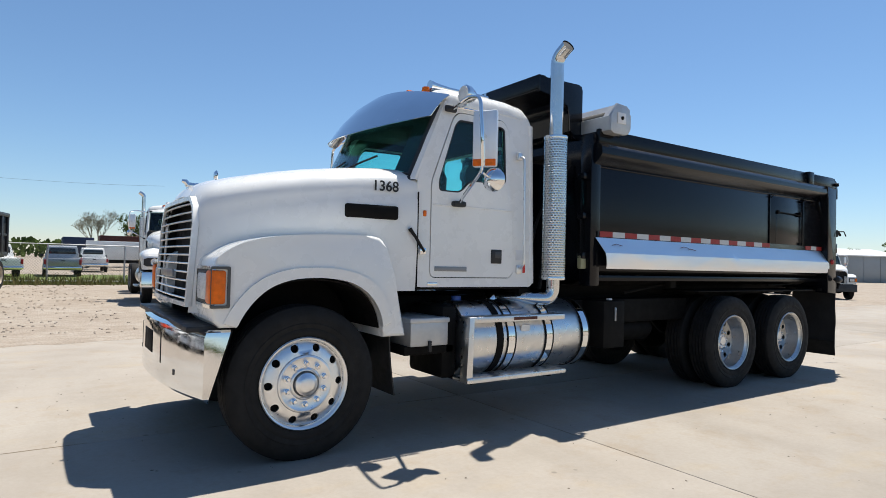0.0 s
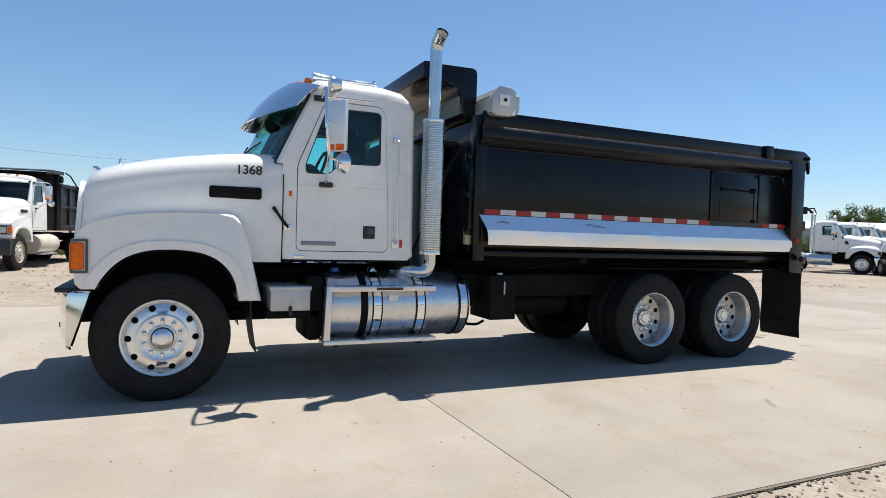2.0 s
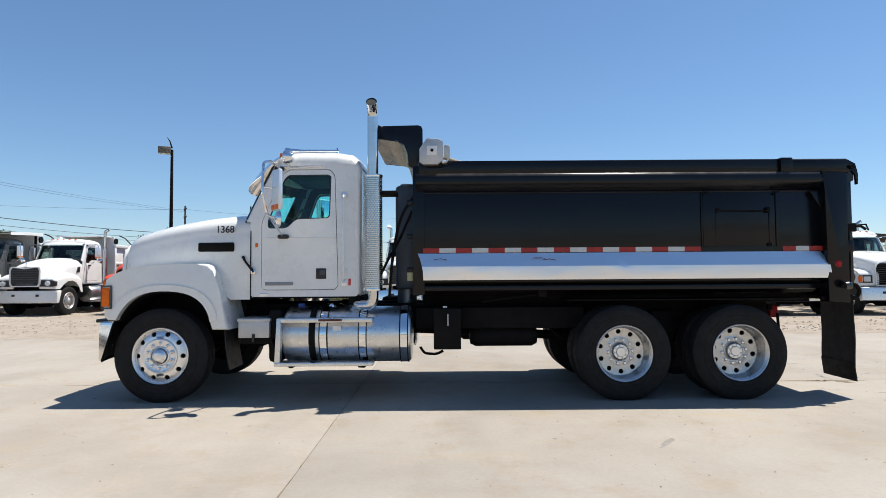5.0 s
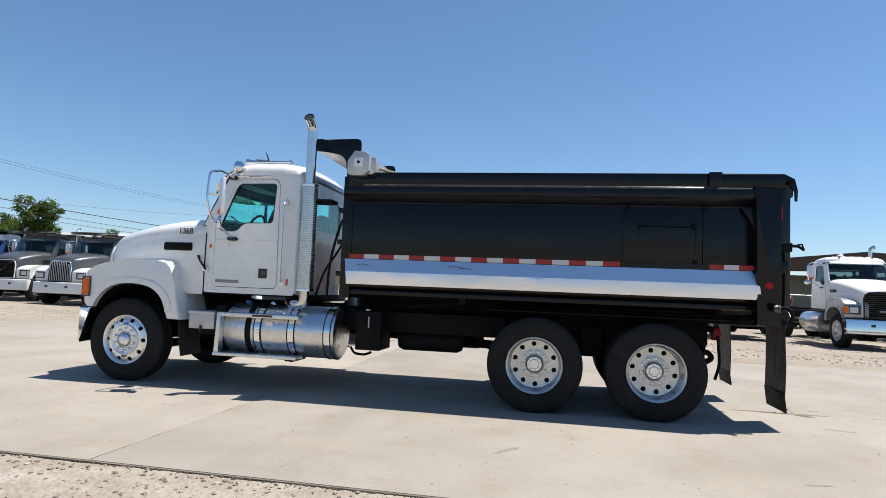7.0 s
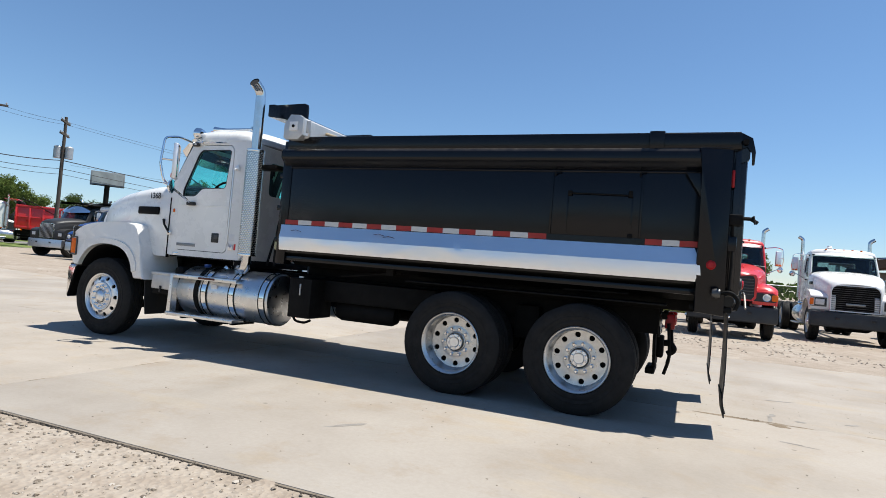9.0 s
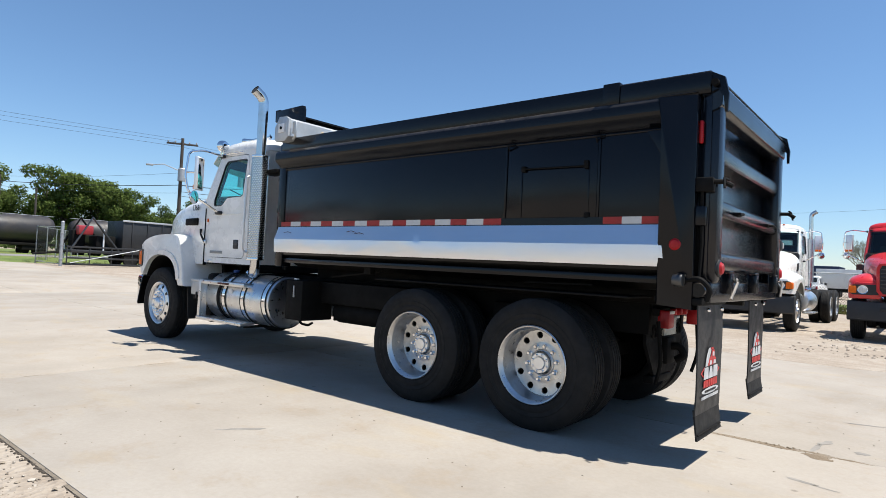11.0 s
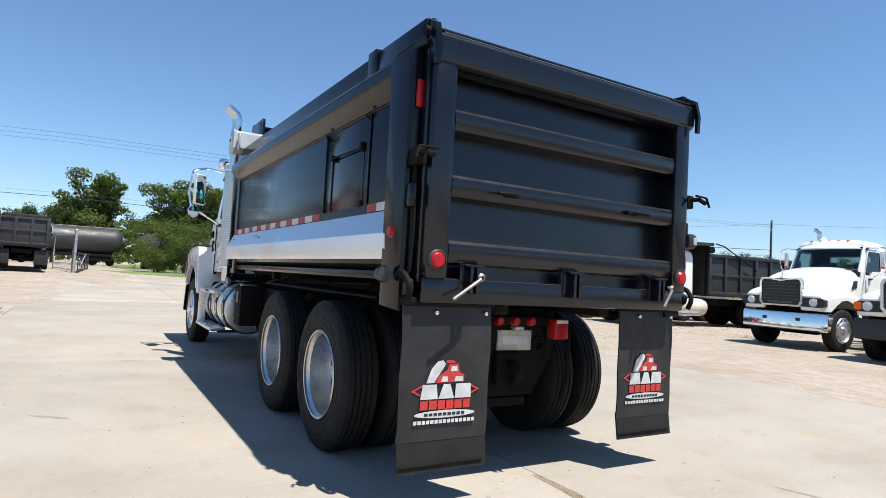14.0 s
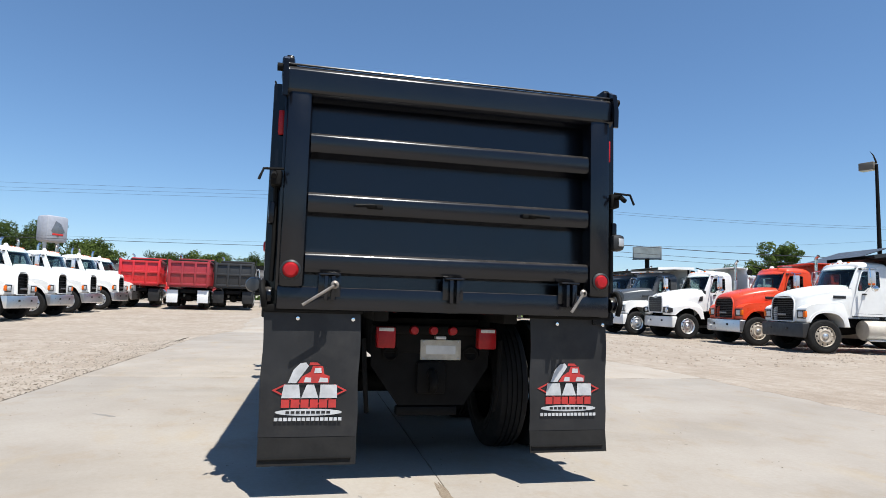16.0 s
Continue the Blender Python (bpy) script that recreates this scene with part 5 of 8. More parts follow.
def mud_flap(truck, side):
    """A rear mud flap; the two hang a little differently."""
    s = side
    cy, X, w = (-0.89, 8.047, 0.30) if s < 0 else (0.875, 7.985, 0.283)
    hang = part("flap_bracket", bx(X - 0.12, X + 0.008, cy - 0.31, cy + 0.31, 1.135, 1.185, 0.01), CHASSIS, truck)
    for d in (-0.22, 0.22):
        part("bracket_arm", bx(7.70, X - 0.10, cy + d - 0.025, cy + d + 0.025, 1.14, 1.18, 0.006), CHASSIS, hang)
    # the sheet bulges gently, as it hangs from its top edge
    rows = []
    for k in range(13):
        z = 0.37 + (1.145 - 0.37) * k / 12
        bulge = 0.008 * math.sin(math.pi * k / 12) if s < 0 else 0.004 * math.sin(math.pi * k / 12)
        rows.append([(X - 0.016 + bulge + 0.002 * math.sin(3.1 * j / 6 + 0.5 * k), cy - w + 2 * w * j / 6 + (0.004 * math.sin(k * 0.9) if j in (0, 6) else 0), z) for j in range(7)])
    flap = part("mud_flap", thicken(loft(rows), 0.01), FLAP_RUBBER, truck, "black rubber mud flap with a printed emblem")
    lo = 0.20 if s < 0 else 0.225
    part("flap_extension", prism([(X - 0.034, 0.41), (X - 0.022, 0.41), (X + 0.004, lo), (X - 0.008, lo)], cy - w + 0.004, cy + w + 0.002, 0.003), RUBBER, flap)
    part("flap_batten", bx(X - 0.008, X + 0.012, cy - w + 0.01, cy + w - 0.03, lo + 0.035, lo + 0.046, 0.004), CHASSIS, flap)
    for y in (cy - 0.095, cy + 0.25):
        part("bolt", lathe([(0.0, 0.014), (0.012, 0.012), (0.017, 0.0), (0.017, -0.01)], 10, None, (X - 0.004, y, 1.10), "x"), CHROME, flap)
    # printed emblem: plain shapes, no letters
    x, zc = X - (0.0055 if s < 0 else 0.0095), 0.655

    def flat(poly, mat, h=0.0, name="emblem"):
        return part(name, prism([(cy + u, zc + w_) for u, w_ in poly], x + h, x + h + 0.002, 0, None, "yz"), mat, flap)
    o, i = 0.23, 0.208
    part("emblem", panel([(cy - o, zc), (cy, zc - 0.115), (cy + o, zc), (cy, zc + 0.115)], [[(cy - i, zc), (cy, zc - 0.104), (cy + i, zc), (cy, zc + 0.104)]], lambda u, v: (x, u, v), (0.002, 0, 0)), FLAP_RED, flap)
    flat([(-0.15, 0.035), (0.15, 0.035), (0.125, 0.13), (0.02, 0.178), (-0.06, 0.174), (-0.12, 0.11)], FLAP_RUBBER, 0.001)
    # a tipping load and a red cab, as flat shapes
    flat([(-0.135, 0.045), (-0.085, 0.045), (-0.012, 0.15), (-0.03, 0.172), (-0.065, 0.166), (-0.105, 0.125)], FLAP_PRINT, 0.003)
    flat([(-0.075, 0.045), (0.115, 0.045), (0.118, 0.088), (0.085, 0.10), (0.075, 0.15), (0.012, 0.15), (0.0, 0.115), (-0.05, 0.085)], FLAP_RED, 0.003)
    flat([(-0.01, 0.155), (0.06, 0.155), (0.04, 0.172), (-0.005, 0.172)], FLAP_RED, 0.003)
    flat([(0.022, 0.108), (0.068, 0.108), (0.064, 0.138), (0.026, 0.138)], FLAP_PRINT, 0.005)
    flat([(0.05, 0.05), (0.11, 0.05), (0.108, 0.075), (0.06, 0.08)], FLAP_PRINT, 0.005)
    flat([(-0.04, 0.05), (0.005, 0.05), (0.005, 0.078), (-0.03, 0.08)], FLAP_PRINT, 0.005)
    # heavy white bars, then red ones
    for u0, u1, k in ((-0.17, -0.055, 0.012), (-0.05, 0.055, 0.03), (0.06, 0.17, 0.004)):
        flat([(u0, -0.047), (u1, -0.047), (u1 - k, 0.035), (u0 + k, 0.035)], FLAP_PRINT, 0.003)
    for u0, u1 in ((-0.17, -0.12), (-0.112, -0.06), (-0.052, -0.004), (0.004, 0.052), (0.06, 0.11), (0.118, 0.165)):
        flat([(u0, -0.106), (u1, -0.106), (u1, -0.056), (u0, -0.056)], FLAP_RED, 0.003)
    flat([(0.205 * math.cos(a), -0.134 + 0.021 * math.sin(a)) for a in (2 * math.pi * k / 24 for k in range(24))], FLAP_PRINT, 0.003)
    for k in range(9):
        u = -0.14 + k * 0.031
        flat([(u, -0.142), (u + 0.023, -0.142), (u + 0.023, -0.126), (u, -0.126)], FLAP_RUBBER, 0.005)
    for k in range(15):
        u = -0.207 + k * 0.0278
        flat([(u, -0.186), (u + 0.021, -0.186), (u + 0.021, -0.166), (u, -0.166)], FLAP_PRINT, 0.003)


def near_truck():
    t = thing("dump_truck", "white three-axle dump truck with a glossy black body, parked on concrete", "truck")
    w = PAINT["white"]
    hood = hood_part(t, w, 0.70, 1.985, 2.25)
    hood["label"] = "white sloping hood with wide fenders"
    fender_parts(t, hood, w)
    headlight_parts(t, hood)
    grille_parts(t, hood, "horizontal", 0.655, 1.09, 1.835, bar_mat=POLISHED, rim_mat=w)
    # thin black strips stand in for the shaded gap between hood and cab
    for s in (-1, 1):
        part("hood_gasket", bx(0.988, 0.996, s * 0.95, s * 0.9995, 1.17, 2.0, 0.002), CHASSIS, hood)
    bumper_part(t, CHROME)
    cab_parts(t, w, True, CHROME)
    stack_parts(t)
    tank_parts(t)
    frame_parts(t, True, 7.42)
    dump_body(t)
    for s in (-1, 1):
        part("hood_vent", bx(0.35, 0.80, s * 0.955, s * 0.9995, 1.752, 1.862, 0.02, None, Matrix.Rotation(s * 0.11, 3, "Z")), CHASSIS, hood, "black hood side vent")
        latch = part("hood_latch", tube([(0.905, s * 1.01, 1.69), (0.95, s * 1.035, 1.62), (1.04, s * 1.02, 1.505)], [0.018, 0.013, 0.016], 8), RUBBER, hood)
        part("latch_clip", bx(1.0, 1.06, s * 0.995, s * 1.03, 1.48, 1.54, 0.01), CHROME, latch)
        m = Matrix.Translation((0.685, s * 0.990, 1.98)) @ Matrix.Rotation(s * 0.09, 4, "Z") @ Matrix.Rotation(math.pi if s > 0 else 0, 4, "Z") @ Matrix.Rotation(math.pi / 2, 4, "X")
        lettering("1368", 0.115, m, TEXT_BLACK, hood, "black vinyl fleet number", "fleet_number", 0.002)
    lump = lathe([(0.0, -0.075), (0.022, -0.06), (0.034, -0.02), (0.03, 0.03), (0.036, 0.06), (0.0, 0.08)], 12, None, (-0.60, 0, 2.035), "x")
    tube([(-0.64, 0, 2.04), (-0.67, 0, 2.075), (-0.705, 0, 2.08)], [0.028, 0.026, 0.016], 10, lump)
    for x in (-0.64, -0.555):
        tube([(x, 0, 1.93), (x - 0.004, 0, 2.03)], [0.022, 0.018], 8, lump)
    bmesh.ops.transform(lump, verts=lump.verts, matrix=Matrix.Translation((-0.57, 0, 1.93)) @ Matrix.Scale(0.78, 4) @ Matrix.Translation((0.60, 0, -1.95)))
    part("hood_ornament", lump, CHROME, hood, "chrome hood ornament")
    stalk = part("mirror_stalk", tube([(-0.40, -0.10, 1.97), (-0.41, -0.10, 2.06)], 0.008, 6), CHROME, hood)
    part("mirror_disc", lathe([(0.0, -0.02), (0.03, -0.015), (0.046, 0.0), (0.04, 0.006), (0.0, 0.008)], 18, None, (-0.41, -0.10, 2.085), "x"), CHROME, stalk)
    for s in (-1, 1):
        wheel(FINE_WHEELS, t, 0.0, 1.15, s)
        for x in (5.37, 6.715):
            wheel(FINE_WHEELS, t, x, 1.20, s, True)
        mud_flap(t, s)
    return t


near_truck()


# ---- ground ----
def ground_material(name, cols, scale, grain, relief, stones=0.0):
    m, nt, b = material(name)
    v = coords(nt, (1, 1, 1), True)
    c = ramp(nt, noise_node(nt, scale, 8, 0.62, v), [(0.30, cols[0]), (0.5, cols[1]), (0.72, cols[2])])
    c = mix(nt, ramp(nt, noise_node(nt, grain, 5, 0.7, v), [(0.35, (0, 0, 0)), (0.7, (0.35, 0.35, 0.35))]), c, cols[3])
    h = noise_node(nt, grain * 1.3, 6, 0.7, v)
    if stones:
        vo = nt.nodes.new("ShaderNodeTexVoronoi")
        vo.inputs["Scale"].default_value = stones
        nt.links.new(v, vo.inputs["Vector"])
        c = mix(nt, ramp(nt, vo.outputs["Distance"], [(0.0, (0.4, 0.4, 0.4)), (0.35, (0, 0, 0))]), c, cols[4])
        h = vo.outputs["Distance"]
        clods = ramp(nt, noise_node(nt, 2.4, 9, 0.72, coords(nt, (1, 1.6, 1), True)), [(0.42, (0, 0, 0)), (0.6, (0.55, 0.55, 0.55))])
        c = mix(nt, clods, c, cols[3])
    nt.links.new(c, b.inputs["Base Color"])
    b.inputs["Roughness"].default_value = 0.92
    b.inputs["Specular IOR Level"].default_value = 0.25
    bump(nt, b, h, relief, 0.02)
    return m


GRAVEL = ground_material("pale_gravel", [(0.285, 0.235, 0.185), (0.35, 0.30, 0.245), (0.40, 0.355, 0.30), (0.235, 0.185, 0.14), (0.43, 0.39, 0.34)], 0.55, 7, 0.7, 22)
GRASS = ground_material("lot_grass", [(0.06, 0.10, 0.02), (0.11, 0.16, 0.035), (0.18, 0.20, 0.06), (0.21, 0.19, 0.10)], 0.5, 12, 0.6)
ASPHALT = ground_material("far_road", [(0.18, 0.17, 0.16), (0.22, 0.21, 0.2), (0.25, 0.24, 0.22), (0.15, 0.14, 0.13)], 0.3, 14, 0.2)


def concrete_material():
    m, nt, b = material("driveway_concrete")
    v = coords(nt, (1, 1, 1), True)
    c = ramp(nt, noise_node(nt, 0.45, 9, 0.62, v), [(0.30, (0.265, 0.238, 0.208)), (0.52, (0.325, 0.298, 0.268)), (0.72, (0.365, 0.342, 0.313))])
    c = mix(nt, ramp(nt, noise_node(nt, 1.7, 8, 0.75, v), [(0.52, (0, 0, 0)), (0.70, (0.5, 0.5, 0.5))]), c, (0.265, 0.205, 0.14))
    c = mix(nt, ramp(nt, noise_node(nt, 0.9, 6, 0.6, coords(nt, (1.0, 2.2, 1.0), True)), [(0.56, (0, 0, 0)), (0.72, (0.4, 0.4, 0.4))]), c, (0.36, 0.29, 0.19))
    c = mix(nt, ramp(nt, noise_node(nt, 0.33, 5, 0.55, coords(nt, (2.4, 0.8, 1.0), True)), [(0.54, (0, 0, 0)), (0.75, (0.35, 0.35, 0.35))]), c, (0.20, 0.185, 0.165))
    c = mix(nt, ramp(nt, noise_node(nt, 26, 5, 0.7, v), [(0.35, (0.16, 0.16, 0.16)), (0.62, (0, 0, 0))]), c, (0.18, 0.16, 0.135))
    spots = nt.nodes.new("ShaderNodeTexVoronoi")
    spots.inputs["Scale"].default_value = 2.1
    nt.links.new(v, spots.inputs["Vector"])
    c = mix(nt, ramp(nt, spots.outputs["Distance"], [(0.0, (0.75, 0.75, 0.75)), (0.035, (0.5, 0.5, 0.5)), (0.055, (0, 0, 0))]), c, (0.13, 0.11, 0.09))
    info = nt.nodes.new("ShaderNodeObjectInfo")
    tone = ramp(nt, info.outputs["Random"], [(0.0, (0.98, 0.95, 0.905)), (1.0, (1.07, 1.035, 0.975))])
    c = mix(nt, 1.0, c, tone, "MULTIPLY")
    nt.links.new(c, b.inputs["Base Color"])
    b.inputs["Roughness"].default_value = 0.85
    b.inputs["Specular IOR Level"].default_value = 0.3
    bump(nt, b, noise_node(nt, 60, 6, 0.7, v), 0.22, 0.006)
    return m


CONCRETE = concrete_material()
DIRT = surface("joint_dirt", (0.17, 0.14, 0.105), 0.95, 0, 0, 0.35, 4, None, 0, 30, 0.6)


def ground_sheet():
    xs = [-900, -400, -200, -120, -80, -60] + [-45 + 2.5 * k for k in range(37)] + [60, 80, 120, 200, 400, 900]
    ys = [-900, -400, -200, -100, -60, -40] + [-30 + 2.0 * k for k in range(41)] + [60, 80, 120, 200, 400, 900]
    rows = [[(x, y, (-0.032 if -6 < x < 14 and -9 < y < 0 else -0.010) + (0.006 * noise.noise((x * 0.3, y * 0.3, 0)) if abs(x) < 50 and abs(y) < 50 else 0)) for y in ys] for x in xs]
    bm = loft(rows)
    g = part("ground", bm, GRAVEL)
    tagged(g, "pale dusty gravel lot reaching the trees", "ground", "", "structure")


ground_sheet()


def pavement():
    """The concrete drive: slabs with open joints, laid end to end."""
    p = thing("pavement", "pale stained concrete drive cast in large slabs", "pavement", None, "", "structure")
    gap = 0.006
    ys = [(-4.2, 0.02), (0.02, 6.2)]
    k = 0
    for i in range(-3, 4):
        x0, x1 = 2.18 + 12.62 * i, 2.18 + 12.62 * (i + 1)
        for y0, y1 in ys:
            ya = y0 - (0.25 if y0 < -4 and x1 < -3 else 0)
            part("slab", bx(x0 + gap / 2, x1 - gap / 2, ya + gap / 2, y1 - gap / 2, -0.2, -0.0005 * (k % 3), 0.004), CONCRETE, p)
            k += 1
    part("joint_filler", bx(-10.4, 52.5, -4.22, 6.1, -0.2, -0.005, 0), DIRT, p)
    bm = bmesh.new()
    rng = random.Random(5)
    # ragged dirt along the open edge and in the cracks, its dark colour painting the edge's shadow
    soil = surface("damp_soil", (0.07, 0.056, 0.042), 0.95, 0, 0, 0.4, 6, None, 0, 40, 0.5)
    for k in range(3200):
        x = rng.uniform(-7, 15) if k > 400 else rng.uniform(-30, 20)
        y = -4.2 + rng.gauss(-0.012, 0.016) - (0.25 if x < -3.9 else 0)
        r = rng.uniform(0.006, 0.017) * (0.45 + 1.1 * abs(noise.noise((x * 1.3, 0, 5.5))) ** 0.5)
        lathe([(0.0, 0.006 * rng.random()), (r * 0.6, 0.002), (r, -0.012)], 6, bm, (x, y, -0.008), "z")
    tagged(part("edge_dirt", bm, soil), "dark dirt and crumbs along the slab edge", "dirt", "", "stuff")
    bm = bmesh.new()
    for x, y, w, d in ((8.02, 0.0, 0.25, 0.022), (8.32, -0.02, 0.24, 0.04), (8.58, -0.07, 0.10, 0.06), (8.76, -0.01, 0.2, 0.018)):
        for j in range(3):
            ox, oy, f = rng.gauss(0, w * 0.35), rng.gauss(0, d * 0.4), rng.uniform(0.5, 0.9)
            ring = []
            for k in range(22):
                a = 2 * math.pi * k / 22
                q = f * (1 + 0.45 * noise.noise((x * 3 + math.cos(a) * 2, j * 7.1 + math.sin(a) * 2, 1.7)))
                ring.append(bm.verts.new((x + ox + w * q * math.cos(a), y + oy + d * q * math.sin(a), 0.0008)))
            top = bm.verts.new((x + ox, y + oy, 0.006))
            for k in range(22):
                bm.faces.new((ring[k], ring[(k + 1) % 22], top))
    sand = ground_material("joint_sand", [(0.19, 0.145, 0.10), (0.25, 0.20, 0.145), (0.31, 0.26, 0.20), (0.16, 0.12, 0.08), (0.44, 0.40, 0.35)], 4, 40, 0.6, 70)
    tagged(part("crack_dirt", bm, sand), "brown sand lying along a slab joint", "dirt", "", "stuff")
    bm = bmesh.new()
    for k in range(34):
        x = 8.30 + rng.gauss(0, 0.12)
        lathe([(0.0, 0.007), (0.006 * rng.uniform(0.5, 1.3), 0.004), (0.009 * rng.uniform(0.5, 1.2), -0.002)], 5, bm, (x, -0.02 + rng.gauss(0, 0.025), 0.003), "z")
    tagged(part("stone_chips", bm, sand), "pale stone chips in the joint's sand", "gravel", "", "stuff")
    stain = surface("grey_concrete_stain", (0.235, 0.215, 0.19), 0.9, 0, 0, 0.2, 9, (0.30, 0.275, 0.245), 0.8)
    bm = bmesh.new()
    for x, y, w, d, turn in ((8.58, 0.20, 0.16, 0.022, 1.45), (8.61, 0.42, 0.12, 0.03, 1.2), (8.88, 0.29, 0.05, 0.04, 0.3), (8.62, -0.84, 0.11, 0.025, -0.2), (8.76, -0.88, 0.08, 0.012, -0.2), (8.82, 1.49, 0.16, 0.018, 0.3), (9.4, 0.55, 0.09, 0.02, 0.6), (8.2, -0.62, 0.03, 0.008, 0.1), (8.05, -0.55, 0.025, 0.008, 0.3), (7.6, -3.1, 0.12, 0.02, 0.2), (5.2, -2.9, 0.16, 0.03, 0.9)):
        ring = []
        for k in range(24):
            a = 2 * math.pi * k / 24
            q = 1 + 0.6 * noise.noise((x * 5 + math.cos(a) * 1.6, y * 5 + math.sin(a) * 1.6, 2.7))
            u, v = w * q * math.cos(a), d * q * math.sin(a)
            ring.append(bm.verts.new((x + u * math.cos(turn) - v * math.sin(turn), y + u * math.sin(turn) + v * math.cos(turn), 0.0012)))
        bm.faces.new(ring)
    tagged(part("concrete_stain", bm, stain), "grey smears on the concrete", "stain", "", "stuff")
    # joints half filled with sand, so that their line breaks up
    bm = bmesh.new()
    for along, at, a0, a1 in (("y", 2.18, -4.2, 6.2), ("x", 0.02, -8.0, 16.0)):
        p = a0
        while p < a1:
            L = rng.uniform(0.12, 0.7)
            n = max(3, int(L / 0.06))
            rows = []
            for k in range(n + 1):
                q, w = p + L * k / n, (0.004 + 0.012 * abs(noise.noise((p + k * 0.35, at, 2.2)))) * math.sin(math.pi * (k + 0.3) / (n + 0.6))
                o = 0.003 * noise.noise((q * 4, at, 9.0))
                pts = [(o - w, 0.0004), (o, 0.0022), (o + w, 0.0004)]
                rows.append([(at + u, q, z) if along == "y" else (q, at + u, z) for u, z in pts])
            loft(rows, bm)
            p += L + rng.uniform(0.1, 1.0)
    tagged(part("joint_sand", bm, sand), "pale sand packed into the slab joints", "dirt", "", "stuff")
    # gravel spread over the edges of the drive
    for y0, sgn, xa, xb in ((6.2, 1, -35.6, 52.5), (-4.2, -1, -35.6, -5.5), (-4.2, -1, -5.6, 16.0)):
        inner, mid, outer = [], [], []
        n = int((xb - xa) / (0.06 if xa > -6 else 0.18))
        for k in range(n + 1):
            x = xa + (xb - xa) * k / n
            near = xa > -6
            e = min(1.0, (xb - x) / 3.0) if sgn < 0 else 1.0
            lap = 0.25 + 0.5 * noise.noise((x * 0.35, y0, 0.3)) + 0.18 * noise.noise((x * 2.1, y0, 4.0)) + (0.25 if sgn < 0 else 0)
            lap = -0.02 + lap * e
            if near:
                lap = -0.022 + 0.05 * noise.noise((x * 0.8, 3.1, 0)) + 0.025 * noise.noise((x * 5.0, 8.2, 0))
            inner.append((x, y0 - sgn * lap, 0.0006 if lap > 0 else -0.014))
            mid.append((x, y0 - sgn * (lap - 0.25), -0.006 if near else 0.006 * e - 0.03 * (1 - e)))
            outer.append((x, y0 + sgn * (0.9 if near else 1.6), -0.034 if near else -0.012 * e - 0.045 * (1 - e)))
        tagged(part("spread_gravel", loft([inner, mid, outer]), GRAVEL), "thin gravel spread over the slab edge", "gravel", "", "stuff")


def pebbles():
    rng = random.Random(11)
    bm = bmesh.new()
    ico = [Vector(p).normalized() for p in ((0, 1, 1.6), (0, -1, 1.6), (1.6, 0, 1), (-1.6, 0, 1), (1, 1.6, 0), (-1, 1.6, 0), (1, -1.6, 0), (-1, -1.6, 0))]
    faces = ((0, 3, 1), (0, 1, 2), (0, 2, 4), (0, 4, 5), (0, 5, 3), (1, 3, 7), (1, 7, 6), (1, 6, 2), (2, 6, 4), (3, 5, 7))
    for k in range(13000):
        x, y = rng.uniform(-6, 9), -4.25 - abs(rng.gauss(0, 1.7))
        if rng.random() < 0.12:
            x, y = rng.uniform(-30, 20), rng.uniform(6.3, 14)
        if rng.random() < 0.05:
            x, y = rng.uniform(-3, 12), rng.uniform(-4.2, 3)
        r = rng.uniform(0.004, 0.010) if y > -4.2 else 0.004 + 0.017 * rng.random() ** 3.2
        m = Matrix.Translation((x, y, (-0.001 if -4.2 < y < 6.2 else (-0.006 - 0.028 * max(0.0, min(1.0, (-4.45 - y) / 0.65)) if y < -4.2 else -0.012)))) @ Matrix.Rotation(rng.uniform(0, 6.3), 4, "Z") @ Matrix.Diagonal((r * rng.uniform(0.7, 1.4), r, r * rng.uniform(0.5, 0.9), 1))
        vs = [bm.verts.new(m @ p) for p in ico]
        for f in faces:
            bm.faces.new([vs[i] for i in f])
    m, nt, b = material("pebble")
    geo = nt.nodes.new("ShaderNodeNewGeometry")
    nt.links.new(ramp(nt, geo.outputs["Random Per Island"], [(0.0, (0.12, 0.095, 0.07)), (0.6, (0.27, 0.225, 0.175)), (1.0, (0.40, 0.36, 0.31))]), b.inputs["Base Color"])
    b.inputs["Roughness"].default_value = 0.9
    tagged(part("pebbles", bm, m), "loose pale pebbles scattered on the lot", "gravel", "", "stuff")


def clods():
    """Low lumps and wheel-thrown ridges of gravel across the lot."""
    r = random.Random(17)
    bm = bmesh.new()
    for x0, x1, y0, y1, n in ((-14, 0, 7.0, 25, 1700), (7, 24, 6.8, 14, 1300), (-30, -4, -11, -4.9, 900), (-3, 9, -7.0, -4.7, 500)):
        for k in range(n):
            x, y = r.uniform(x0, x1), r.uniform(y0, y1)
            if noise.noise((x * 0.5, y * 0.9, 3.3)) < -0.12:
                continue
            w = r.uniform(0.015, 0.06) * (0.7 + 0.02 * max(0.0, y))
            lathe([(0.0, w * r.uniform(0.35, 0.6)), (w * 0.55, w * 0.3), (w, -0.012)], 6, bm, (x, y, 0.0 if y > 0 else -0.02), "z")
    tagged(part("gravel_clods", bm, GRAVEL), "low clods of pale gravel across the lot", "gravel", "", "stuff")


clods()


def flat_patch(name, poly, z, mat, label, cat):
    bm = bmesh.new()
    f = bm.faces.new([bm.verts.new((x, y, z)) for x, y in poly])
    g = bmesh.ops.extrude_face_region(bm, geom=[f])
    for v in g["geom"]:
        if isinstance(v, bmesh.types.BMVert):
            v.co.z -= 0.1
    tagged(part(name, bm, mat), label, cat, "", "structure")


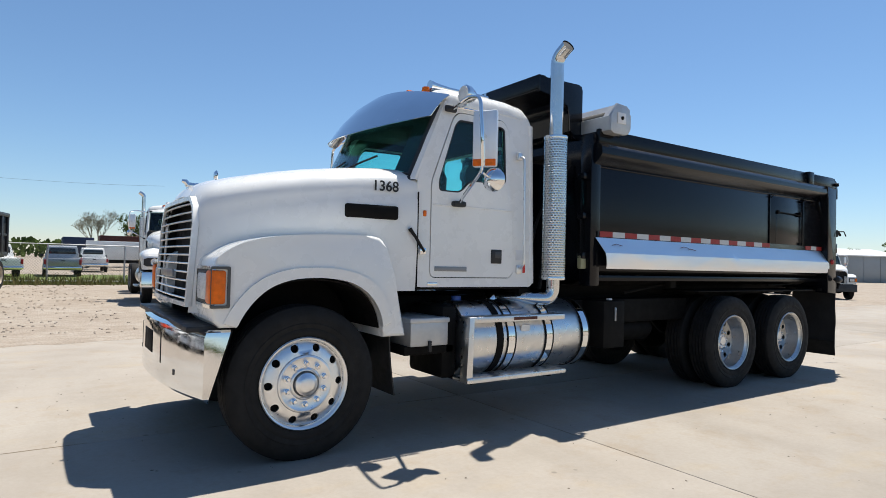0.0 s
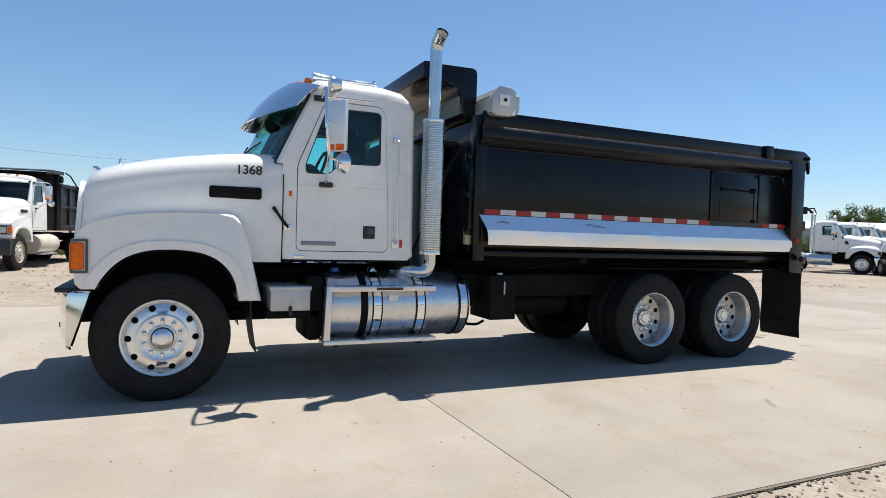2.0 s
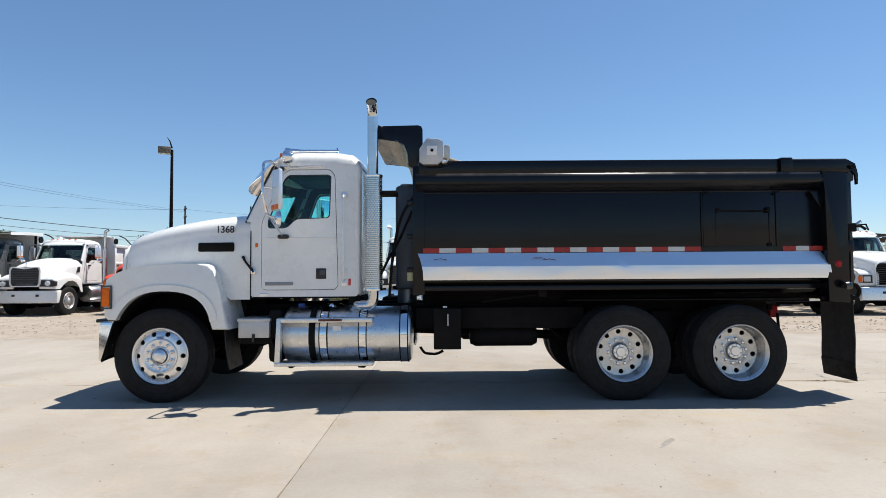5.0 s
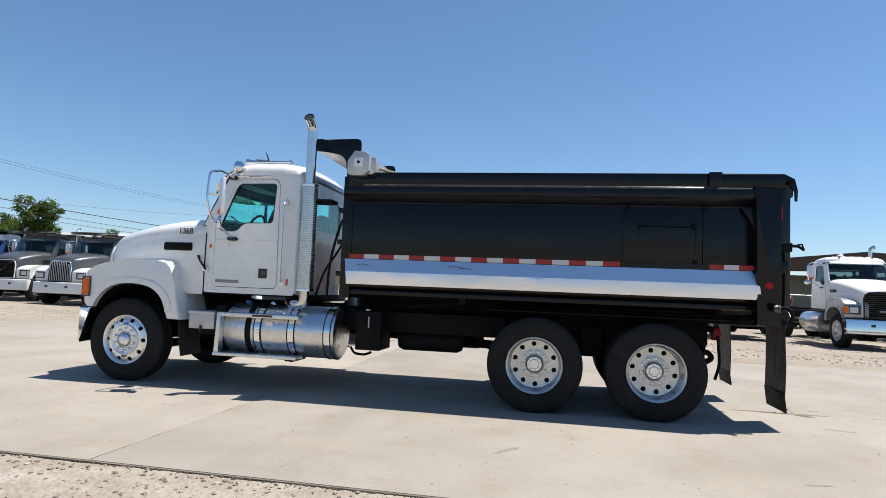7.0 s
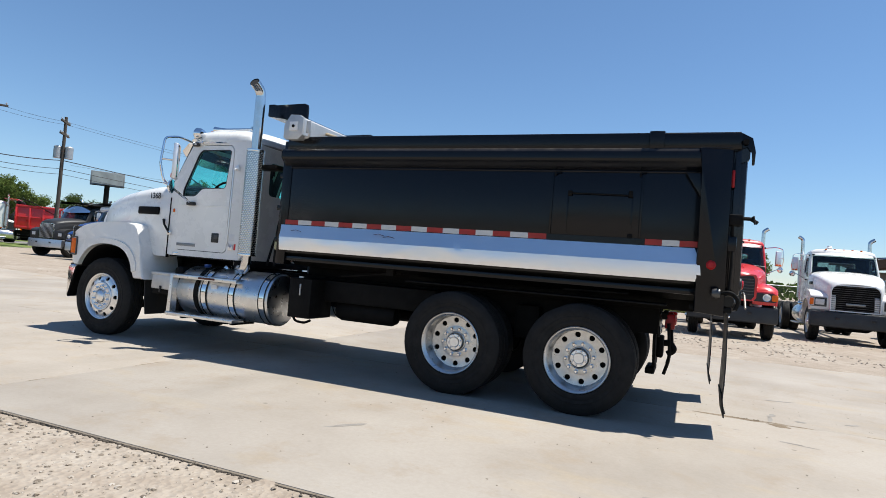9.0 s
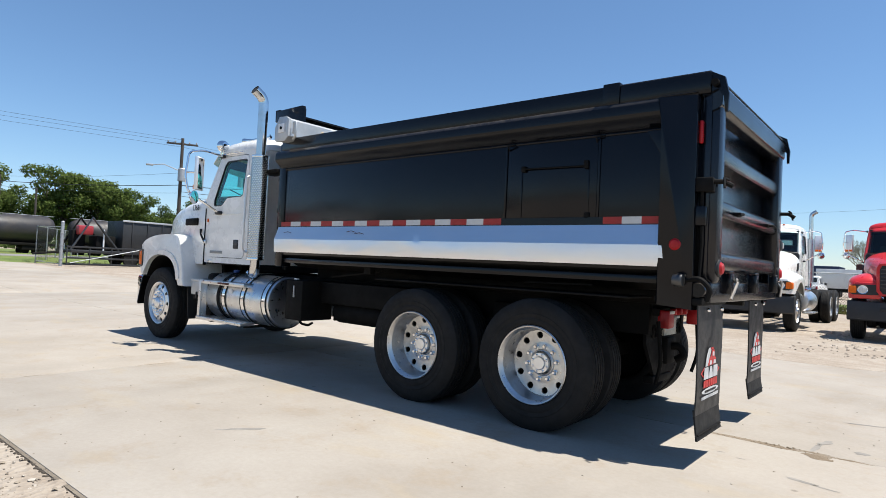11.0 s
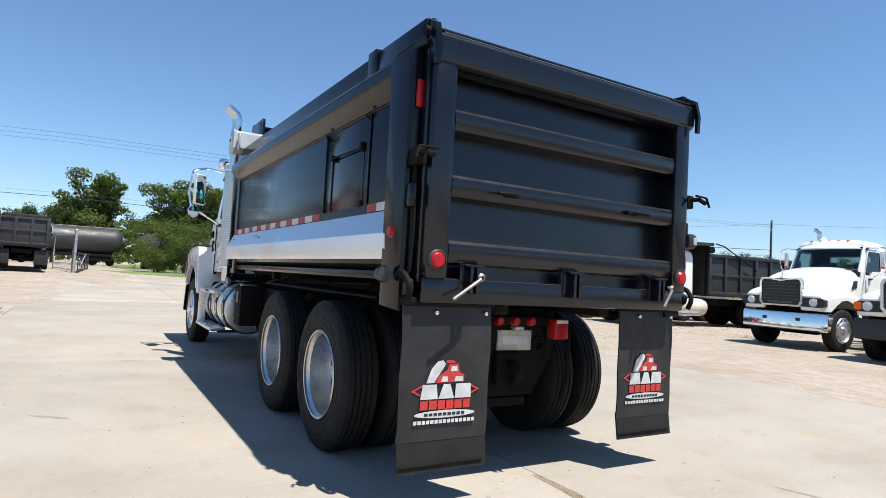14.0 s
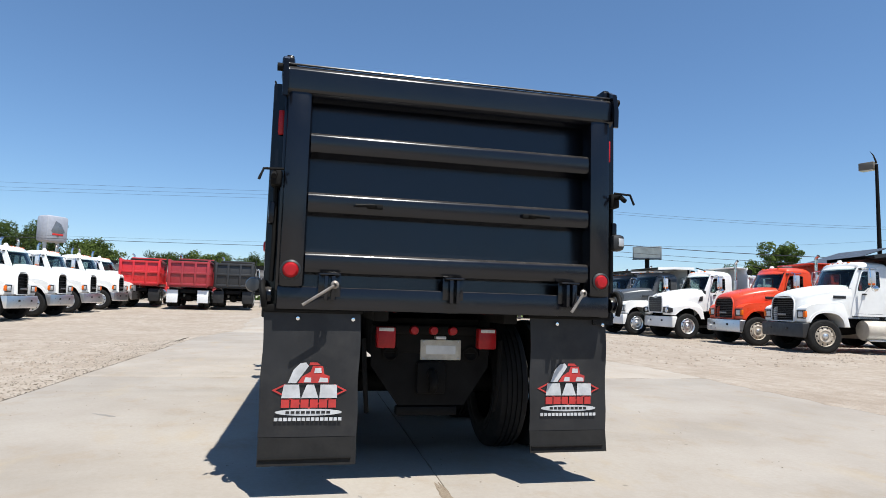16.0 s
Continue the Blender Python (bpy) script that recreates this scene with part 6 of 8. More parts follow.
pavement()
pebbles()
flat_patch("verge", [(-200, 26.2), (60, 26.2), (60, 32), (-200, 60)], -0.01, GRASS, "rough green grass strip behind the lot fence", "grass")
flat_patch("verge", [(-48, -60), (-48, 60), (-36, 60), (-34, 12), (-33, 4), (-36, -2), (-40, -60)], -0.012, GRASS, "mown grass verge beside the street", "grass")
flat_patch("road", [(-60, -200), (-60, 200), (-48.2, 200), (-48.2, -200)], -0.02, ASPHALT, "pale grey street beyond the lot", "road")
flat_patch("verge", [(-140, -200), (-140, 200), (-60.2, 200), (-60.2, -200)], -0.012, GRASS, "wild grass beside the railway", "grass")


# ---- the parked trucks, the lot's edges, trees and distance ----
def round_nose(truck, paint, surround, fenders=None, signal=True):
    """The swelling hood, rounded fenders, low lamps and high grille of the newer trucks."""
    rows = []
    for t in (0.0, 0.025, 0.08, 0.18, 0.32, 0.5, 0.7, 0.86, 1.0):
        x = -0.84 + 1.825 * t
        w = 0.56 + 0.425 * (1 - (1 - t) ** 1.8)
        z = 1.90 + 0.33 * (1 - (1 - t) ** 1.5) - (0.07 if t == 0 else 0.015 if t < 0.05 else 0.0)
        lowz = 1.03 if x < -0.6 else (1.2 if x > 0.6 else 1.42)
        half = [(0, 0), (0.25, -0.004), (0.48, -0.02), (0.66, -0.052), (0.80, -0.10), (0.90, -0.165), (0.96, -0.24), (0.992, -0.33), (1.0, -0.45), (1.0, -0.52)]
        pts = [(x, -f * w, z + d) for f, d in half] + [(x, -w, (z - 0.52 + lowz) / 2), (x, -0.99 * w, lowz)]
        rows.append([(a, -b, c) for a, b, c in reversed(pts[1:])] + pts)
    hood = part("hood", thicken(loft(rows), 0.03), paint, truck, sharp=50)
    crown = ((-0.82, 1.30, 1.00), (-0.79, 1.42, 1.07), (-0.72, 1.50, 1.12), (-0.6, 1.56, 1.155), (-0.42, 1.605, 1.18), (-0.2, 1.63, 1.185), (0.05, 1.635, 1.185), (0.3, 1.62, 1.185), (0.5, 1.585, 1.18), (0.62, 1.53, 1.17), (0.72, 1.40, 1.15), (0.78, 1.1, 1.14))
    for s in (-1, 1):
        rows = []
        for x, z, y in crown:
            under = 1.0 if x < -0.56 else 0.86 if x > 0.58 else 0.80 + 0.52 * math.sqrt(max(0.0, 1 - (x / 0.585) ** 2))
            top = max(z, under + 0.1)
            section = [(0.45, top - 0.12), (0.60, top - 0.03), (0.74, top), (0.88, top - 0.012), (1.0, top - 0.05), (1.0 + (y - 1.0) * 0.6, top - 0.10), (y, top - 0.17), (y + 0.006, max(top - 0.25, under + 0.02)), (y + 0.006, under)]
            rows.append([(x, s * b, c) for b, c in section])
        f = part("fender", thicken(loft(rows), 0.02), fenders or paint, hood, sharp=50)
        part("fender_front", bx(-0.83, -0.70, s * 0.5, s * 1.04, 1.0, 1.40, 0.05), fenders or paint, f)
        panel_ = part("lamp_panel", prism([(s * 0.55, 1.10), (s * 1.05, 1.09), (s * 1.13, 1.13), (s * 1.13, 1.29), (s * 1.04, 1.33), (s * 0.56, 1.34)], -0.85, -0.66, 0.02, None, "yz"), PLASTIC, hood)
        part("headlight", lathe([(0.0, -0.035), (0.05, -0.03), (0.085, -0.012), (0.095, 0.0)], 18, None, (-0.853, s * 0.86, 1.215), "x"), CLEAR_LENS, panel_, "round clear headlight")
        part("headlight_ring", lathe([(0.09, -0.01), (0.105, -0.014), (0.112, 0.0)], 18, None, (-0.851, s * 0.86, 1.215), "x"), CHROME, panel_)
        if signal:
            part("turn_signal", bx(-0.868, -0.68, s * 0.98, s * 1.145, 1.125, 1.305, 0.03), AMBER, hood, "orange corner turn signal")
    edge = [(-0.47, 1.13), (0.47, 1.13), (0.535, 1.22), (0.545, 1.70), (0.50, 1.79), (0.40, 1.80), (0.2, 1.775), (0.0, 1.745), (-0.2, 1.775), (-0.40, 1.80), (-0.50, 1.79), (-0.545, 1.70), (-0.535, 1.22)]
    g = part("grille", prism(edge, -0.87, -0.82, 0.01, None, "yz"), PLASTIC, hood, "black grille in a rounded frame")
    part("grille_surround", panel([(y * 1.11, 1.46 + (z - 1.46) * 1.13) for y, z in edge], [edge], lambda u, v: (-0.90 + 0.02 * abs(u), u, v), (0.06, 0, 0)), surround, g)
    for k in range(6):
        z = 1.28 + k * 0.085
        part("grille_bar", bx(-0.888, -0.868, -0.52, 0.52, z - 0.012, z + 0.012, 0.006), surface_dark_steel, g)
    part("badge", bx(-0.89, -0.87, -0.34, 0.34, 1.16, 1.225, 0.008), surface_dark_steel, g, "plain dull badge bar")
    part("hood_ornament", tube([(-0.80, 0, 1.87), (-0.83, 0, 1.94), (-0.79, 0, 1.98)], [0.02, 0.022, 0.008], 8), CHROME, hood)
    for s in (-1, 1):
        part("hood_vent", prism([(0.62, 1.62), (0.82, 1.66), (0.84, 1.86), (0.70, 1.84)], s * 0.955, s * 0.995, 0.01), PLASTIC, hood)
    return hood


def plain_dump(truck, paint, x0=2.95, x1=7.6, top=2.75, flaps=None):
    """A ribbed dump box with its tailgate."""
    body = new("dump_body")
    body.parent = truck
    for s in (-1, 1):
        part("side_wall", bx(x0, x1, s * 1.07, s * 1.11, 1.25, top, 0.01), paint, body)
        part("top_rail", bx(x0 - 0.05, x1 + 0.05, s * 1.05, s * 1.2, top - 0.04, top + 0.10, 0.02), paint, body)
        part("bottom_rail", bx(x0, x1, s * 1.08, s * 1.18, 1.25, 1.40, 0.015), paint, body)
        n = 7
        for k in range(n):
            x = x0 + (x1 - x0) * k / (n - 1)
            part("side_rib", bx(x - 0.06, x + 0.06, s * 1.10, s * 1.19, 1.30, top - 0.02, 0.02), paint, body)
        part("tarp_arm", tube([(x0 + 0.2, s * 1.22, top + 0.50), (x0 + 0.6, s * 1.23, top + 0.42), (x0 + 2.3, s * 1.23, top - 0.45)], 0.025, 6), CHASSIS, body)
        part("middle_rail", bx(x0, x1, s * 1.10, s * 1.16, 1.98, 2.08, 0.02), paint, body)
    part("front_wall", bx(x0 - 0.03, x0 + 0.03, -1.1, 1.1, 1.25, top + 0.45, 0.01), paint, body)
    part("canopy", bx(x0 - 0.75, x0, -1.0, 1.0, top + 0.40, top + 0.45, 0.015), paint, body)
    part("floor", bx(x0, x1, -1.08, 1.08, 1.2, 1.27, 0.01), paint, body)
    gate = part("tailgate", bx(x1 - 0.02, x1 + 0.03, -1.12, 1.12, 1.28, top, 0.01), paint, body)
    for y in (-1.08, -0.37, 0.37, 1.08):
        part("gate_rib", bx(x1 + 0.02, x1 + 0.11, y - 0.07, y + 0.07, 1.28, top, 0.02), paint, gate)
    for z in (1.36, 2.05, top - 0.05):
        part("gate_rib", bx(x1 + 0.02, x1 + 0.105, -1.1, 1.1, z - 0.07, z + 0.07, 0.02), paint, gate)
    if flaps:
        for s in (-1, 1):
            part("mud_flap", bx(x1 - 0.12, x1 - 0.10, s * 0.55, s * 1.18, 0.25, 1.02, 0.004), flaps, body)
    part("tarp_roll", cyl((x0 + 0.1, -1.15, top + 0.25), (x0 + 0.1, 1.15, top + 0.25), 0.13, 14), CHASSIS, body)
    return body


BUILT = {}


def far_truck(key, m, label, paint="white", grille="horizontal", front=0.69, top=1.92, nose=-0.70, bumper=None, dump=None, visor=None, stack=1, group="", tank=None, flaps=None, rims=None, square=False, surround=None, fenders=None, rear_top=2.25, rounded=False, guard=None, roof=None, signal=True, guard_from=1.1):
    """A parked truck; alike ones share the meshes of the first."""
    if key in BUILT:
        t = copy_thing(BUILT[key], m)
        t["label"] = label
        return t
    t = thing("parked_truck", label, "truck", None, group)
    p = PAINT[paint]
    if rounded:
        hood = round_nose(t, p, surround or p, fenders, signal)
    else:
        hood = hood_part(t, p, front, top, rear_top, nose, 1.0, square)
        fender_parts(t, hood, fenders or p, False)
        headlight_parts(t, hood, False, signal)
        grille_parts(t, hood, grille, front - 0.06, 1.0, top - 0.16, nose, DULL_ALU if grille == "vertical" else PLASTIC if grille in ("dark", "slanted") else surface_dark_steel, CHROME if grille == "vertical" else surround or p)
        for s in (-1, 1):
            part("hood_vent", bx(0.40, 0.80, s * 0.94, s * 1.0, 1.76, 1.86, 0.015), PLASTIC, hood)
    bumper_part(t, bumper or POLISHED, False, 0.1)
    for s in (-1, 1):
        part("tow_slot", bx(-0.86, -0.78, s * 0.40, s * 0.52, 0.72, 0.80, 0.01), PLASTIC, t)
    cab = cab_parts(t, p, False, visor, DARK_GLASS)
    if roof:
        part("roof_cap", prism([(1.06, 2.86), (1.14, 3.0), (1.5, 3.065), (2.1, 3.055), (2.30, 2.97), (2.32, 2.72), (1.15, 2.72)], -0.965, 0.965, 0.03), roof, cab)
    part("roof_beacon", lathe([(0.0, 0.11), (0.06, 0.10), (0.075, 0.05), (0.10, 0.03), (0.10, 0.0)], 14, None, (1.55, 0.35, 3.02 if not roof else 3.035), "z"), DECAL_WHITE, t)
    if guard:
        part("cab_guard", loft([[(x, y, z + dz) for y, dz in ((-1.18, -0.06), (-1.18, 0.06), (1.18, 0.06), (1.18, -0.06))] for x, z in ((guard_from, 3.14), (2.0, 3.20), (3.1, 3.22))], None, True), guard, t, "flat pale cab guard")
        for s in (-1, 1):
            part("guard_post", bx(2.86, 2.94, s * 1.0 - 0.04, s * 1.0 + 0.04, 1.2, 3.2, 0.01), CHASSIS, t)
    for y in (-0.5, -0.25, 0.0, 0.25, 0.5):
        part("clearance_lamp", bx(1.22, 1.30, y - 0.03, y + 0.03, 2.965, 3.0, 0.01), AMBER, t)
    if stack:
        stack_parts(t, -1, 2.45, 1.0, 3.3, False)
        if stack > 1:
            stack_parts(t, 1, 2.45, 1.0, 3.3, False)
    tank_parts(t, False, tank)
    frame_parts(t, False, 7.4)
    if dump:
        plain_dump(t, PAINT[dump], flaps=flaps)
    else:
        part("fifth_wheel", lathe([(0.0, 0.1), (0.45, 0.1), (0.48, 0.05), (0.3, 0.0), (0.0, 0.0)], 20, None, (5.9, 0, 1.12), "z"), CHASSIS, t)
        for s in (-1, 1):
            part("mud_flap", bx(7.38, 7.40, s * 0.55, s * 1.15, 0.25, 1.0, 0.004), FLAP_RUBBER, t)
    for s in (-1, 1):
        wheel(PLAIN_WHEELS, t, 0.0, 1.13, s, False, rims, False)
        for x in (5.375, 6.70):
            wheel(PLAIN_WHEELS, t, x, 1.2, s, True, rims, False)
    BUILT[key] = t
    t.matrix_world = m
    return t


CREAM = surface("cream_tank", (0.55, 0.50, 0.42), 0.5, 0, 0, 0.15, 3, (0.3, 0.22, 0.15), 0.5)
RUSTY_RIM = surface("painted_rim", (0.48, 0.42, 0.34), 0.55, 0.1, 0, 0.25, 6, (0.25, 0.15, 0.09), 0.5)
ROW = "trucks parked in the long row"
far_truck("white_black_dump", pose(-5.3, 15.4, 0, 0, 0, 78.5), "white dump truck with a weathered black dump box and bumper", "aged_white", bumper=PAINT["dull_black"], dump="dull_black", group=ROW, tank=CREAM, rims=RUSTY_RIM, stack=0, guard=PAINT["dull_black"], guard_from=1.65)
orange = far_truck("orange_dump", pose(-8.68, 15.7, 0, 0, 0, 82), "bright orange dump truck with an orange dump box", "orange", dump="orange", group=ROW, rims=RUSTY_RIM)
screen = part("tarp_screen", thicken(loft([[(3.1, y, 3.2) for y in (-1.3, 0, 1.3)], [(5.2, y, 3.88) for y in (-1.3, 0, 1.3)]]), 0.03), surface("tarp_screen_metal", (0.09, 0.10, 0.115), 0.45, 0.3, 0, 0.2, 2), orange, "grey sloping sheet raised over the dump box")
for s in (-1, 1):
    part("screen_post", cyl((3.4, s * 1.12, 2.8), (3.4, s * 1.12, 3.29), 0.03, 8), CHASSIS, screen)
    part("screen_post", cyl((5.0, s * 1.12, 2.8), (5.0, s * 1.12, 3.81), 0.03, 8), CHASSIS, screen)
far_truck("white_dark_grille", pose(-12.3, 15.1, 0, 0, 0, 88), "white truck with a rounded black grille and white slotted bumper", "aged_white", rounded=True, bumper=PAINT["aged_white"], dump="aged_white", group=ROW, signal=False)
far_truck("grey_flat_nose", pose(-14.7, 14.0, 0, 0, 0, 92), "dark grey truck with a tall upright chrome grille", "grey", "vertical", front=0.55, top=1.98, square=True, bumper=PAINT["aged_white"], dump="aged_white", stack=0, group=ROW, fenders=PAINT["aged_white"], guard=PAINT["aged_white"], signal=False)
far_truck("grey_white_fenders", pose(-18.1, 14.5, 0, 0, 0, 97), "grey truck with a slanted chrome bar across its black grille", "grey", "slanted", front=0.58, square=True, fenders=PAINT["aged_white"], surround=PAINT["aged_white"], bumper=PAINT["aged_white"], dump="aged_white", group=ROW, guard=PAINT["aged_white"], signal=False)
far_truck("blue", pose(-21.75, 15.15, 0, 0, 0, 98), "blue truck with a white cab roof and chrome grille", "blue", rounded=True, surround=CHROME, group=ROW, dump="dull_black", roof=PAINT["white"], guard=PAINT["dull_black"], signal=False)
far_truck("dark_flat_nose", pose(-25.55, 15.65, 0, 0, 0, 98), "black truck with an upright chrome grille and bumper", "dull_black", "vertical", front=0.55, top=1.98, square=True, dump="dull_black", stack=2, group=ROW, visor=CHROME, guard=PAINT["dull_black"], signal=False)
far_truck("red_dump_white_cab", pose(-43.0, 20.4, 0, 0, 0, 51) @ Matrix.Scale(1.12, 4), "white truck with a red dump box", "aged_white", dump="red", group=ROW)
far_truck("white_round", pose(2.0, 14.1, 0, 0, 0, 86), "white truck with a chrome-framed black grille and chrome bumper", "white", rounded=True, surround=CHROME, bumper=CHROME, group=ROW, stack=2, signal=False)
far_truck("white_black_bumper", pose(5.35, 13.0, 0, 0, 0, 89), "white tractor truck with a black bumper and twin pipes", "white", rounded=True, bumper=PAINT["dull_black"], group=ROW, stack=2)
far_truck("red_tractor", pose(8.85, 12.6, 0, 0, 0, 90), "red tractor truck with a black bumper", "red", rounded=True, bumper=PAINT["dull_black"], group=ROW, stack=1)
far_truck("white_tractor", pose(12.35, 15.0, 0, 0, 0, 90), "white tractor truck with a chrome grille and twin pipes", "white", "horizontal", group=ROW, stack=2, bumper=PAINT["dull_black"])
# silver on the fenders paints in the shade that lies on them
far_truck("white_chrome_bumper", pose(15.6, 12.9, 0, 0, 0, 90), "white tractor truck with grey fenders, black grille and chrome bumper", "aged_white", "horizontal", front=0.70, group=ROW, stack=1, bumper=CHROME, surround=PLASTIC, fenders=PAINT["silver"])
far_truck("white_steel_bumper", pose(18.7, 12.9, 0, 0, 0, 90), "white tractor truck with a steel bumper and square lamps", "white", "horizontal", group=ROW, stack=1)
far_truck("white_steel_bumper", pose(21.9, 12.65, 0, 0, 0, 92), "white tractor truck with a steel bumper at the row's end")
far_truck("white_black_bumper", pose(-49.0, 26.6, 0, 0, 0, 200) @ Matrix.Scale(1.08, 4), "white tractor truck parked behind the red dump box")
far_truck("white_round", pose(36.0, 14.5, 0, 0, 0, 120), "white truck with a wide chrome grille, far along the lot")
far_truck("white_tractor", pose(39.5, 15.5, 0, 0, 0, 120), "white tractor truck, far along the lot")
far_truck("white_black_bumper", pose(43.0, 16.5, 0, 0, 0, 120), "white tractor truck with a black bumper, far along the lot")
for x, y in ((-14.3, -12.6), (-17.8, -12.5), (-21.65, -12.5), (-25.7, -12.35), (-29.35, -12.45)):
    far_truck("white_row", pose(x, y, 0, 0, 0, -92), "white day-cab truck, one of a tight row beside the drive", "white", "dark", front=0.46, top=1.98, square=True, group="white trucks beside the drive", stack=2)
far_truck("red_dump", pose(-36.3, -12.6, 0, 0, 0, 8), "red truck with a bright red dump box, seen from behind", "red", dump="red", group="dump trucks by the gate", flaps=FLAP_RUBBER)
far_truck("maroon_dump", pose(-34.5, -8.96, 0, 0, 0, 5), "maroon truck with a dark red dump box and white mud flaps", "maroon", dump="maroon", group="dump trucks by the gate", flaps=DECAL_WHITE)
far_truck("black_dump", pose(-35.4, -6.3, 0, 0, 0, 4), "black truck with a black dump box, seen from behind", "dull_black", dump="dull_black", group="dump trucks by the gate", flaps=FLAP_RUBBER)


def narrow(bm, z0, rate):
    """Draws a body in towards its roof."""
    for v in bm.verts:
        v.co.y *= 1 - rate * max(0.0, v.co.z - z0)
    return bm


def pickup(m, paint, label, van=False, name="pickup"):
    key = ("pickup", paint, van)
    if key in BUILT:
        t = copy_thing(BUILT[key], m)
        t["label"] = label
        return t
    t = thing(name, label, "car")
    p = PAINT[paint]
    low = [(-2.6, 0.45), (-2.65, 0.85), (-2.5, 1.0), (-1.45, 1.12), (2.6, 1.08), (2.65, 0.5), (2.3, 0.42), (-2.2, 0.42)]
    b = part("body", prism(low, -0.92, 0.92, 0.05), p, t)
    cabp = [(-1.45, 1.08), (-0.75, 1.78), (-0.5, 1.84), (0.75, 1.84), (0.95, 1.75), (1.1, 1.08)] if not van else [(-1.45, 1.08), (-0.75, 1.8), (-0.5, 1.86), (2.3, 1.86), (2.55, 1.1)]
    c = part("cab", narrow(prism(cabp, -0.86, 0.86, 0.06), 1.1, 0.22), p, t)
    part("windscreen", loft([[(-1.36, y, 1.14) for y in (-0.78, 0.78)], [(-0.80, y, 1.74) for y in (-0.7, 0.7)]]), DARK_SHEET, c)
    back = 1.06 if not van else 2.53
    part("rear_window", narrow(bx(back - 0.12, back - 0.02, -0.72, 0.72, 1.22, 1.68, 0.02), 1.1, 0.22), DARK_SHEET, c)
    for s in (-1, 1):
        part("side_window", narrow(bx(-0.85, 0.75, s * 0.82, s * 0.872, 1.2, 1.68, 0.02), 1.1, 0.22), DARK_SHEET, c)
        part("headlamp", bx(-2.66, -2.58, s * 0.6, s * 0.88, 0.78, 0.92, 0.02), CLEAR_LENS, b)
        part("tail_lamp", bx(2.6, 2.67, s * 0.78, s * 0.9, 0.75, 1.02, 0.02), RED_LENS, b)
        part("mirror", bx(-0.95, -0.85, s * 0.9, s * 1.08, 1.15, 1.32, 0.03), PLASTIC, b)
        for x in (-1.65, 1.6):
            w = part("wheel", lathe([(0.0, -0.11), (0.2, -0.11), (0.22, -0.12), (0.36, -0.11), (0.38, -0.08), (0.38, 0.08), (0.36, 0.11), (0.0, 0.11)], 24, None, (x, s * 0.82, 0.38), "y"), RUBBER, t)
            part("rim", lathe([(0.0, -0.125), (0.15, -0.122), (0.21, -0.118)], 16, None, (x, s * 0.82 + (0 if s < 0 else 0.24), 0.38), "y"), DULL_ALU, w)
    part("tailgate", bx(2.63, 2.675, -0.74, 0.74, 0.66, 1.06, 0.02), p, b)
    part("tailgate_handle", bx(2.672, 2.685, -0.11, 0.11, 0.93, 0.99, 0.004), PLASTIC, b)
    part("bumper", bx(-2.75, -2.6, -0.9, 0.9, 0.45, 0.66, 0.03), CHROME, t)
    part("rear_bumper", bx(2.6, 2.75, -0.9, 0.9, 0.48, 0.64, 0.03), CHROME, t)
    part("grille", bx(-2.68, -2.62, -0.55, 0.55, 0.7, 0.95, 0.02), PLASTIC, b)
    BUILT[key] = t
    t.matrix_world = m
    return t


DARK_SHEET = surface("dark_window", (0.01, 0.012, 0.013), 0.06, 0, 0.5)
pickup(pose(-0.55, 37.0, 0, 0, 0, -90), "silver", "silver pickup parked tail-on behind the fence")
pickup(pose(1.75, 49.0, 0, 0, 0, -90), "aged_white", "white pickup parked tail-on behind the fence")
pickup(pose(-3.9, 36.0, 0, 0, 0, -75), "aged_white", "white pickup parked behind the fence")
far_truck("white_tractor", pose(32.5, 9.2, 0, 0, 0, 44) @ Matrix.Scale(0.82, 4), "white medium truck with a black grille across the lot")


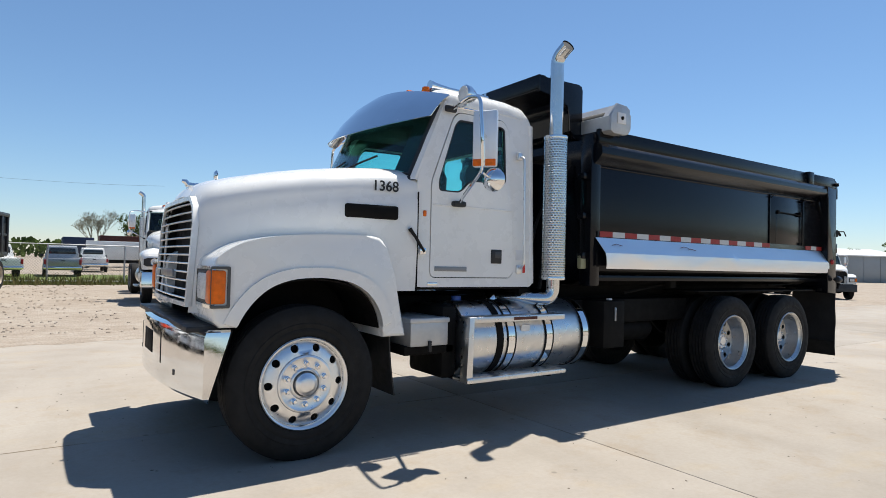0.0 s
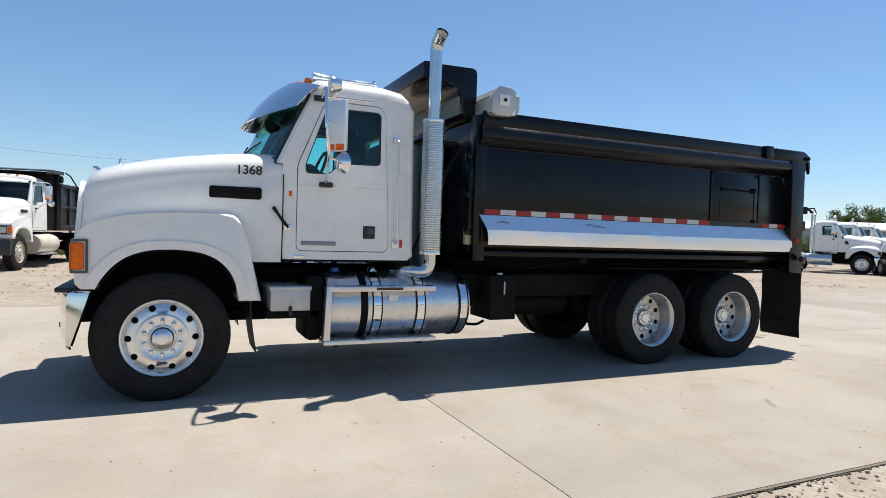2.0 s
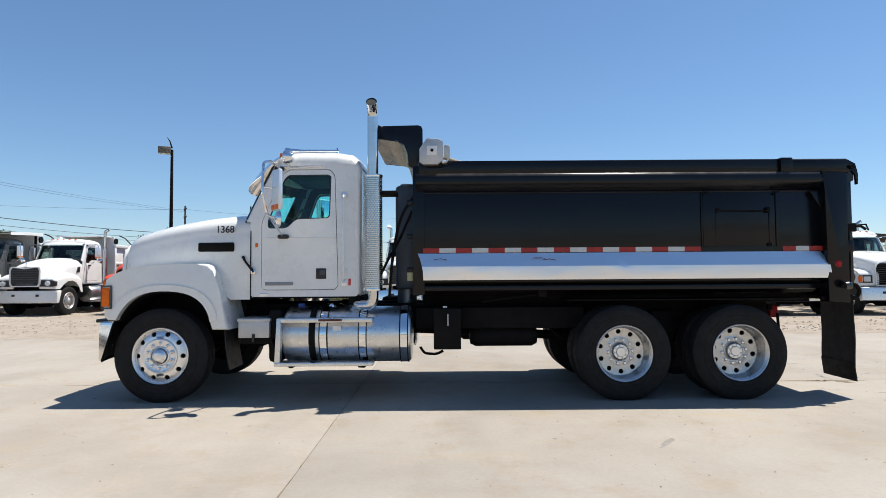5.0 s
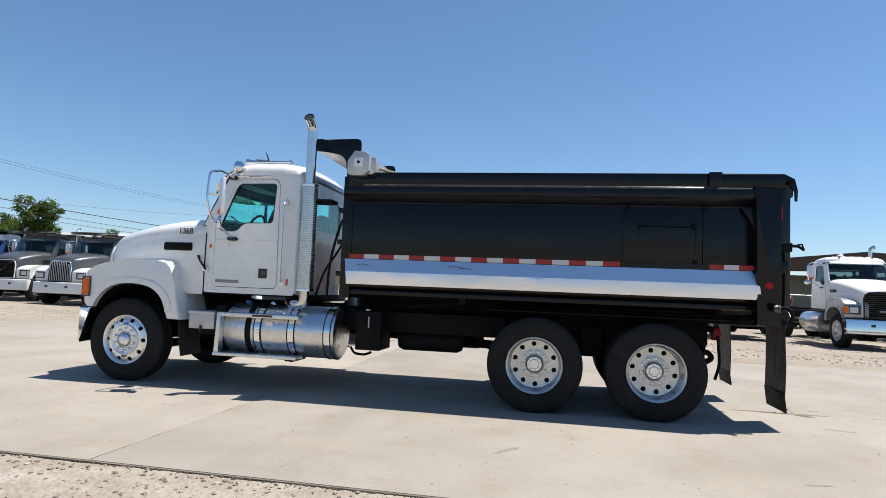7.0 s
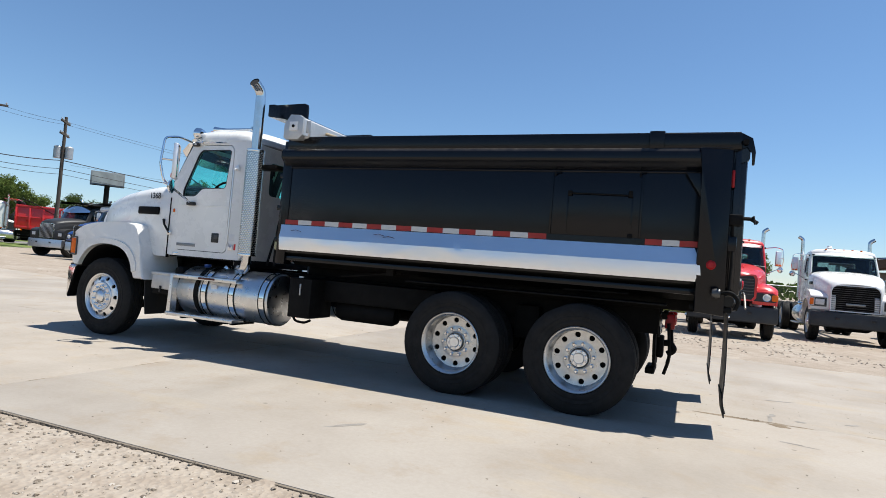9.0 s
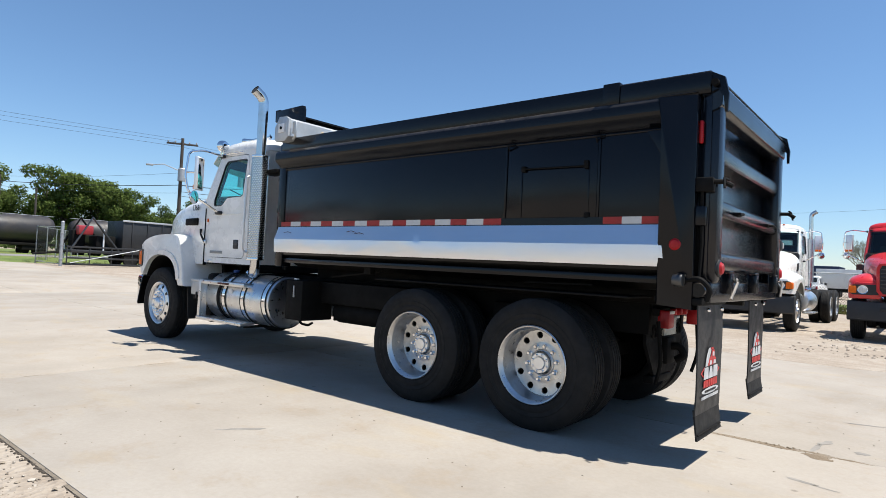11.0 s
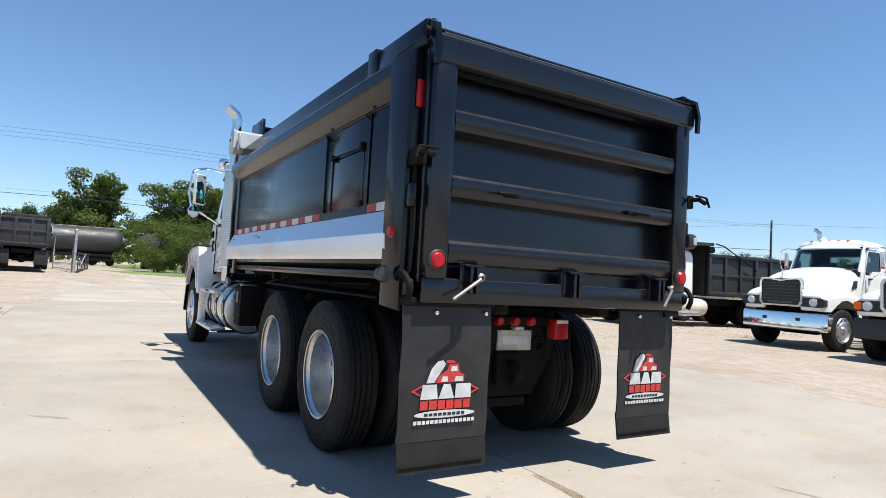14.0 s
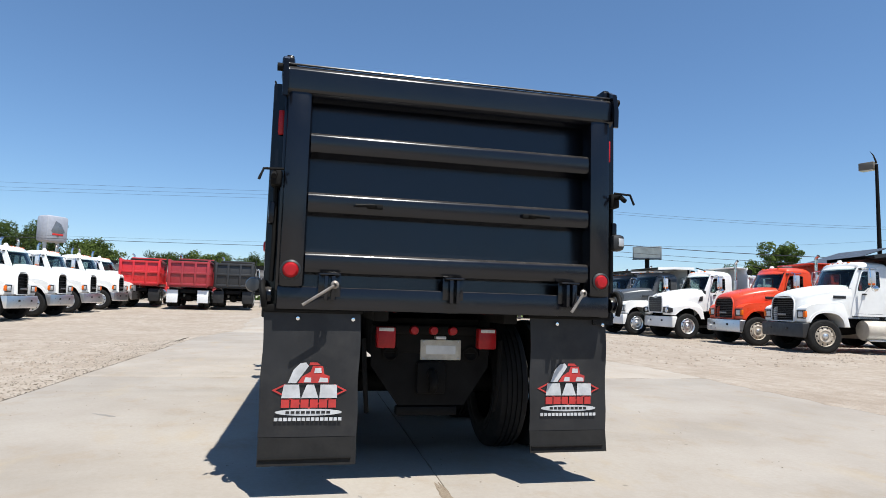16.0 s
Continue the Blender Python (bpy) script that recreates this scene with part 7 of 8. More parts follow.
def flatbed_pickup(m):
    t = thing("flatbed_pickup", "white crew-cab pickup with a black steel flatbed", "car", m)
    p = PAINT["white"]
    b = part("body", prism([(-2.95, 0.5), (-3.0, 0.95), (-2.85, 1.15), (-1.75, 1.24), (0.62, 1.24), (0.62, 0.5)], -0.97, 0.97, 0.05), p, t)
    c = part("cab", prism([(-1.8, 1.2), (-1.15, 1.88), (-0.9, 1.95), (0.45, 1.95), (0.6, 1.85), (0.62, 1.2)], -0.88, 0.88, 0.06), p, b)
    part("windscreen", loft([[(-1.74, y, 1.26) for y in (-0.8, 0.8)], [(-1.20, y, 1.84) for y in (-0.72, 0.72)]]), DARK_SHEET, c)
    for s in (-1, 1):
        for x0, x1 in ((-1.2, -0.45), (-0.38, 0.42)):
            part("side_window", bx(x0, x1, s * 0.86, s * 0.892, 1.32, 1.78, 0.03), DARK_SHEET, c)
        part("door_handle", bx(-0.62, -0.48, s * 0.965, s * 0.985, 1.08, 1.12, 0.006), PLASTIC, b)
        part("mirror", bx(-1.35, -1.25, s * 0.95, s * 1.2, 1.25, 1.55, 0.03), PLASTIC, b)
        part("headlamp", bx(-3.02, -2.9, s * 0.62, s * 0.92, 0.85, 1.05, 0.02), CLEAR_LENS, b)
        for x in (-2.05, 1.75):
            w = part("wheel", lathe([(0.0, -0.13), (0.22, -0.13), (0.24, -0.14), (0.38, -0.13), (0.41, -0.09), (0.41, 0.09), (0.38, 0.13), (0.0, 0.13)], 24, None, (x, s * 0.86, 0.41), "y"), RUBBER, t)
            part("rim", lathe([(0.0, -0.145), (0.17, -0.142), (0.23, -0.138)], 16, None, (x, s * 0.86 + (0 if s < 0 else 0.28), 0.41), "y"), DULL_ALU, w)
    deck = part("deck", bx(0.72, 3.25, -1.1, 1.1, 0.96, 1.08, 0.02), PAINT["dull_black"], t, "black steel flatbed deck")
    part("skirt", bx(0.75, 3.2, -1.06, 1.06, 0.72, 0.96, 0.02), PAINT["dull_black"], deck)
    part("head_rack", bx(0.68, 0.76, -1.0, 1.0, 1.08, 1.95, 0.02), PAINT["dull_black"], deck)
    part("side_rail", bx(0.75, 3.2, -1.09, -1.05, 1.08, 1.42, 0.01), PAINT["dull_black"], deck)
    part("side_rail", bx(0.75, 3.2, 1.05, 1.09, 1.08, 1.42, 0.01), PAINT["dull_black"], deck)
    part("frame_rail", bx(-2.6, 3.1, -0.4, 0.4, 0.5, 0.75, 0.02), CHASSIS, t)
    part("bumper", bx(-3.12, -2.95, -0.95, 0.95, 0.5, 0.78, 0.03), CHROME, t)


flatbed_pickup(pose(28.9, 16.1, 0, 0, 0, 178))


def box_trailer(m, length, height, mat, label, name="trailer"):
    t = thing(name, label, "trailer")
    part("box", bx(0, length, -1.25, 1.25, 0.9, height, 0.04), mat, t)
    for k in range(int(length / 0.6)):
        for s in (-1, 1):
            part("side_rib", bx(0.3 + k * 0.6, 0.34 + k * 0.6, s * 1.25, s * 1.27, 0.95, height - 0.05, 0.004), mat, t)
    for x in (length - 0.8, length - 1.9):
        for s in (-1, 1):
            part("wheel", lathe([(0.0, -0.13), (0.48, -0.12), (0.5, -0.08), (0.5, 0.08), (0.48, 0.12), (0.0, 0.13)], 20, None, (x, s * 1.0, 0.5), "y"), RUBBER, t)
    part("underframe", bx(0.2, length - 0.2, -0.5, 0.5, 0.6, 0.9, 0.02), CHASSIS, t)
    t.matrix_world = m
    return t


box_trailer(pose(1.8, 55.0, 0, 0, 0, -12), 7.0, 2.5, PAINT["aged_white"], "white enclosed cargo trailer behind the fence")
box_trailer(pose(3.4, 66.5, 0, 0, 0, 0), 6.0, 3.3, RUST, "rusty red scrap container behind the fence", "container")
box_trailer(pose(1.3, 60.0, 0, 0, 0, 90), 5.0, 2.9, PAINT["navy"], "dark blue covered trailer behind the fence")


def chain_fence(points, height, label):
    """A chain-link fence: posts, rails and a real mesh of crossing wires."""
    f = thing("chain_fence", label, "fence")
    for (x0, y0), (x1, y1) in zip(points, points[1:]):
        L = math.hypot(x1 - x0, y1 - y0)
        n = max(1, round(L / 3.0))
        for k in range(n + 1):
            x, y = x0 + (x1 - x0) * k / n, y0 + (y1 - y0) * k / n
            part("post", cyl((x, y, -0.03), (x, y, height), 0.035, 8), GALV, f)
        part("rail", cyl((x0, y0, height - 0.03), (x1, y1, height - 0.03), 0.022, 6), GALV, f)
        part("bottom_rail", cyl((x0, y0, 0.12), (x1, y1, 0.12), 0.02, 6), GALV, f)
        bm = bmesh.new()
        step = 0.12
        d = Vector(((x1 - x0) / L, (y1 - y0) / L, 0))
        nx = Vector((-d.y, d.x, 0)) * 0.003
        k = -height
        while k < L:
            for sg in (1, -1):
                a0, a1 = max(k, 0), min(k + height, L)
                if a1 > a0:
                    za, zb = (a0 - k, a1 - k) if sg > 0 else (height - (a0 - k), height - (a1 - k))
                    p, q = Vector((x0, y0, 0)) + d * a0, Vector((x0, y0, 0)) + d * a1
                    p.z, q.z = za, zb
                    up = Vector((0, 0, 0.005))
                    bm.faces.new([bm.verts.new(v) for v in (p - up + nx * sg, q - up + nx * sg, q + up + nx * sg, p + up + nx * sg)])
            k += step
        part("wire_mesh", bm, surface_dark_steel, f)
    return f


GALV = surface("galvanised_steel", (0.42, 0.43, 0.44), 0.5, 0.7, 0, 0.1, 4)
chain_fence([(-13.5, 26.5), (26, 26.5)], 1.8, "galvanised chain-link fence along the back of the lot")
chain_fence([(-29.8, 7.0), (-33.6, 6.9), (-46.0, 13.5)], 2.3, "galvanised chain-link fence beside the street gate")
chain_fence([(-30.2, -3.5), (-34.2, -4.6)], 2.2, "short chain-link fence panel at the gate")


def gate_post(m, h):
    t = thing("gate_post", "thick galvanised steel gate post", "post", m, "gate posts")
    part("post", tube([(0, 0, -0.05), (0, 0, h)], 0.09, 12), GALV, t)
    part("cap", lathe([(0.0, 0.07), (0.06, 0.05), (0.1, 0.0)], 12, None, (0, 0, h), "z"), GALV, t)
    for z in (0.4, 1.2, 1.9):
        part("clamp", lathe([(0.09, -0.03), (0.115, -0.02), (0.115, 0.02), (0.09, 0.03)], 12, None, (0, 0, z), "z"), GALV, t)


gate_post(pose(-29.6, 7.0, 0), 2.55)
gate_post(pose(-30.0, -3.4, 0), 2.5)


def slide_gate(m):
    g = thing("slide_gate", "black steel slide gate standing open at the drive", "gate", m)
    for z in (0.15, 0.5, 1.15):
        part("gate_rail", bx(0, 7.5, -0.04, 0.04, z - 0.05, z + 0.05, 0.01), PAINT["dull_black"], g)
    for k in range(7):
        part("gate_post", bx(k * 1.2, k * 1.2 + 0.06, -0.03, 0.03, 0.15, 1.15, 0.01), PAINT["dull_black"], g)
    part("brace", tube([(0.2, -0.05, 0.2), (4.0, -0.05, 1.1)], 0.03, 8), GALV, g)


slide_gate(pose(-29.9, -3.2, 0, 0, 0, 176))
slide_gate(pose(-29.4, 7.2, 0, 0, 0, 88))


def scrap_trailer(m):
    t = thing("equipment_trailer", "black flatbed trailer loaded with machine frames", "trailer", m)
    part("deck", bx(0, 6.4, -1.2, 1.2, 0.75, 0.95, 0.03), PAINT["dull_black"], t)
    box = part("side_box", bx(3.0, 6.3, -1.15, 1.15, 0.95, 2.95, 0.03), PAINT["dull_black"], t)
    part("box_rail", bx(2.95, 6.35, -1.22, -1.12, 2.88, 3.0, 0.02), DULL_ALU, box)
    for x in (3.6, 4.6, 5.6):
        part("box_rib", bx(x - 0.04, x + 0.04, -1.2, -1.14, 1.0, 2.9, 0.01), PAINT["dull_black"], box)
    for y in (-0.9, 0.9):
        part("a_frame", tube([(0.1, y, 0.95), (1.25, y, 3.0), (2.9, y, 0.95)], 0.08, 8), CHASSIS if y > 0 else surface_dark_steel, t)
    part("load", bx(0.5, 1.3, 0.1, 0.8, 0.95, 2.2, 0.1), CHASSIS, t)
    part("load", bx(0.7, 1.6, -0.3, 0.3, 1.9, 2.5, 0.1), PAINT["maroon"], t)
    part("load", bx(1.6, 2.8, -0.7, 0.5, 0.95, 1.9, 0.1), CHASSIS, t)
    part("mast", cyl((2.0, -0.8, 0.95), (2.0, -0.8, 2.3), 0.05, 8), DECAL_WHITE, t)
    for x in (3.6, 4.7):
        for s in (-1, 1):
            part("wheel", lathe([(0.0, -0.13), (0.45, -0.12), (0.47, -0.08), (0.47, 0.08), (0.45, 0.12), (0.0, 0.13)], 20, None, (x, s * 1.0, 0.46), "y"), RUBBER, t)
    part("drawbar", tube([(0, -0.3, 0.8), (-1.6, 0, 0.6), (0, 0.3, 0.8)], 0.06, 8), CHASSIS, t)


scrap_trailer(pose(-32.4, 8.0, 0, 0, 0, 92))


def tank_car(m, label="black railway tank car on the line beyond the street"):
    if "tank_car" in BUILT:
        return copy_thing(BUILT["tank_car"], m)
    t = thing("tank_car", label, "railway car", None, "railway tank cars")
    part("tank", lathe([(0.0, -8.0), (0.7, -7.95), (1.2, -7.7), (1.5, -7.2), (1.5, 7.2), (1.2, 7.7), (0.7, 7.95), (0.0, 8.0)], 28, None, (0, 0, 2.75), "x"), surface("tank_paint", (0.03, 0.028, 0.030), 0.5, 0, 0, 0.3, 0.6, (0.12, 0.09, 0.06), 0.4), t)
    part("manway", lathe([(0.0, 0.5), (0.5, 0.48), (0.55, 0.0)], 18, None, (0, 0, 4.2), "z"), CHASSIS, t)
    part("walkway", bx(-7.8, 7.8, -0.3, 0.3, 4.25, 4.3, 0.01), DULL_ALU, t)
    part("underframe", bx(-8, 8, -1.2, 1.2, 1.0, 1.3, 0.03), CHASSIS, t)
    for x in (-6, 6):
        part("bogie", bx(x - 1.2, x + 1.2, -1.1, 1.1, 0.5, 1.0, 0.05), CHASSIS, t)
        for d in (-0.85, 0.85):
            for s in (-1, 1):
                part("wheel", lathe([(0.0, -0.07), (0.42, -0.07), (0.46, 0.05), (0.0, 0.07)], 18, None, (x + d, s * 0.75, 0.46), "y"), CHASSIS, t)
    BUILT["tank_car"] = t
    t.matrix_world = m
    return t


for k in range(6):
    tank_car(pose(-68 + 0.6 * k, -42 + 17.3 * k, 0.0, 0, 0, 88))
bank = bx(-74, -63, -110, 110, -0.4, 0.05, 0.1)
tagged(part("railway_bank", bank, GRASS), "low grassy railway bank", "bank", "", "structure")


def lamp_post(m, h=9.6):
    t = thing("lamp_post", "tall dark lamp post with a square floodlight head", "lamp post", m)
    part("pole", tube([(0, 0, -0.03), (0, 0, h)], [0.13, 0.075], 10), CHASSIS, t)
    part("head", bx(-0.75, -0.05, -0.22, 0.22, h - 0.25, h + 0.15, 0.03), surface("lamp_head", (0.14, 0.12, 0.09), 0.5), t)
    part("lens_plate", bx(-0.72, -0.1, -0.19, 0.19, h - 0.268, h - 0.248, 0.004), CLEAR_LENS, t)
    part("bird_spike", tube([(0, 0, h + 0.1), (-0.12, 0, h + 0.5), (-0.28, 0, h + 0.75)], [0.05, 0.035, 0.01], 6), CHASSIS, t)
    part("base_plate", lathe([(0.0, 0.12), (0.2, 0.12), (0.24, 0.0)], 14, None, (0, 0, 0), "z"), GALV, t)


lamp_post(pose(-12.8, 27.2, 0, 0, 0, 20), 9.0)
lamp_post(pose(37.65, 27.25, 0, 0, 0, 190), 8.35)

WOOD = surface("pole_wood", (0.055, 0.045, 0.037), 0.85, 0, 0, 0.25, 1.5, None, 0, 30, 0.4)


def utility_pole(x, y, h, turn=0.0, transformers=0, arms=2, lamp=False):
    t = thing("utility_pole", "weathered wooden utility pole" + (" with transformers" if transformers else " carrying wires"), "pole", pose(x, y, 0, 0, 0, turn))
    part("pole", tube([(0, 0, -0.05), (0, 0, h)], [0.15, 0.10], 10), WOOD, t)
    for z in (h - 0.4, h - 1.3)[:arms]:
        part("cross_arm", bx(-0.06, 0.06, -1.0, 1.0, z - 0.06, z + 0.06, 0.01), WOOD, t)
        for yy in (-0.9, -0.45, 0.45, 0.9):
            part("insulator", lathe([(0.0, 0.16), (0.04, 0.14), (0.055, 0.08), (0.03, 0.04), (0.03, 0.0)], 8, None, (0, yy, z + 0.05), "z"), GALV, t)
    for k in range(transformers):
        part("transformer", lathe([(0.0, 0.9), (0.2, 0.88), (0.27, 0.8), (0.27, 0.0), (0.0, 0.0)], 16, None, (0.36 - 0.72 * k, 0.1, h - 3.0), "z"), GALV, t)
    if lamp:
        part("lamp_arm", tube([(0, 0, h - 2.3), (0, -1.1, h - 1.9), (0, -1.8, h - 2.0)], 0.035, 6), GALV, t)
        part("lamp_head", bx(-0.1, 0.1, -2.2, -1.75, h - 2.08, h - 1.96, 0.03), GALV, t)


surface_wire = surface("weathered_cable", (0.05, 0.05, 0.052), 0.5, 0.4)


def wire(a, b, sag, r=0.016):
    a, b = Vector(a), Vector(b)
    pts = [a.lerp(b, k / 16) - Vector((0, 0, sag * 4 * (k / 16) * (1 - k / 16))) for k in range(17)]
    tagged(part("overhead_wire", tube(pts, r * 0.6, 5), surface_wire), "thin black overhead wire between poles", "wire", "overhead wires")


utility_pole(-60.0, -60.0, 11.8, 80)
utility_pole(-48.5, 8.4, 6.6, 60, 0, 0)
utility_pole(-31.1, 14.5, 9.0, -30, 1, 1, True)
utility_pole(-34.5, 21.6, 9.65, 40, 2)
utility_pole(-67.5, 16.4, 7.4, 0, 0, 0)
utility_pole(-27.0, 62.0, 9.6, 30)
for z0, z1, r in ((6.6, 6.5, 0.014), (6.4, 6.1, 0.04)):
    wire((-60, -60, z0), (-48.5, 8.4, z1), 0.3, r)
for z0, z1 in ((11.6, 8.9), (11.0, 8.7), (10.7, 8.4)):
    wire((-60, -60, z0), (-31.1, 14.5, z1), 0.2, 0.014)
for z0, z1, r in ((6.5, 6.6, 0.014), (6.1, 5.75, 0.04), (5.7, 5.2, 0.014)):
    wire((-48.5, 8.4, z0), (-31.1, 14.5, z1), 0.2, r)
for z0, z1, r in ((8.7, 9.3, 0.016), (8.4, 9.1, 0.016), (5.75, 6.5, 0.05), (5.3, 5.9, 0.03), (5.0, 5.5, 0.025)):
    wire((-31.1, 14.5, z0), (-34.5, 21.6, z1), 0.1, r)
    wire((-34.5, 21.6, z1), (-27, 62, z1 - 0.2), 0.5, r)
wire((-27, 62, 9.2), (10, 70, 9.4), 0.8)
wire((-27, 62, 9.2), (-60, 40, 9.4), 0.8)


def billboard(m):
    t = thing("billboard", "grey roadside billboard with a faded panel", "sign", m)
    part("panel", bx(-0.2, 0.2, -2.2, 2.2, 9.4, 11.4, 0.05), surface("billboard_grey", (0.20, 0.22, 0.23), 0.6), t)
    part("print", bx(0.2, 0.215, -2.0, 2.0, 9.6, 11.2, 0.0), surface("billboard_print", (0.30, 0.33, 0.33), 0.6, 0, 0, 0.3, 0.6), t)
    part("post", cyl((0, 0, 0), (0, 0, 9.5), 0.35, 14), CHASSIS, t)
    part("catwalk", bx(0.1, 0.6, -2.2, 2.2, 9.3, 9.36, 0.01), CHASSIS, t)


billboard(pose(-46.4, 34.5, 0, 0, 0, -38) @ Matrix.Scale(0.68, 4))


def pylon_sign(m):
    t = thing("pylon_sign", "white rounded pylon sign with a red emblem", "sign", m)
    part("cabinet", bx(-0.85, 0.85, -1.2, 1.2, 5.8, 8.55, 0.3), surface("sign_cabinet", (0.42, 0.43, 0.47), 0.45, 0.2), t)
    part("emblem", prism([(-0.75, 6.9), (0.0, 6.3), (0.75, 6.9), (0.3, 7.7), (-0.3, 8.0)], 0.85, 0.87, 0.004, None, "yz"), DECAL_GREY, t)
    part("emblem", bx(0.85, 0.88, -0.6, 0.6, 6.5, 6.68, 0.004), DECAL_RED, t)
    for s in (-1, 1):
        part("post", cyl((0, s * 0.7, 0), (0, s * 0.7, 6.4), 0.18, 12), DULL_ALU, t)


pylon_sign(pose(-57.5, -27.8, 0, 0, 0, 58))


def lattice_tower(m, h=24):
    t = thing("radio_tower", "slim grey lattice tower with dish platform", "tower", m)
    for s, q in ((-1, -1), (1, -1), (1, 1), (-1, 1)):
        part("leg", tube([(s * 0.9, q * 0.9, 0), (s * 0.35, q * 0.35, h)], 0.06, 6), GALV, t)
    for k in range(12):
        z0, z1 = h * k / 12, h * (k + 1) / 12
        w0, w1 = 0.9 - 0.55 * k / 12, 0.9 - 0.55 * (k + 1) / 12
        for a, b in (((-w0, -w0, z0), (w1, -w1, z1)), ((w0, -w0, z0), (w1, w1, z1)), ((w0, w0, z0), (-w1, w1, z1)), ((-w0, w0, z0), (-w1, -w1, z1))):
            part("brace", tube([a, b], 0.03, 5), GALV, t)
    part("platform", bx(-1.6, 1.6, -1.6, 1.6, h * 0.63, h * 0.63 + 0.4, 0.05), GALV, t)
    part("platform", bx(-1.2, 1.2, -1.2, 1.2, h - 0.5, h, 0.05), GALV, t)


lattice_tower(pose(132.5, 62.8, 0), 19.8)


def open_shed(m):
    t = thing("open_shed", "long open shed with a brown low-pitched metal roof", "shed", m)
    roof = surface("brown_roof", (0.16, 0.075, 0.05), 0.6, 0.2, 0, 0.2, 0.5)
    part("roof", prism([(-11, 3.9), (0, 4.9), (11, 3.9), (11, 4.05), (0, 5.1), (-11, 4.05)], 0, 14, 0.01), roof, t)
    part("fascia", prism([(-11, 3.65), (11, 3.65), (11, 4.05), (0, 5.05), (-11, 4.05)], -0.1, 0.0, 0.0), surface("shed_fascia", (0.10, 0.05, 0.035), 0.7), t)
    for x in (-10.5, -5, 0, 5, 10.5):
        for y in (0.3, 7, 13.7):
            part("post", bx(x - 0.12, x + 0.12, y - 0.12, y + 0.12, -0.03, 4.0, 0.02), GALV, t)
    part("back_wall", bx(-11, 11, 13.8, 14.0, 0, 3.9, 0.02), DULL_ALU, t)


open_shed(pose(27.0, 38.0, 0, 0, 0, -18))


def warehouse(m, L=40, D=14, h=4.2):
    t = thing("warehouse", "pale metal warehouse with standing-seam walls", "building", m)
    wall = surface("warehouse_metal", (0.33, 0.345, 0.35), 0.5, 0.3, 0, 0.1, 0.3)
    part("wall", bx(0, L, 0, D, -0.05, h, 0.03), wall, t)
    part("roof", prism([(-0.3, h - 0.05), (D / 2, h + 1.1), (D + 0.3, h - 0.05), (D + 0.3, h + 0.1), (D / 2, h + 1.25), (-0.3, h + 0.1)], -0.3, L + 0.3, 0.0, None, "yz"), PAINT["aged_white"], t)
    for k in range(int(L / 2.5)):
        part("seam", bx(k * 2.5 + 0.6, k * 2.5 + 0.66, -0.04, 0.0, 0, h, 0.01), wall, t)
    for k in range(3):
        part("door", bx(4 + k * 12, 7.5 + k * 12, -0.05, 0.02, 0, 3.2, 0.01), DULL_ALU, t)


warehouse(pose(58, 48, 0, 0, 0, -28), 45, 14, 3.6)
warehouse(pose(-62, 64, 0, 0, 0, 40), 24, 10, 3.6)


# ---- trees ----
def leaf_material(name, a, b_):
    m, nt, b = material(name)
    geo = nt.nodes.new("ShaderNodeNewGeometry")
    col = ramp(nt, geo.outputs["Random Per Island"], [(0.0, a), (1.0, b_)])
    nt.nodes.remove(b)
    di, tl, mx = (nt.nodes.new("ShaderNode" + k) for k in ("BsdfDiffuse", "BsdfTranslucent", "MixShader"))
    nt.links.new(col, di.inputs[0])
    nt.links.new(col, tl.inputs[0])
    mx.inputs[0].default_value = 0.4
    nt.links.new(di.outputs[0], mx.inputs[1])
    nt.links.new(tl.outputs[0], mx.inputs[2])
    nt.links.new(mx.outputs[0], nt.nodes["Material Output"].inputs[0])
    return m


LEAF = leaf_material("leaf_green", (0.07, 0.10, 0.028), (0.125, 0.165, 0.045))
LEAF_DARK = leaf_material("leaf_dark_green", (0.045, 0.07, 0.022), (0.08, 0.11, 0.034))
WEED = leaf_material("dry_weed", (0.085, 0.095, 0.03), (0.17, 0.155, 0.07))
BARK = surface("bark", (0.09, 0.07, 0.05), 0.9, 0, 0, 0.3, 3, None, 0, 25, 0.6)


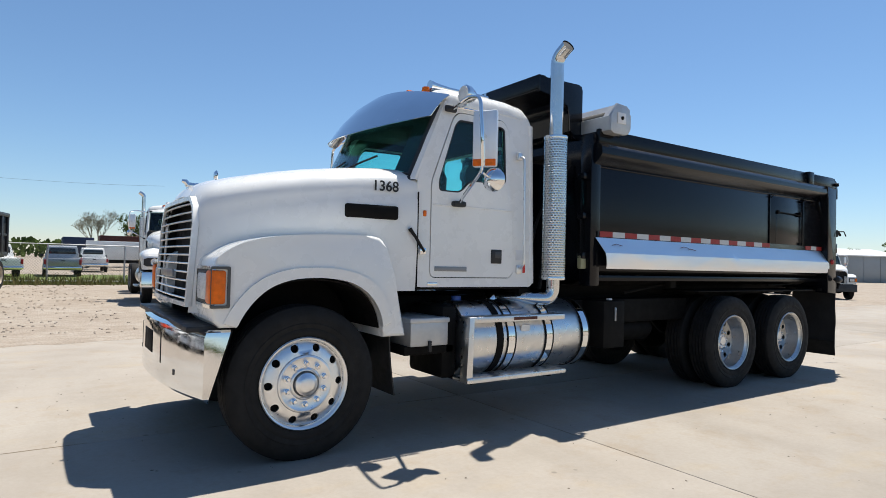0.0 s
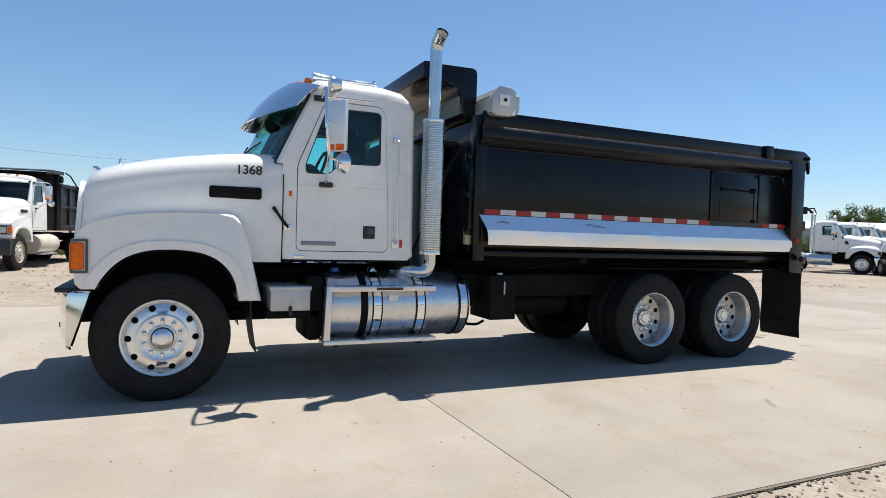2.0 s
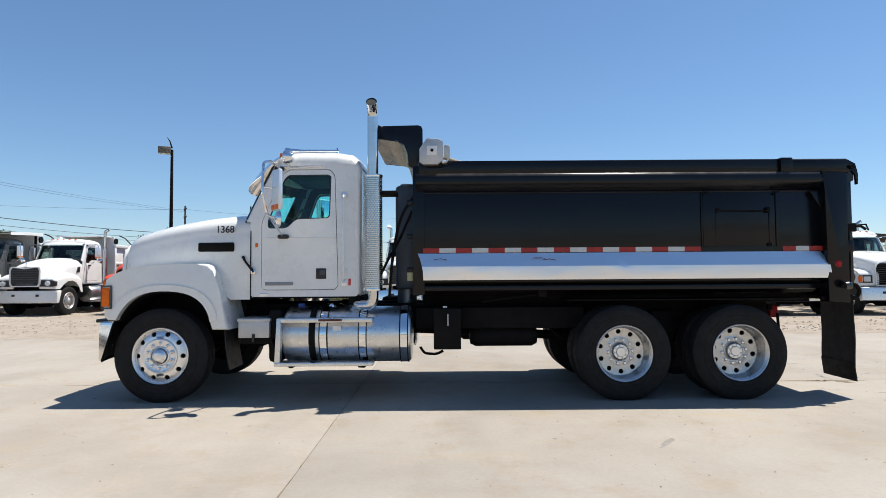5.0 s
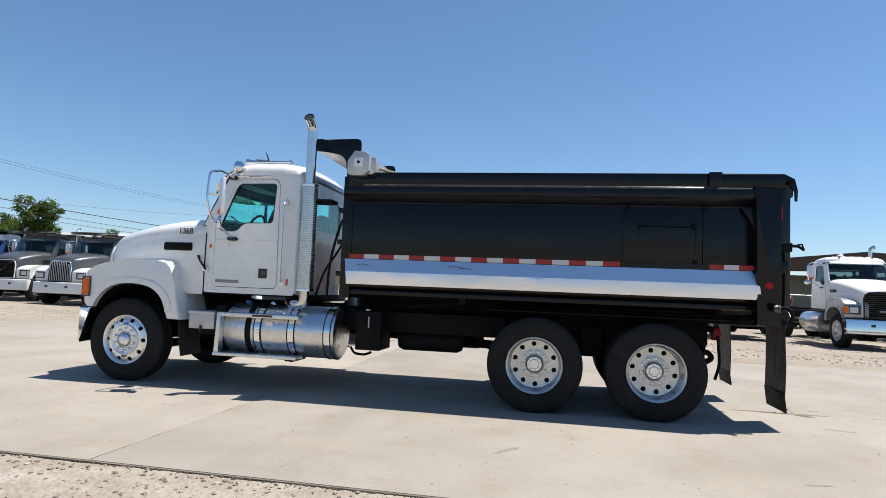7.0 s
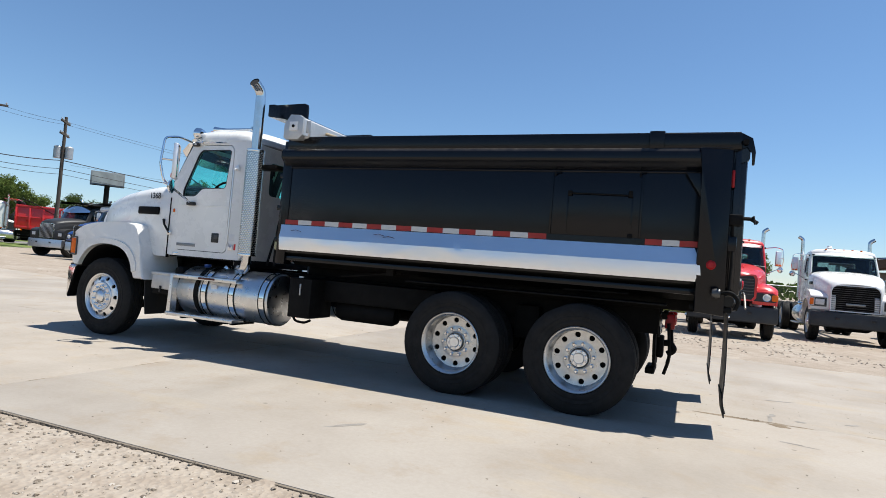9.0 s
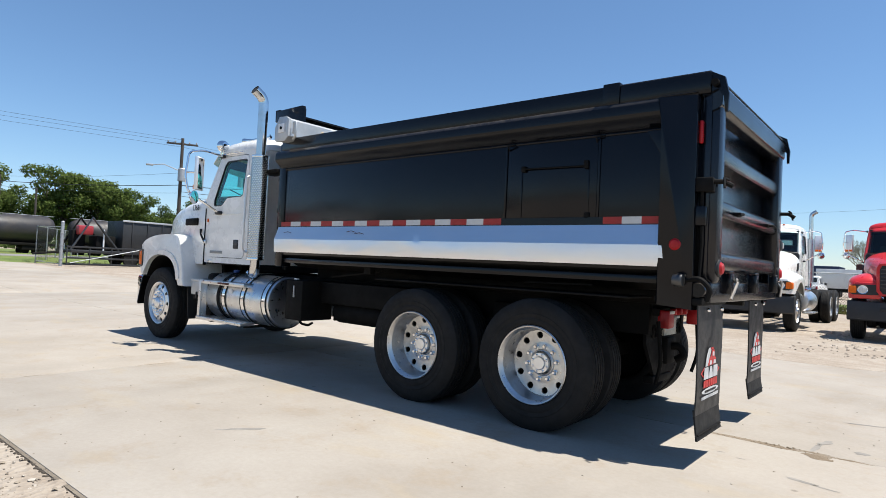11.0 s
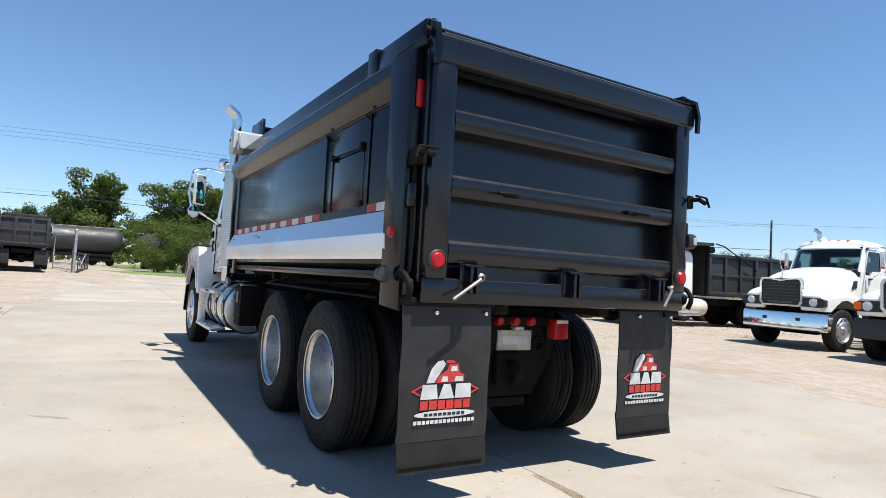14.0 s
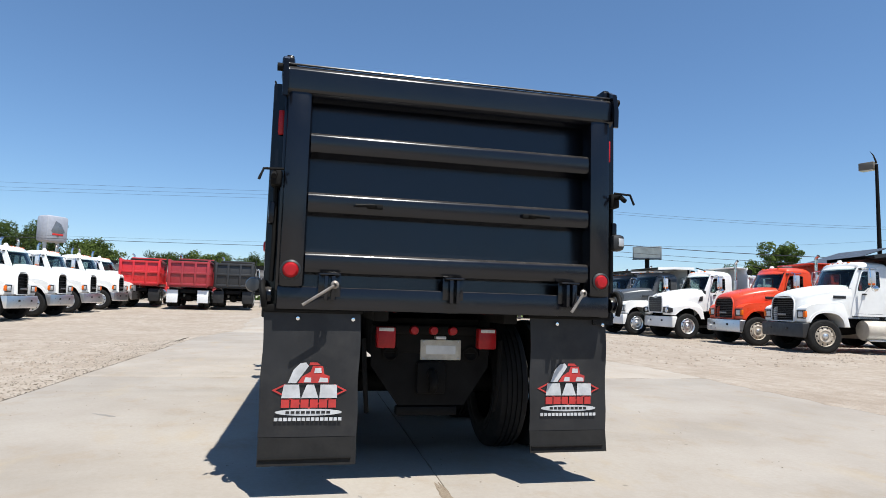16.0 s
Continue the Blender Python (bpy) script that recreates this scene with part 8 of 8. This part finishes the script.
def tree(m, seed, h, spread, mat, leaves=9500, low=0.45):
    key = ("tree", seed)
    if key in BUILT:
        return copy_thing(BUILT[key], m)
    rng = random.Random(seed)
    t = thing("tree", "broad leafy green tree at the edge of the lot", "tree", None, "trees round the lot")
    tips = []
    bm = tube([(0, 0, -0.1), (0.05, 0, h * 0.2), (0.1, 0.05, h * 0.45)], [h * 0.035, h * 0.026, h * 0.016], 8)
    for k in range(9):
        a = 2 * math.pi * k / 9 + rng.uniform(-0.3, 0.3)
        z0 = h * rng.uniform(0.22, 0.45)
        r = spread * rng.uniform(0.45, 0.95)
        z1 = h * rng.uniform(0.5, 0.95)
        mid = (0.45 * r * math.cos(a), 0.45 * r * math.sin(a), (z0 + z1) / 2 + h * 0.03)
        end = (r * math.cos(a), r * math.sin(a), z1)
        tube([(0.05, 0.02, z0), mid, end], [h * 0.011, h * 0.007, h * 0.003], 6, bm)
        tips += [Vector(end), Vector(mid), Vector(end).lerp(Vector(mid), 0.5)]
        for j in range(2):
            e2 = Vector(mid) + Vector((rng.uniform(-1, 1) * spread * 0.4, rng.uniform(-1, 1) * spread * 0.4, h * rng.uniform(0.08, 0.25)))
            tube([mid, e2], [h * 0.005, h * 0.002], 5, bm)
            tips.append(e2)
    part("trunk", bm, BARK, t)
    bm = bmesh.new()
    clumps = [(p, spread * rng.uniform(0.13, 0.27)) for p in tips]
    clumps += [(Vector((rng.gauss(0, spread * 0.33), rng.gauss(0, spread * 0.33), h * rng.uniform(low, 0.9))), spread * rng.uniform(0.13, 0.24)) for _ in range(8 if low > 0.2 else 40)]
    weights = [r * r for _, r in clumps]
    for c, r in rng.choices(clumps, weights, k=leaves):
        d = Vector((rng.gauss(0, 1), rng.gauss(0, 1), rng.gauss(0, 0.8))).normalized()
        p = c + Vector((d.x, d.y, d.z * 0.75)) * r * rng.uniform(0.55, 1.12)
        s = h * rng.uniform(0.008, 0.017)
        face = (d + Vector((rng.gauss(0, 0.45), rng.gauss(0, 0.45), 0.3 + rng.gauss(0, 0.45)))).normalized()
        q = face.to_track_quat("Z", "Y").to_matrix() @ Euler((0, 0, rng.uniform(0, 6.3))).to_matrix()
        bm.faces.new([bm.verts.new(p + q @ Vector(v) * s) for v in ((-1, -0.3, 0), (0.2, -0.8, 0.2), (1.1, 0.3, 0), (-0.2, 0.8, -0.1))])
    part("crown", bm, mat, t)
    BUILT[key] = t
    t.matrix_world = m
    return t


rng = random.Random(21)
KINDS = [(1, 9.0, 4.4, LEAF), (2, 11.0, 4.8, LEAF), (3, 7.5, 4.6, LEAF_DARK), (4, 6.0, 3.8, LEAF), (5, 5.0, 3.6, LEAF)]


def plant(x, y, k, size=1.0):
    seed, h, sp, mat = KINDS[k]
    tree(pose(x, y, -0.1, 0, 0, rng.uniform(0, 360)) @ Matrix.Scale(size, 4), seed, h, sp, mat, low=0.08 if k == 4 else 0.45)


# woods beyond the railway
for k in range(46):
    y = -72 + 3.3 * k + rng.uniform(-1.3, 1.3)
    plant(-83 + rng.uniform(-4, 5), y, rng.choice((0, 2, 2, 3, 3)), rng.uniform(0.85, 1.1))
# tall trees among the woods
for x, y, k, s in ((-81, -2.4, 1, 1.1), (-81, 7.5, 1, 0.98), (-80.5, 12.1, 1, 1.05), (-80, 15, 0, 1.1), (-78, 22.4, 1, 0.92), (-78, 27, 1, 0.88), (-76, 31, 0, 0.95), (-79, 4, 0, 0.85), (-70, -37, 2, 1.3), (-75, -29.5, 0, 1.02), (-76, -14, 0, 0.88), (-74, 37, 2, 1.1), (-70, 44, 0, 0.5)):
    plant(x, y, k, s)
# trees and bushes by the street
for x, y, k, s in ((-54, 20, 1, 0.62), (-50, 26, 0, 0.75), (-50, 34, 2, 0.5), (-49.5, 2.9, 4, 0.95), (-51, 5.3, 4, 1.1), (-47.5, 2.4, 4, 0.5), (-60, -38, 2, 1.1), (-56, 31, 0, 0.85), (-59, 29, 2, 0.8)):
    plant(x, y, k, s)
# far trees beyond the warehouse
for x, y, k, s in ((-125, 121, 1, 1.6), (-122, 116, 0, 1.3), (-131, 106, 2, 1.2), (-66, 58, 1, 0.4), (-107, 92, 0, 1.5), (-85, 61, 2, 1.1)):
    plant(x, y, k, s)
# behind the back fence
for x, y, k, s in ((-30, 62, 2, 0.8), (-20, 66, 0, 0.7), (9.0, 70.0, 2, 0.8), (11.5, 72, 0, 0.8), (-47, 60, 0, 0.85), (-9, 60, 3, 0.9), (12, 58, 3, 1.0)):
    plant(x, y, k, s)
# across the lot
for x, y, k, s in ((60, 62, 2, 0.9), (66, 58, 0, 0.8), (74, 50, 3, 1.0), (88, 46, 2, 1.0), (96, 36, 3, 1.0), (110, 30, 0, 1.0), (35.5, 25.5, 4, 0.47), (37.6, 24.4, 4, 0.5), (39.6, 23.2, 4, 0.46), (41.6, 22.0, 4, 0.48), (52, 20.5, 3, 0.45), (55, 19.5, 3, 0.45)):
    plant(x, y, k, s)


def bare_tree(m, seed=9, h=8.0):
    r = random.Random(seed)
    t = thing("bare_tree", "leafless pale branching tree", "tree", m)
    bm = bmesh.new()

    def grow_limb(p, d, length, w, depth):
        q = p + d * length
        tube([p, p.lerp(q, 0.5) + Vector((r.uniform(-1, 1), r.uniform(-1, 1), 0)) * length * 0.06, q], [w, w * 0.8, w * 0.6], 5, bm)
        if depth:
            for _ in range(4 if depth > 2 else 3):
                e = (d + Vector((r.uniform(-0.7, 0.7), r.uniform(-0.7, 0.7), r.uniform(-0.1, 0.45)))).normalized()
                grow_limb(q, e, length * r.uniform(0.6, 0.8), max(0.008, w * 0.55), depth - 1)
    grow_limb(Vector((0, 0, -0.1)), Vector((0, 0, 1)), h * 0.27, h * 0.02, 6)
    part("trunk", bm, surface("pale_bark", (0.28, 0.27, 0.2), 0.9), t)


bare_tree(pose(3.6, 74, 0) @ Matrix.Scale(0.9, 4))


def far_woods():
    """The hazy belt of trees on the horizon all round, as one mass of leaf clumps."""
    r = random.Random(3)
    bm = bmesh.new()
    for k in range(30000):
        a = r.uniform(0, 2 * math.pi)
        d = r.uniform(170, 230)
        h = 4.6 + 2.0 * noise.noise((math.cos(a) * 6, math.sin(a) * 6, 2)) + 1.5 * noise.noise((math.cos(a) * 25, math.sin(a) * 25, 5))
        p = Vector((d * math.cos(a), d * math.sin(a), r.uniform(0, 1) ** 0.7 * h))
        q = Euler((r.uniform(0, 6.3), r.uniform(0, 6.3), r.uniform(0, 6.3))).to_matrix()
        s = r.uniform(0.35, 0.9)
        bm.faces.new([bm.verts.new(p + q @ Vector(v) * s) for v in ((-1, -0.5, 0), (0, -0.7, 0.25), (1, -0.4, 0), (0.8, 0.5, 0.1), (0, 0.8, -0.2), (-0.9, 0.5, 0))])
    tagged(part("far_woods", bm, LEAF_DARK), "distant belt of dark green woods", "trees", "", "stuff")


far_woods()


def grass_tufts():
    r = random.Random(8)
    bm = bmesh.new()
    for k in range(15000):
        if k % 3:
            x, y, s = r.uniform(-30, 26), r.gauss(26.6, 0.5), 1.0
        else:
            x, y, s = r.uniform(-47, -34), r.uniform(4, 14), 0.35
        h = r.uniform(0.12, 0.62) * s
        a = r.uniform(0, 6.3)
        d = Vector((math.cos(a), math.sin(a), 0)) * 0.03
        l = Vector((r.uniform(-0.5, 0.5), r.uniform(-0.5, 0.5), 1)).normalized() * h
        p = Vector((x, y, -0.03))
        bm.faces.new([bm.verts.new(v) for v in (p - d, p + d, p + l)])
    tagged(part("weeds", bm, WEED), "ragged weeds along the fence foot", "grass", "", "stuff")


grass_tufts()


# ---- the lot climbs gently towards the street on the drive's side ----
def climb(x, y):
    return 0.0235 * max(0.0, min(26.0, -x - 10.44)) * max(0.5, min(1.0, (8.0 - y) / 10.0))


bpy.context.view_layer.update()
for ob in [o for o in scene.objects if o.parent is None and o.type in ("MESH", "EMPTY")]:
    if ob.type == "MESH" or ob.name.split(".")[0] in ("pavement", "chain_fence"):
        for o in [ob] + list(ob.children):
            if o.type == "MESH":
                for v in o.data.vertices:
                    v.co.z += climb(v.co.x, v.co.y)
    else:
        ob.location.z += climb(ob.location.x, ob.location.y)
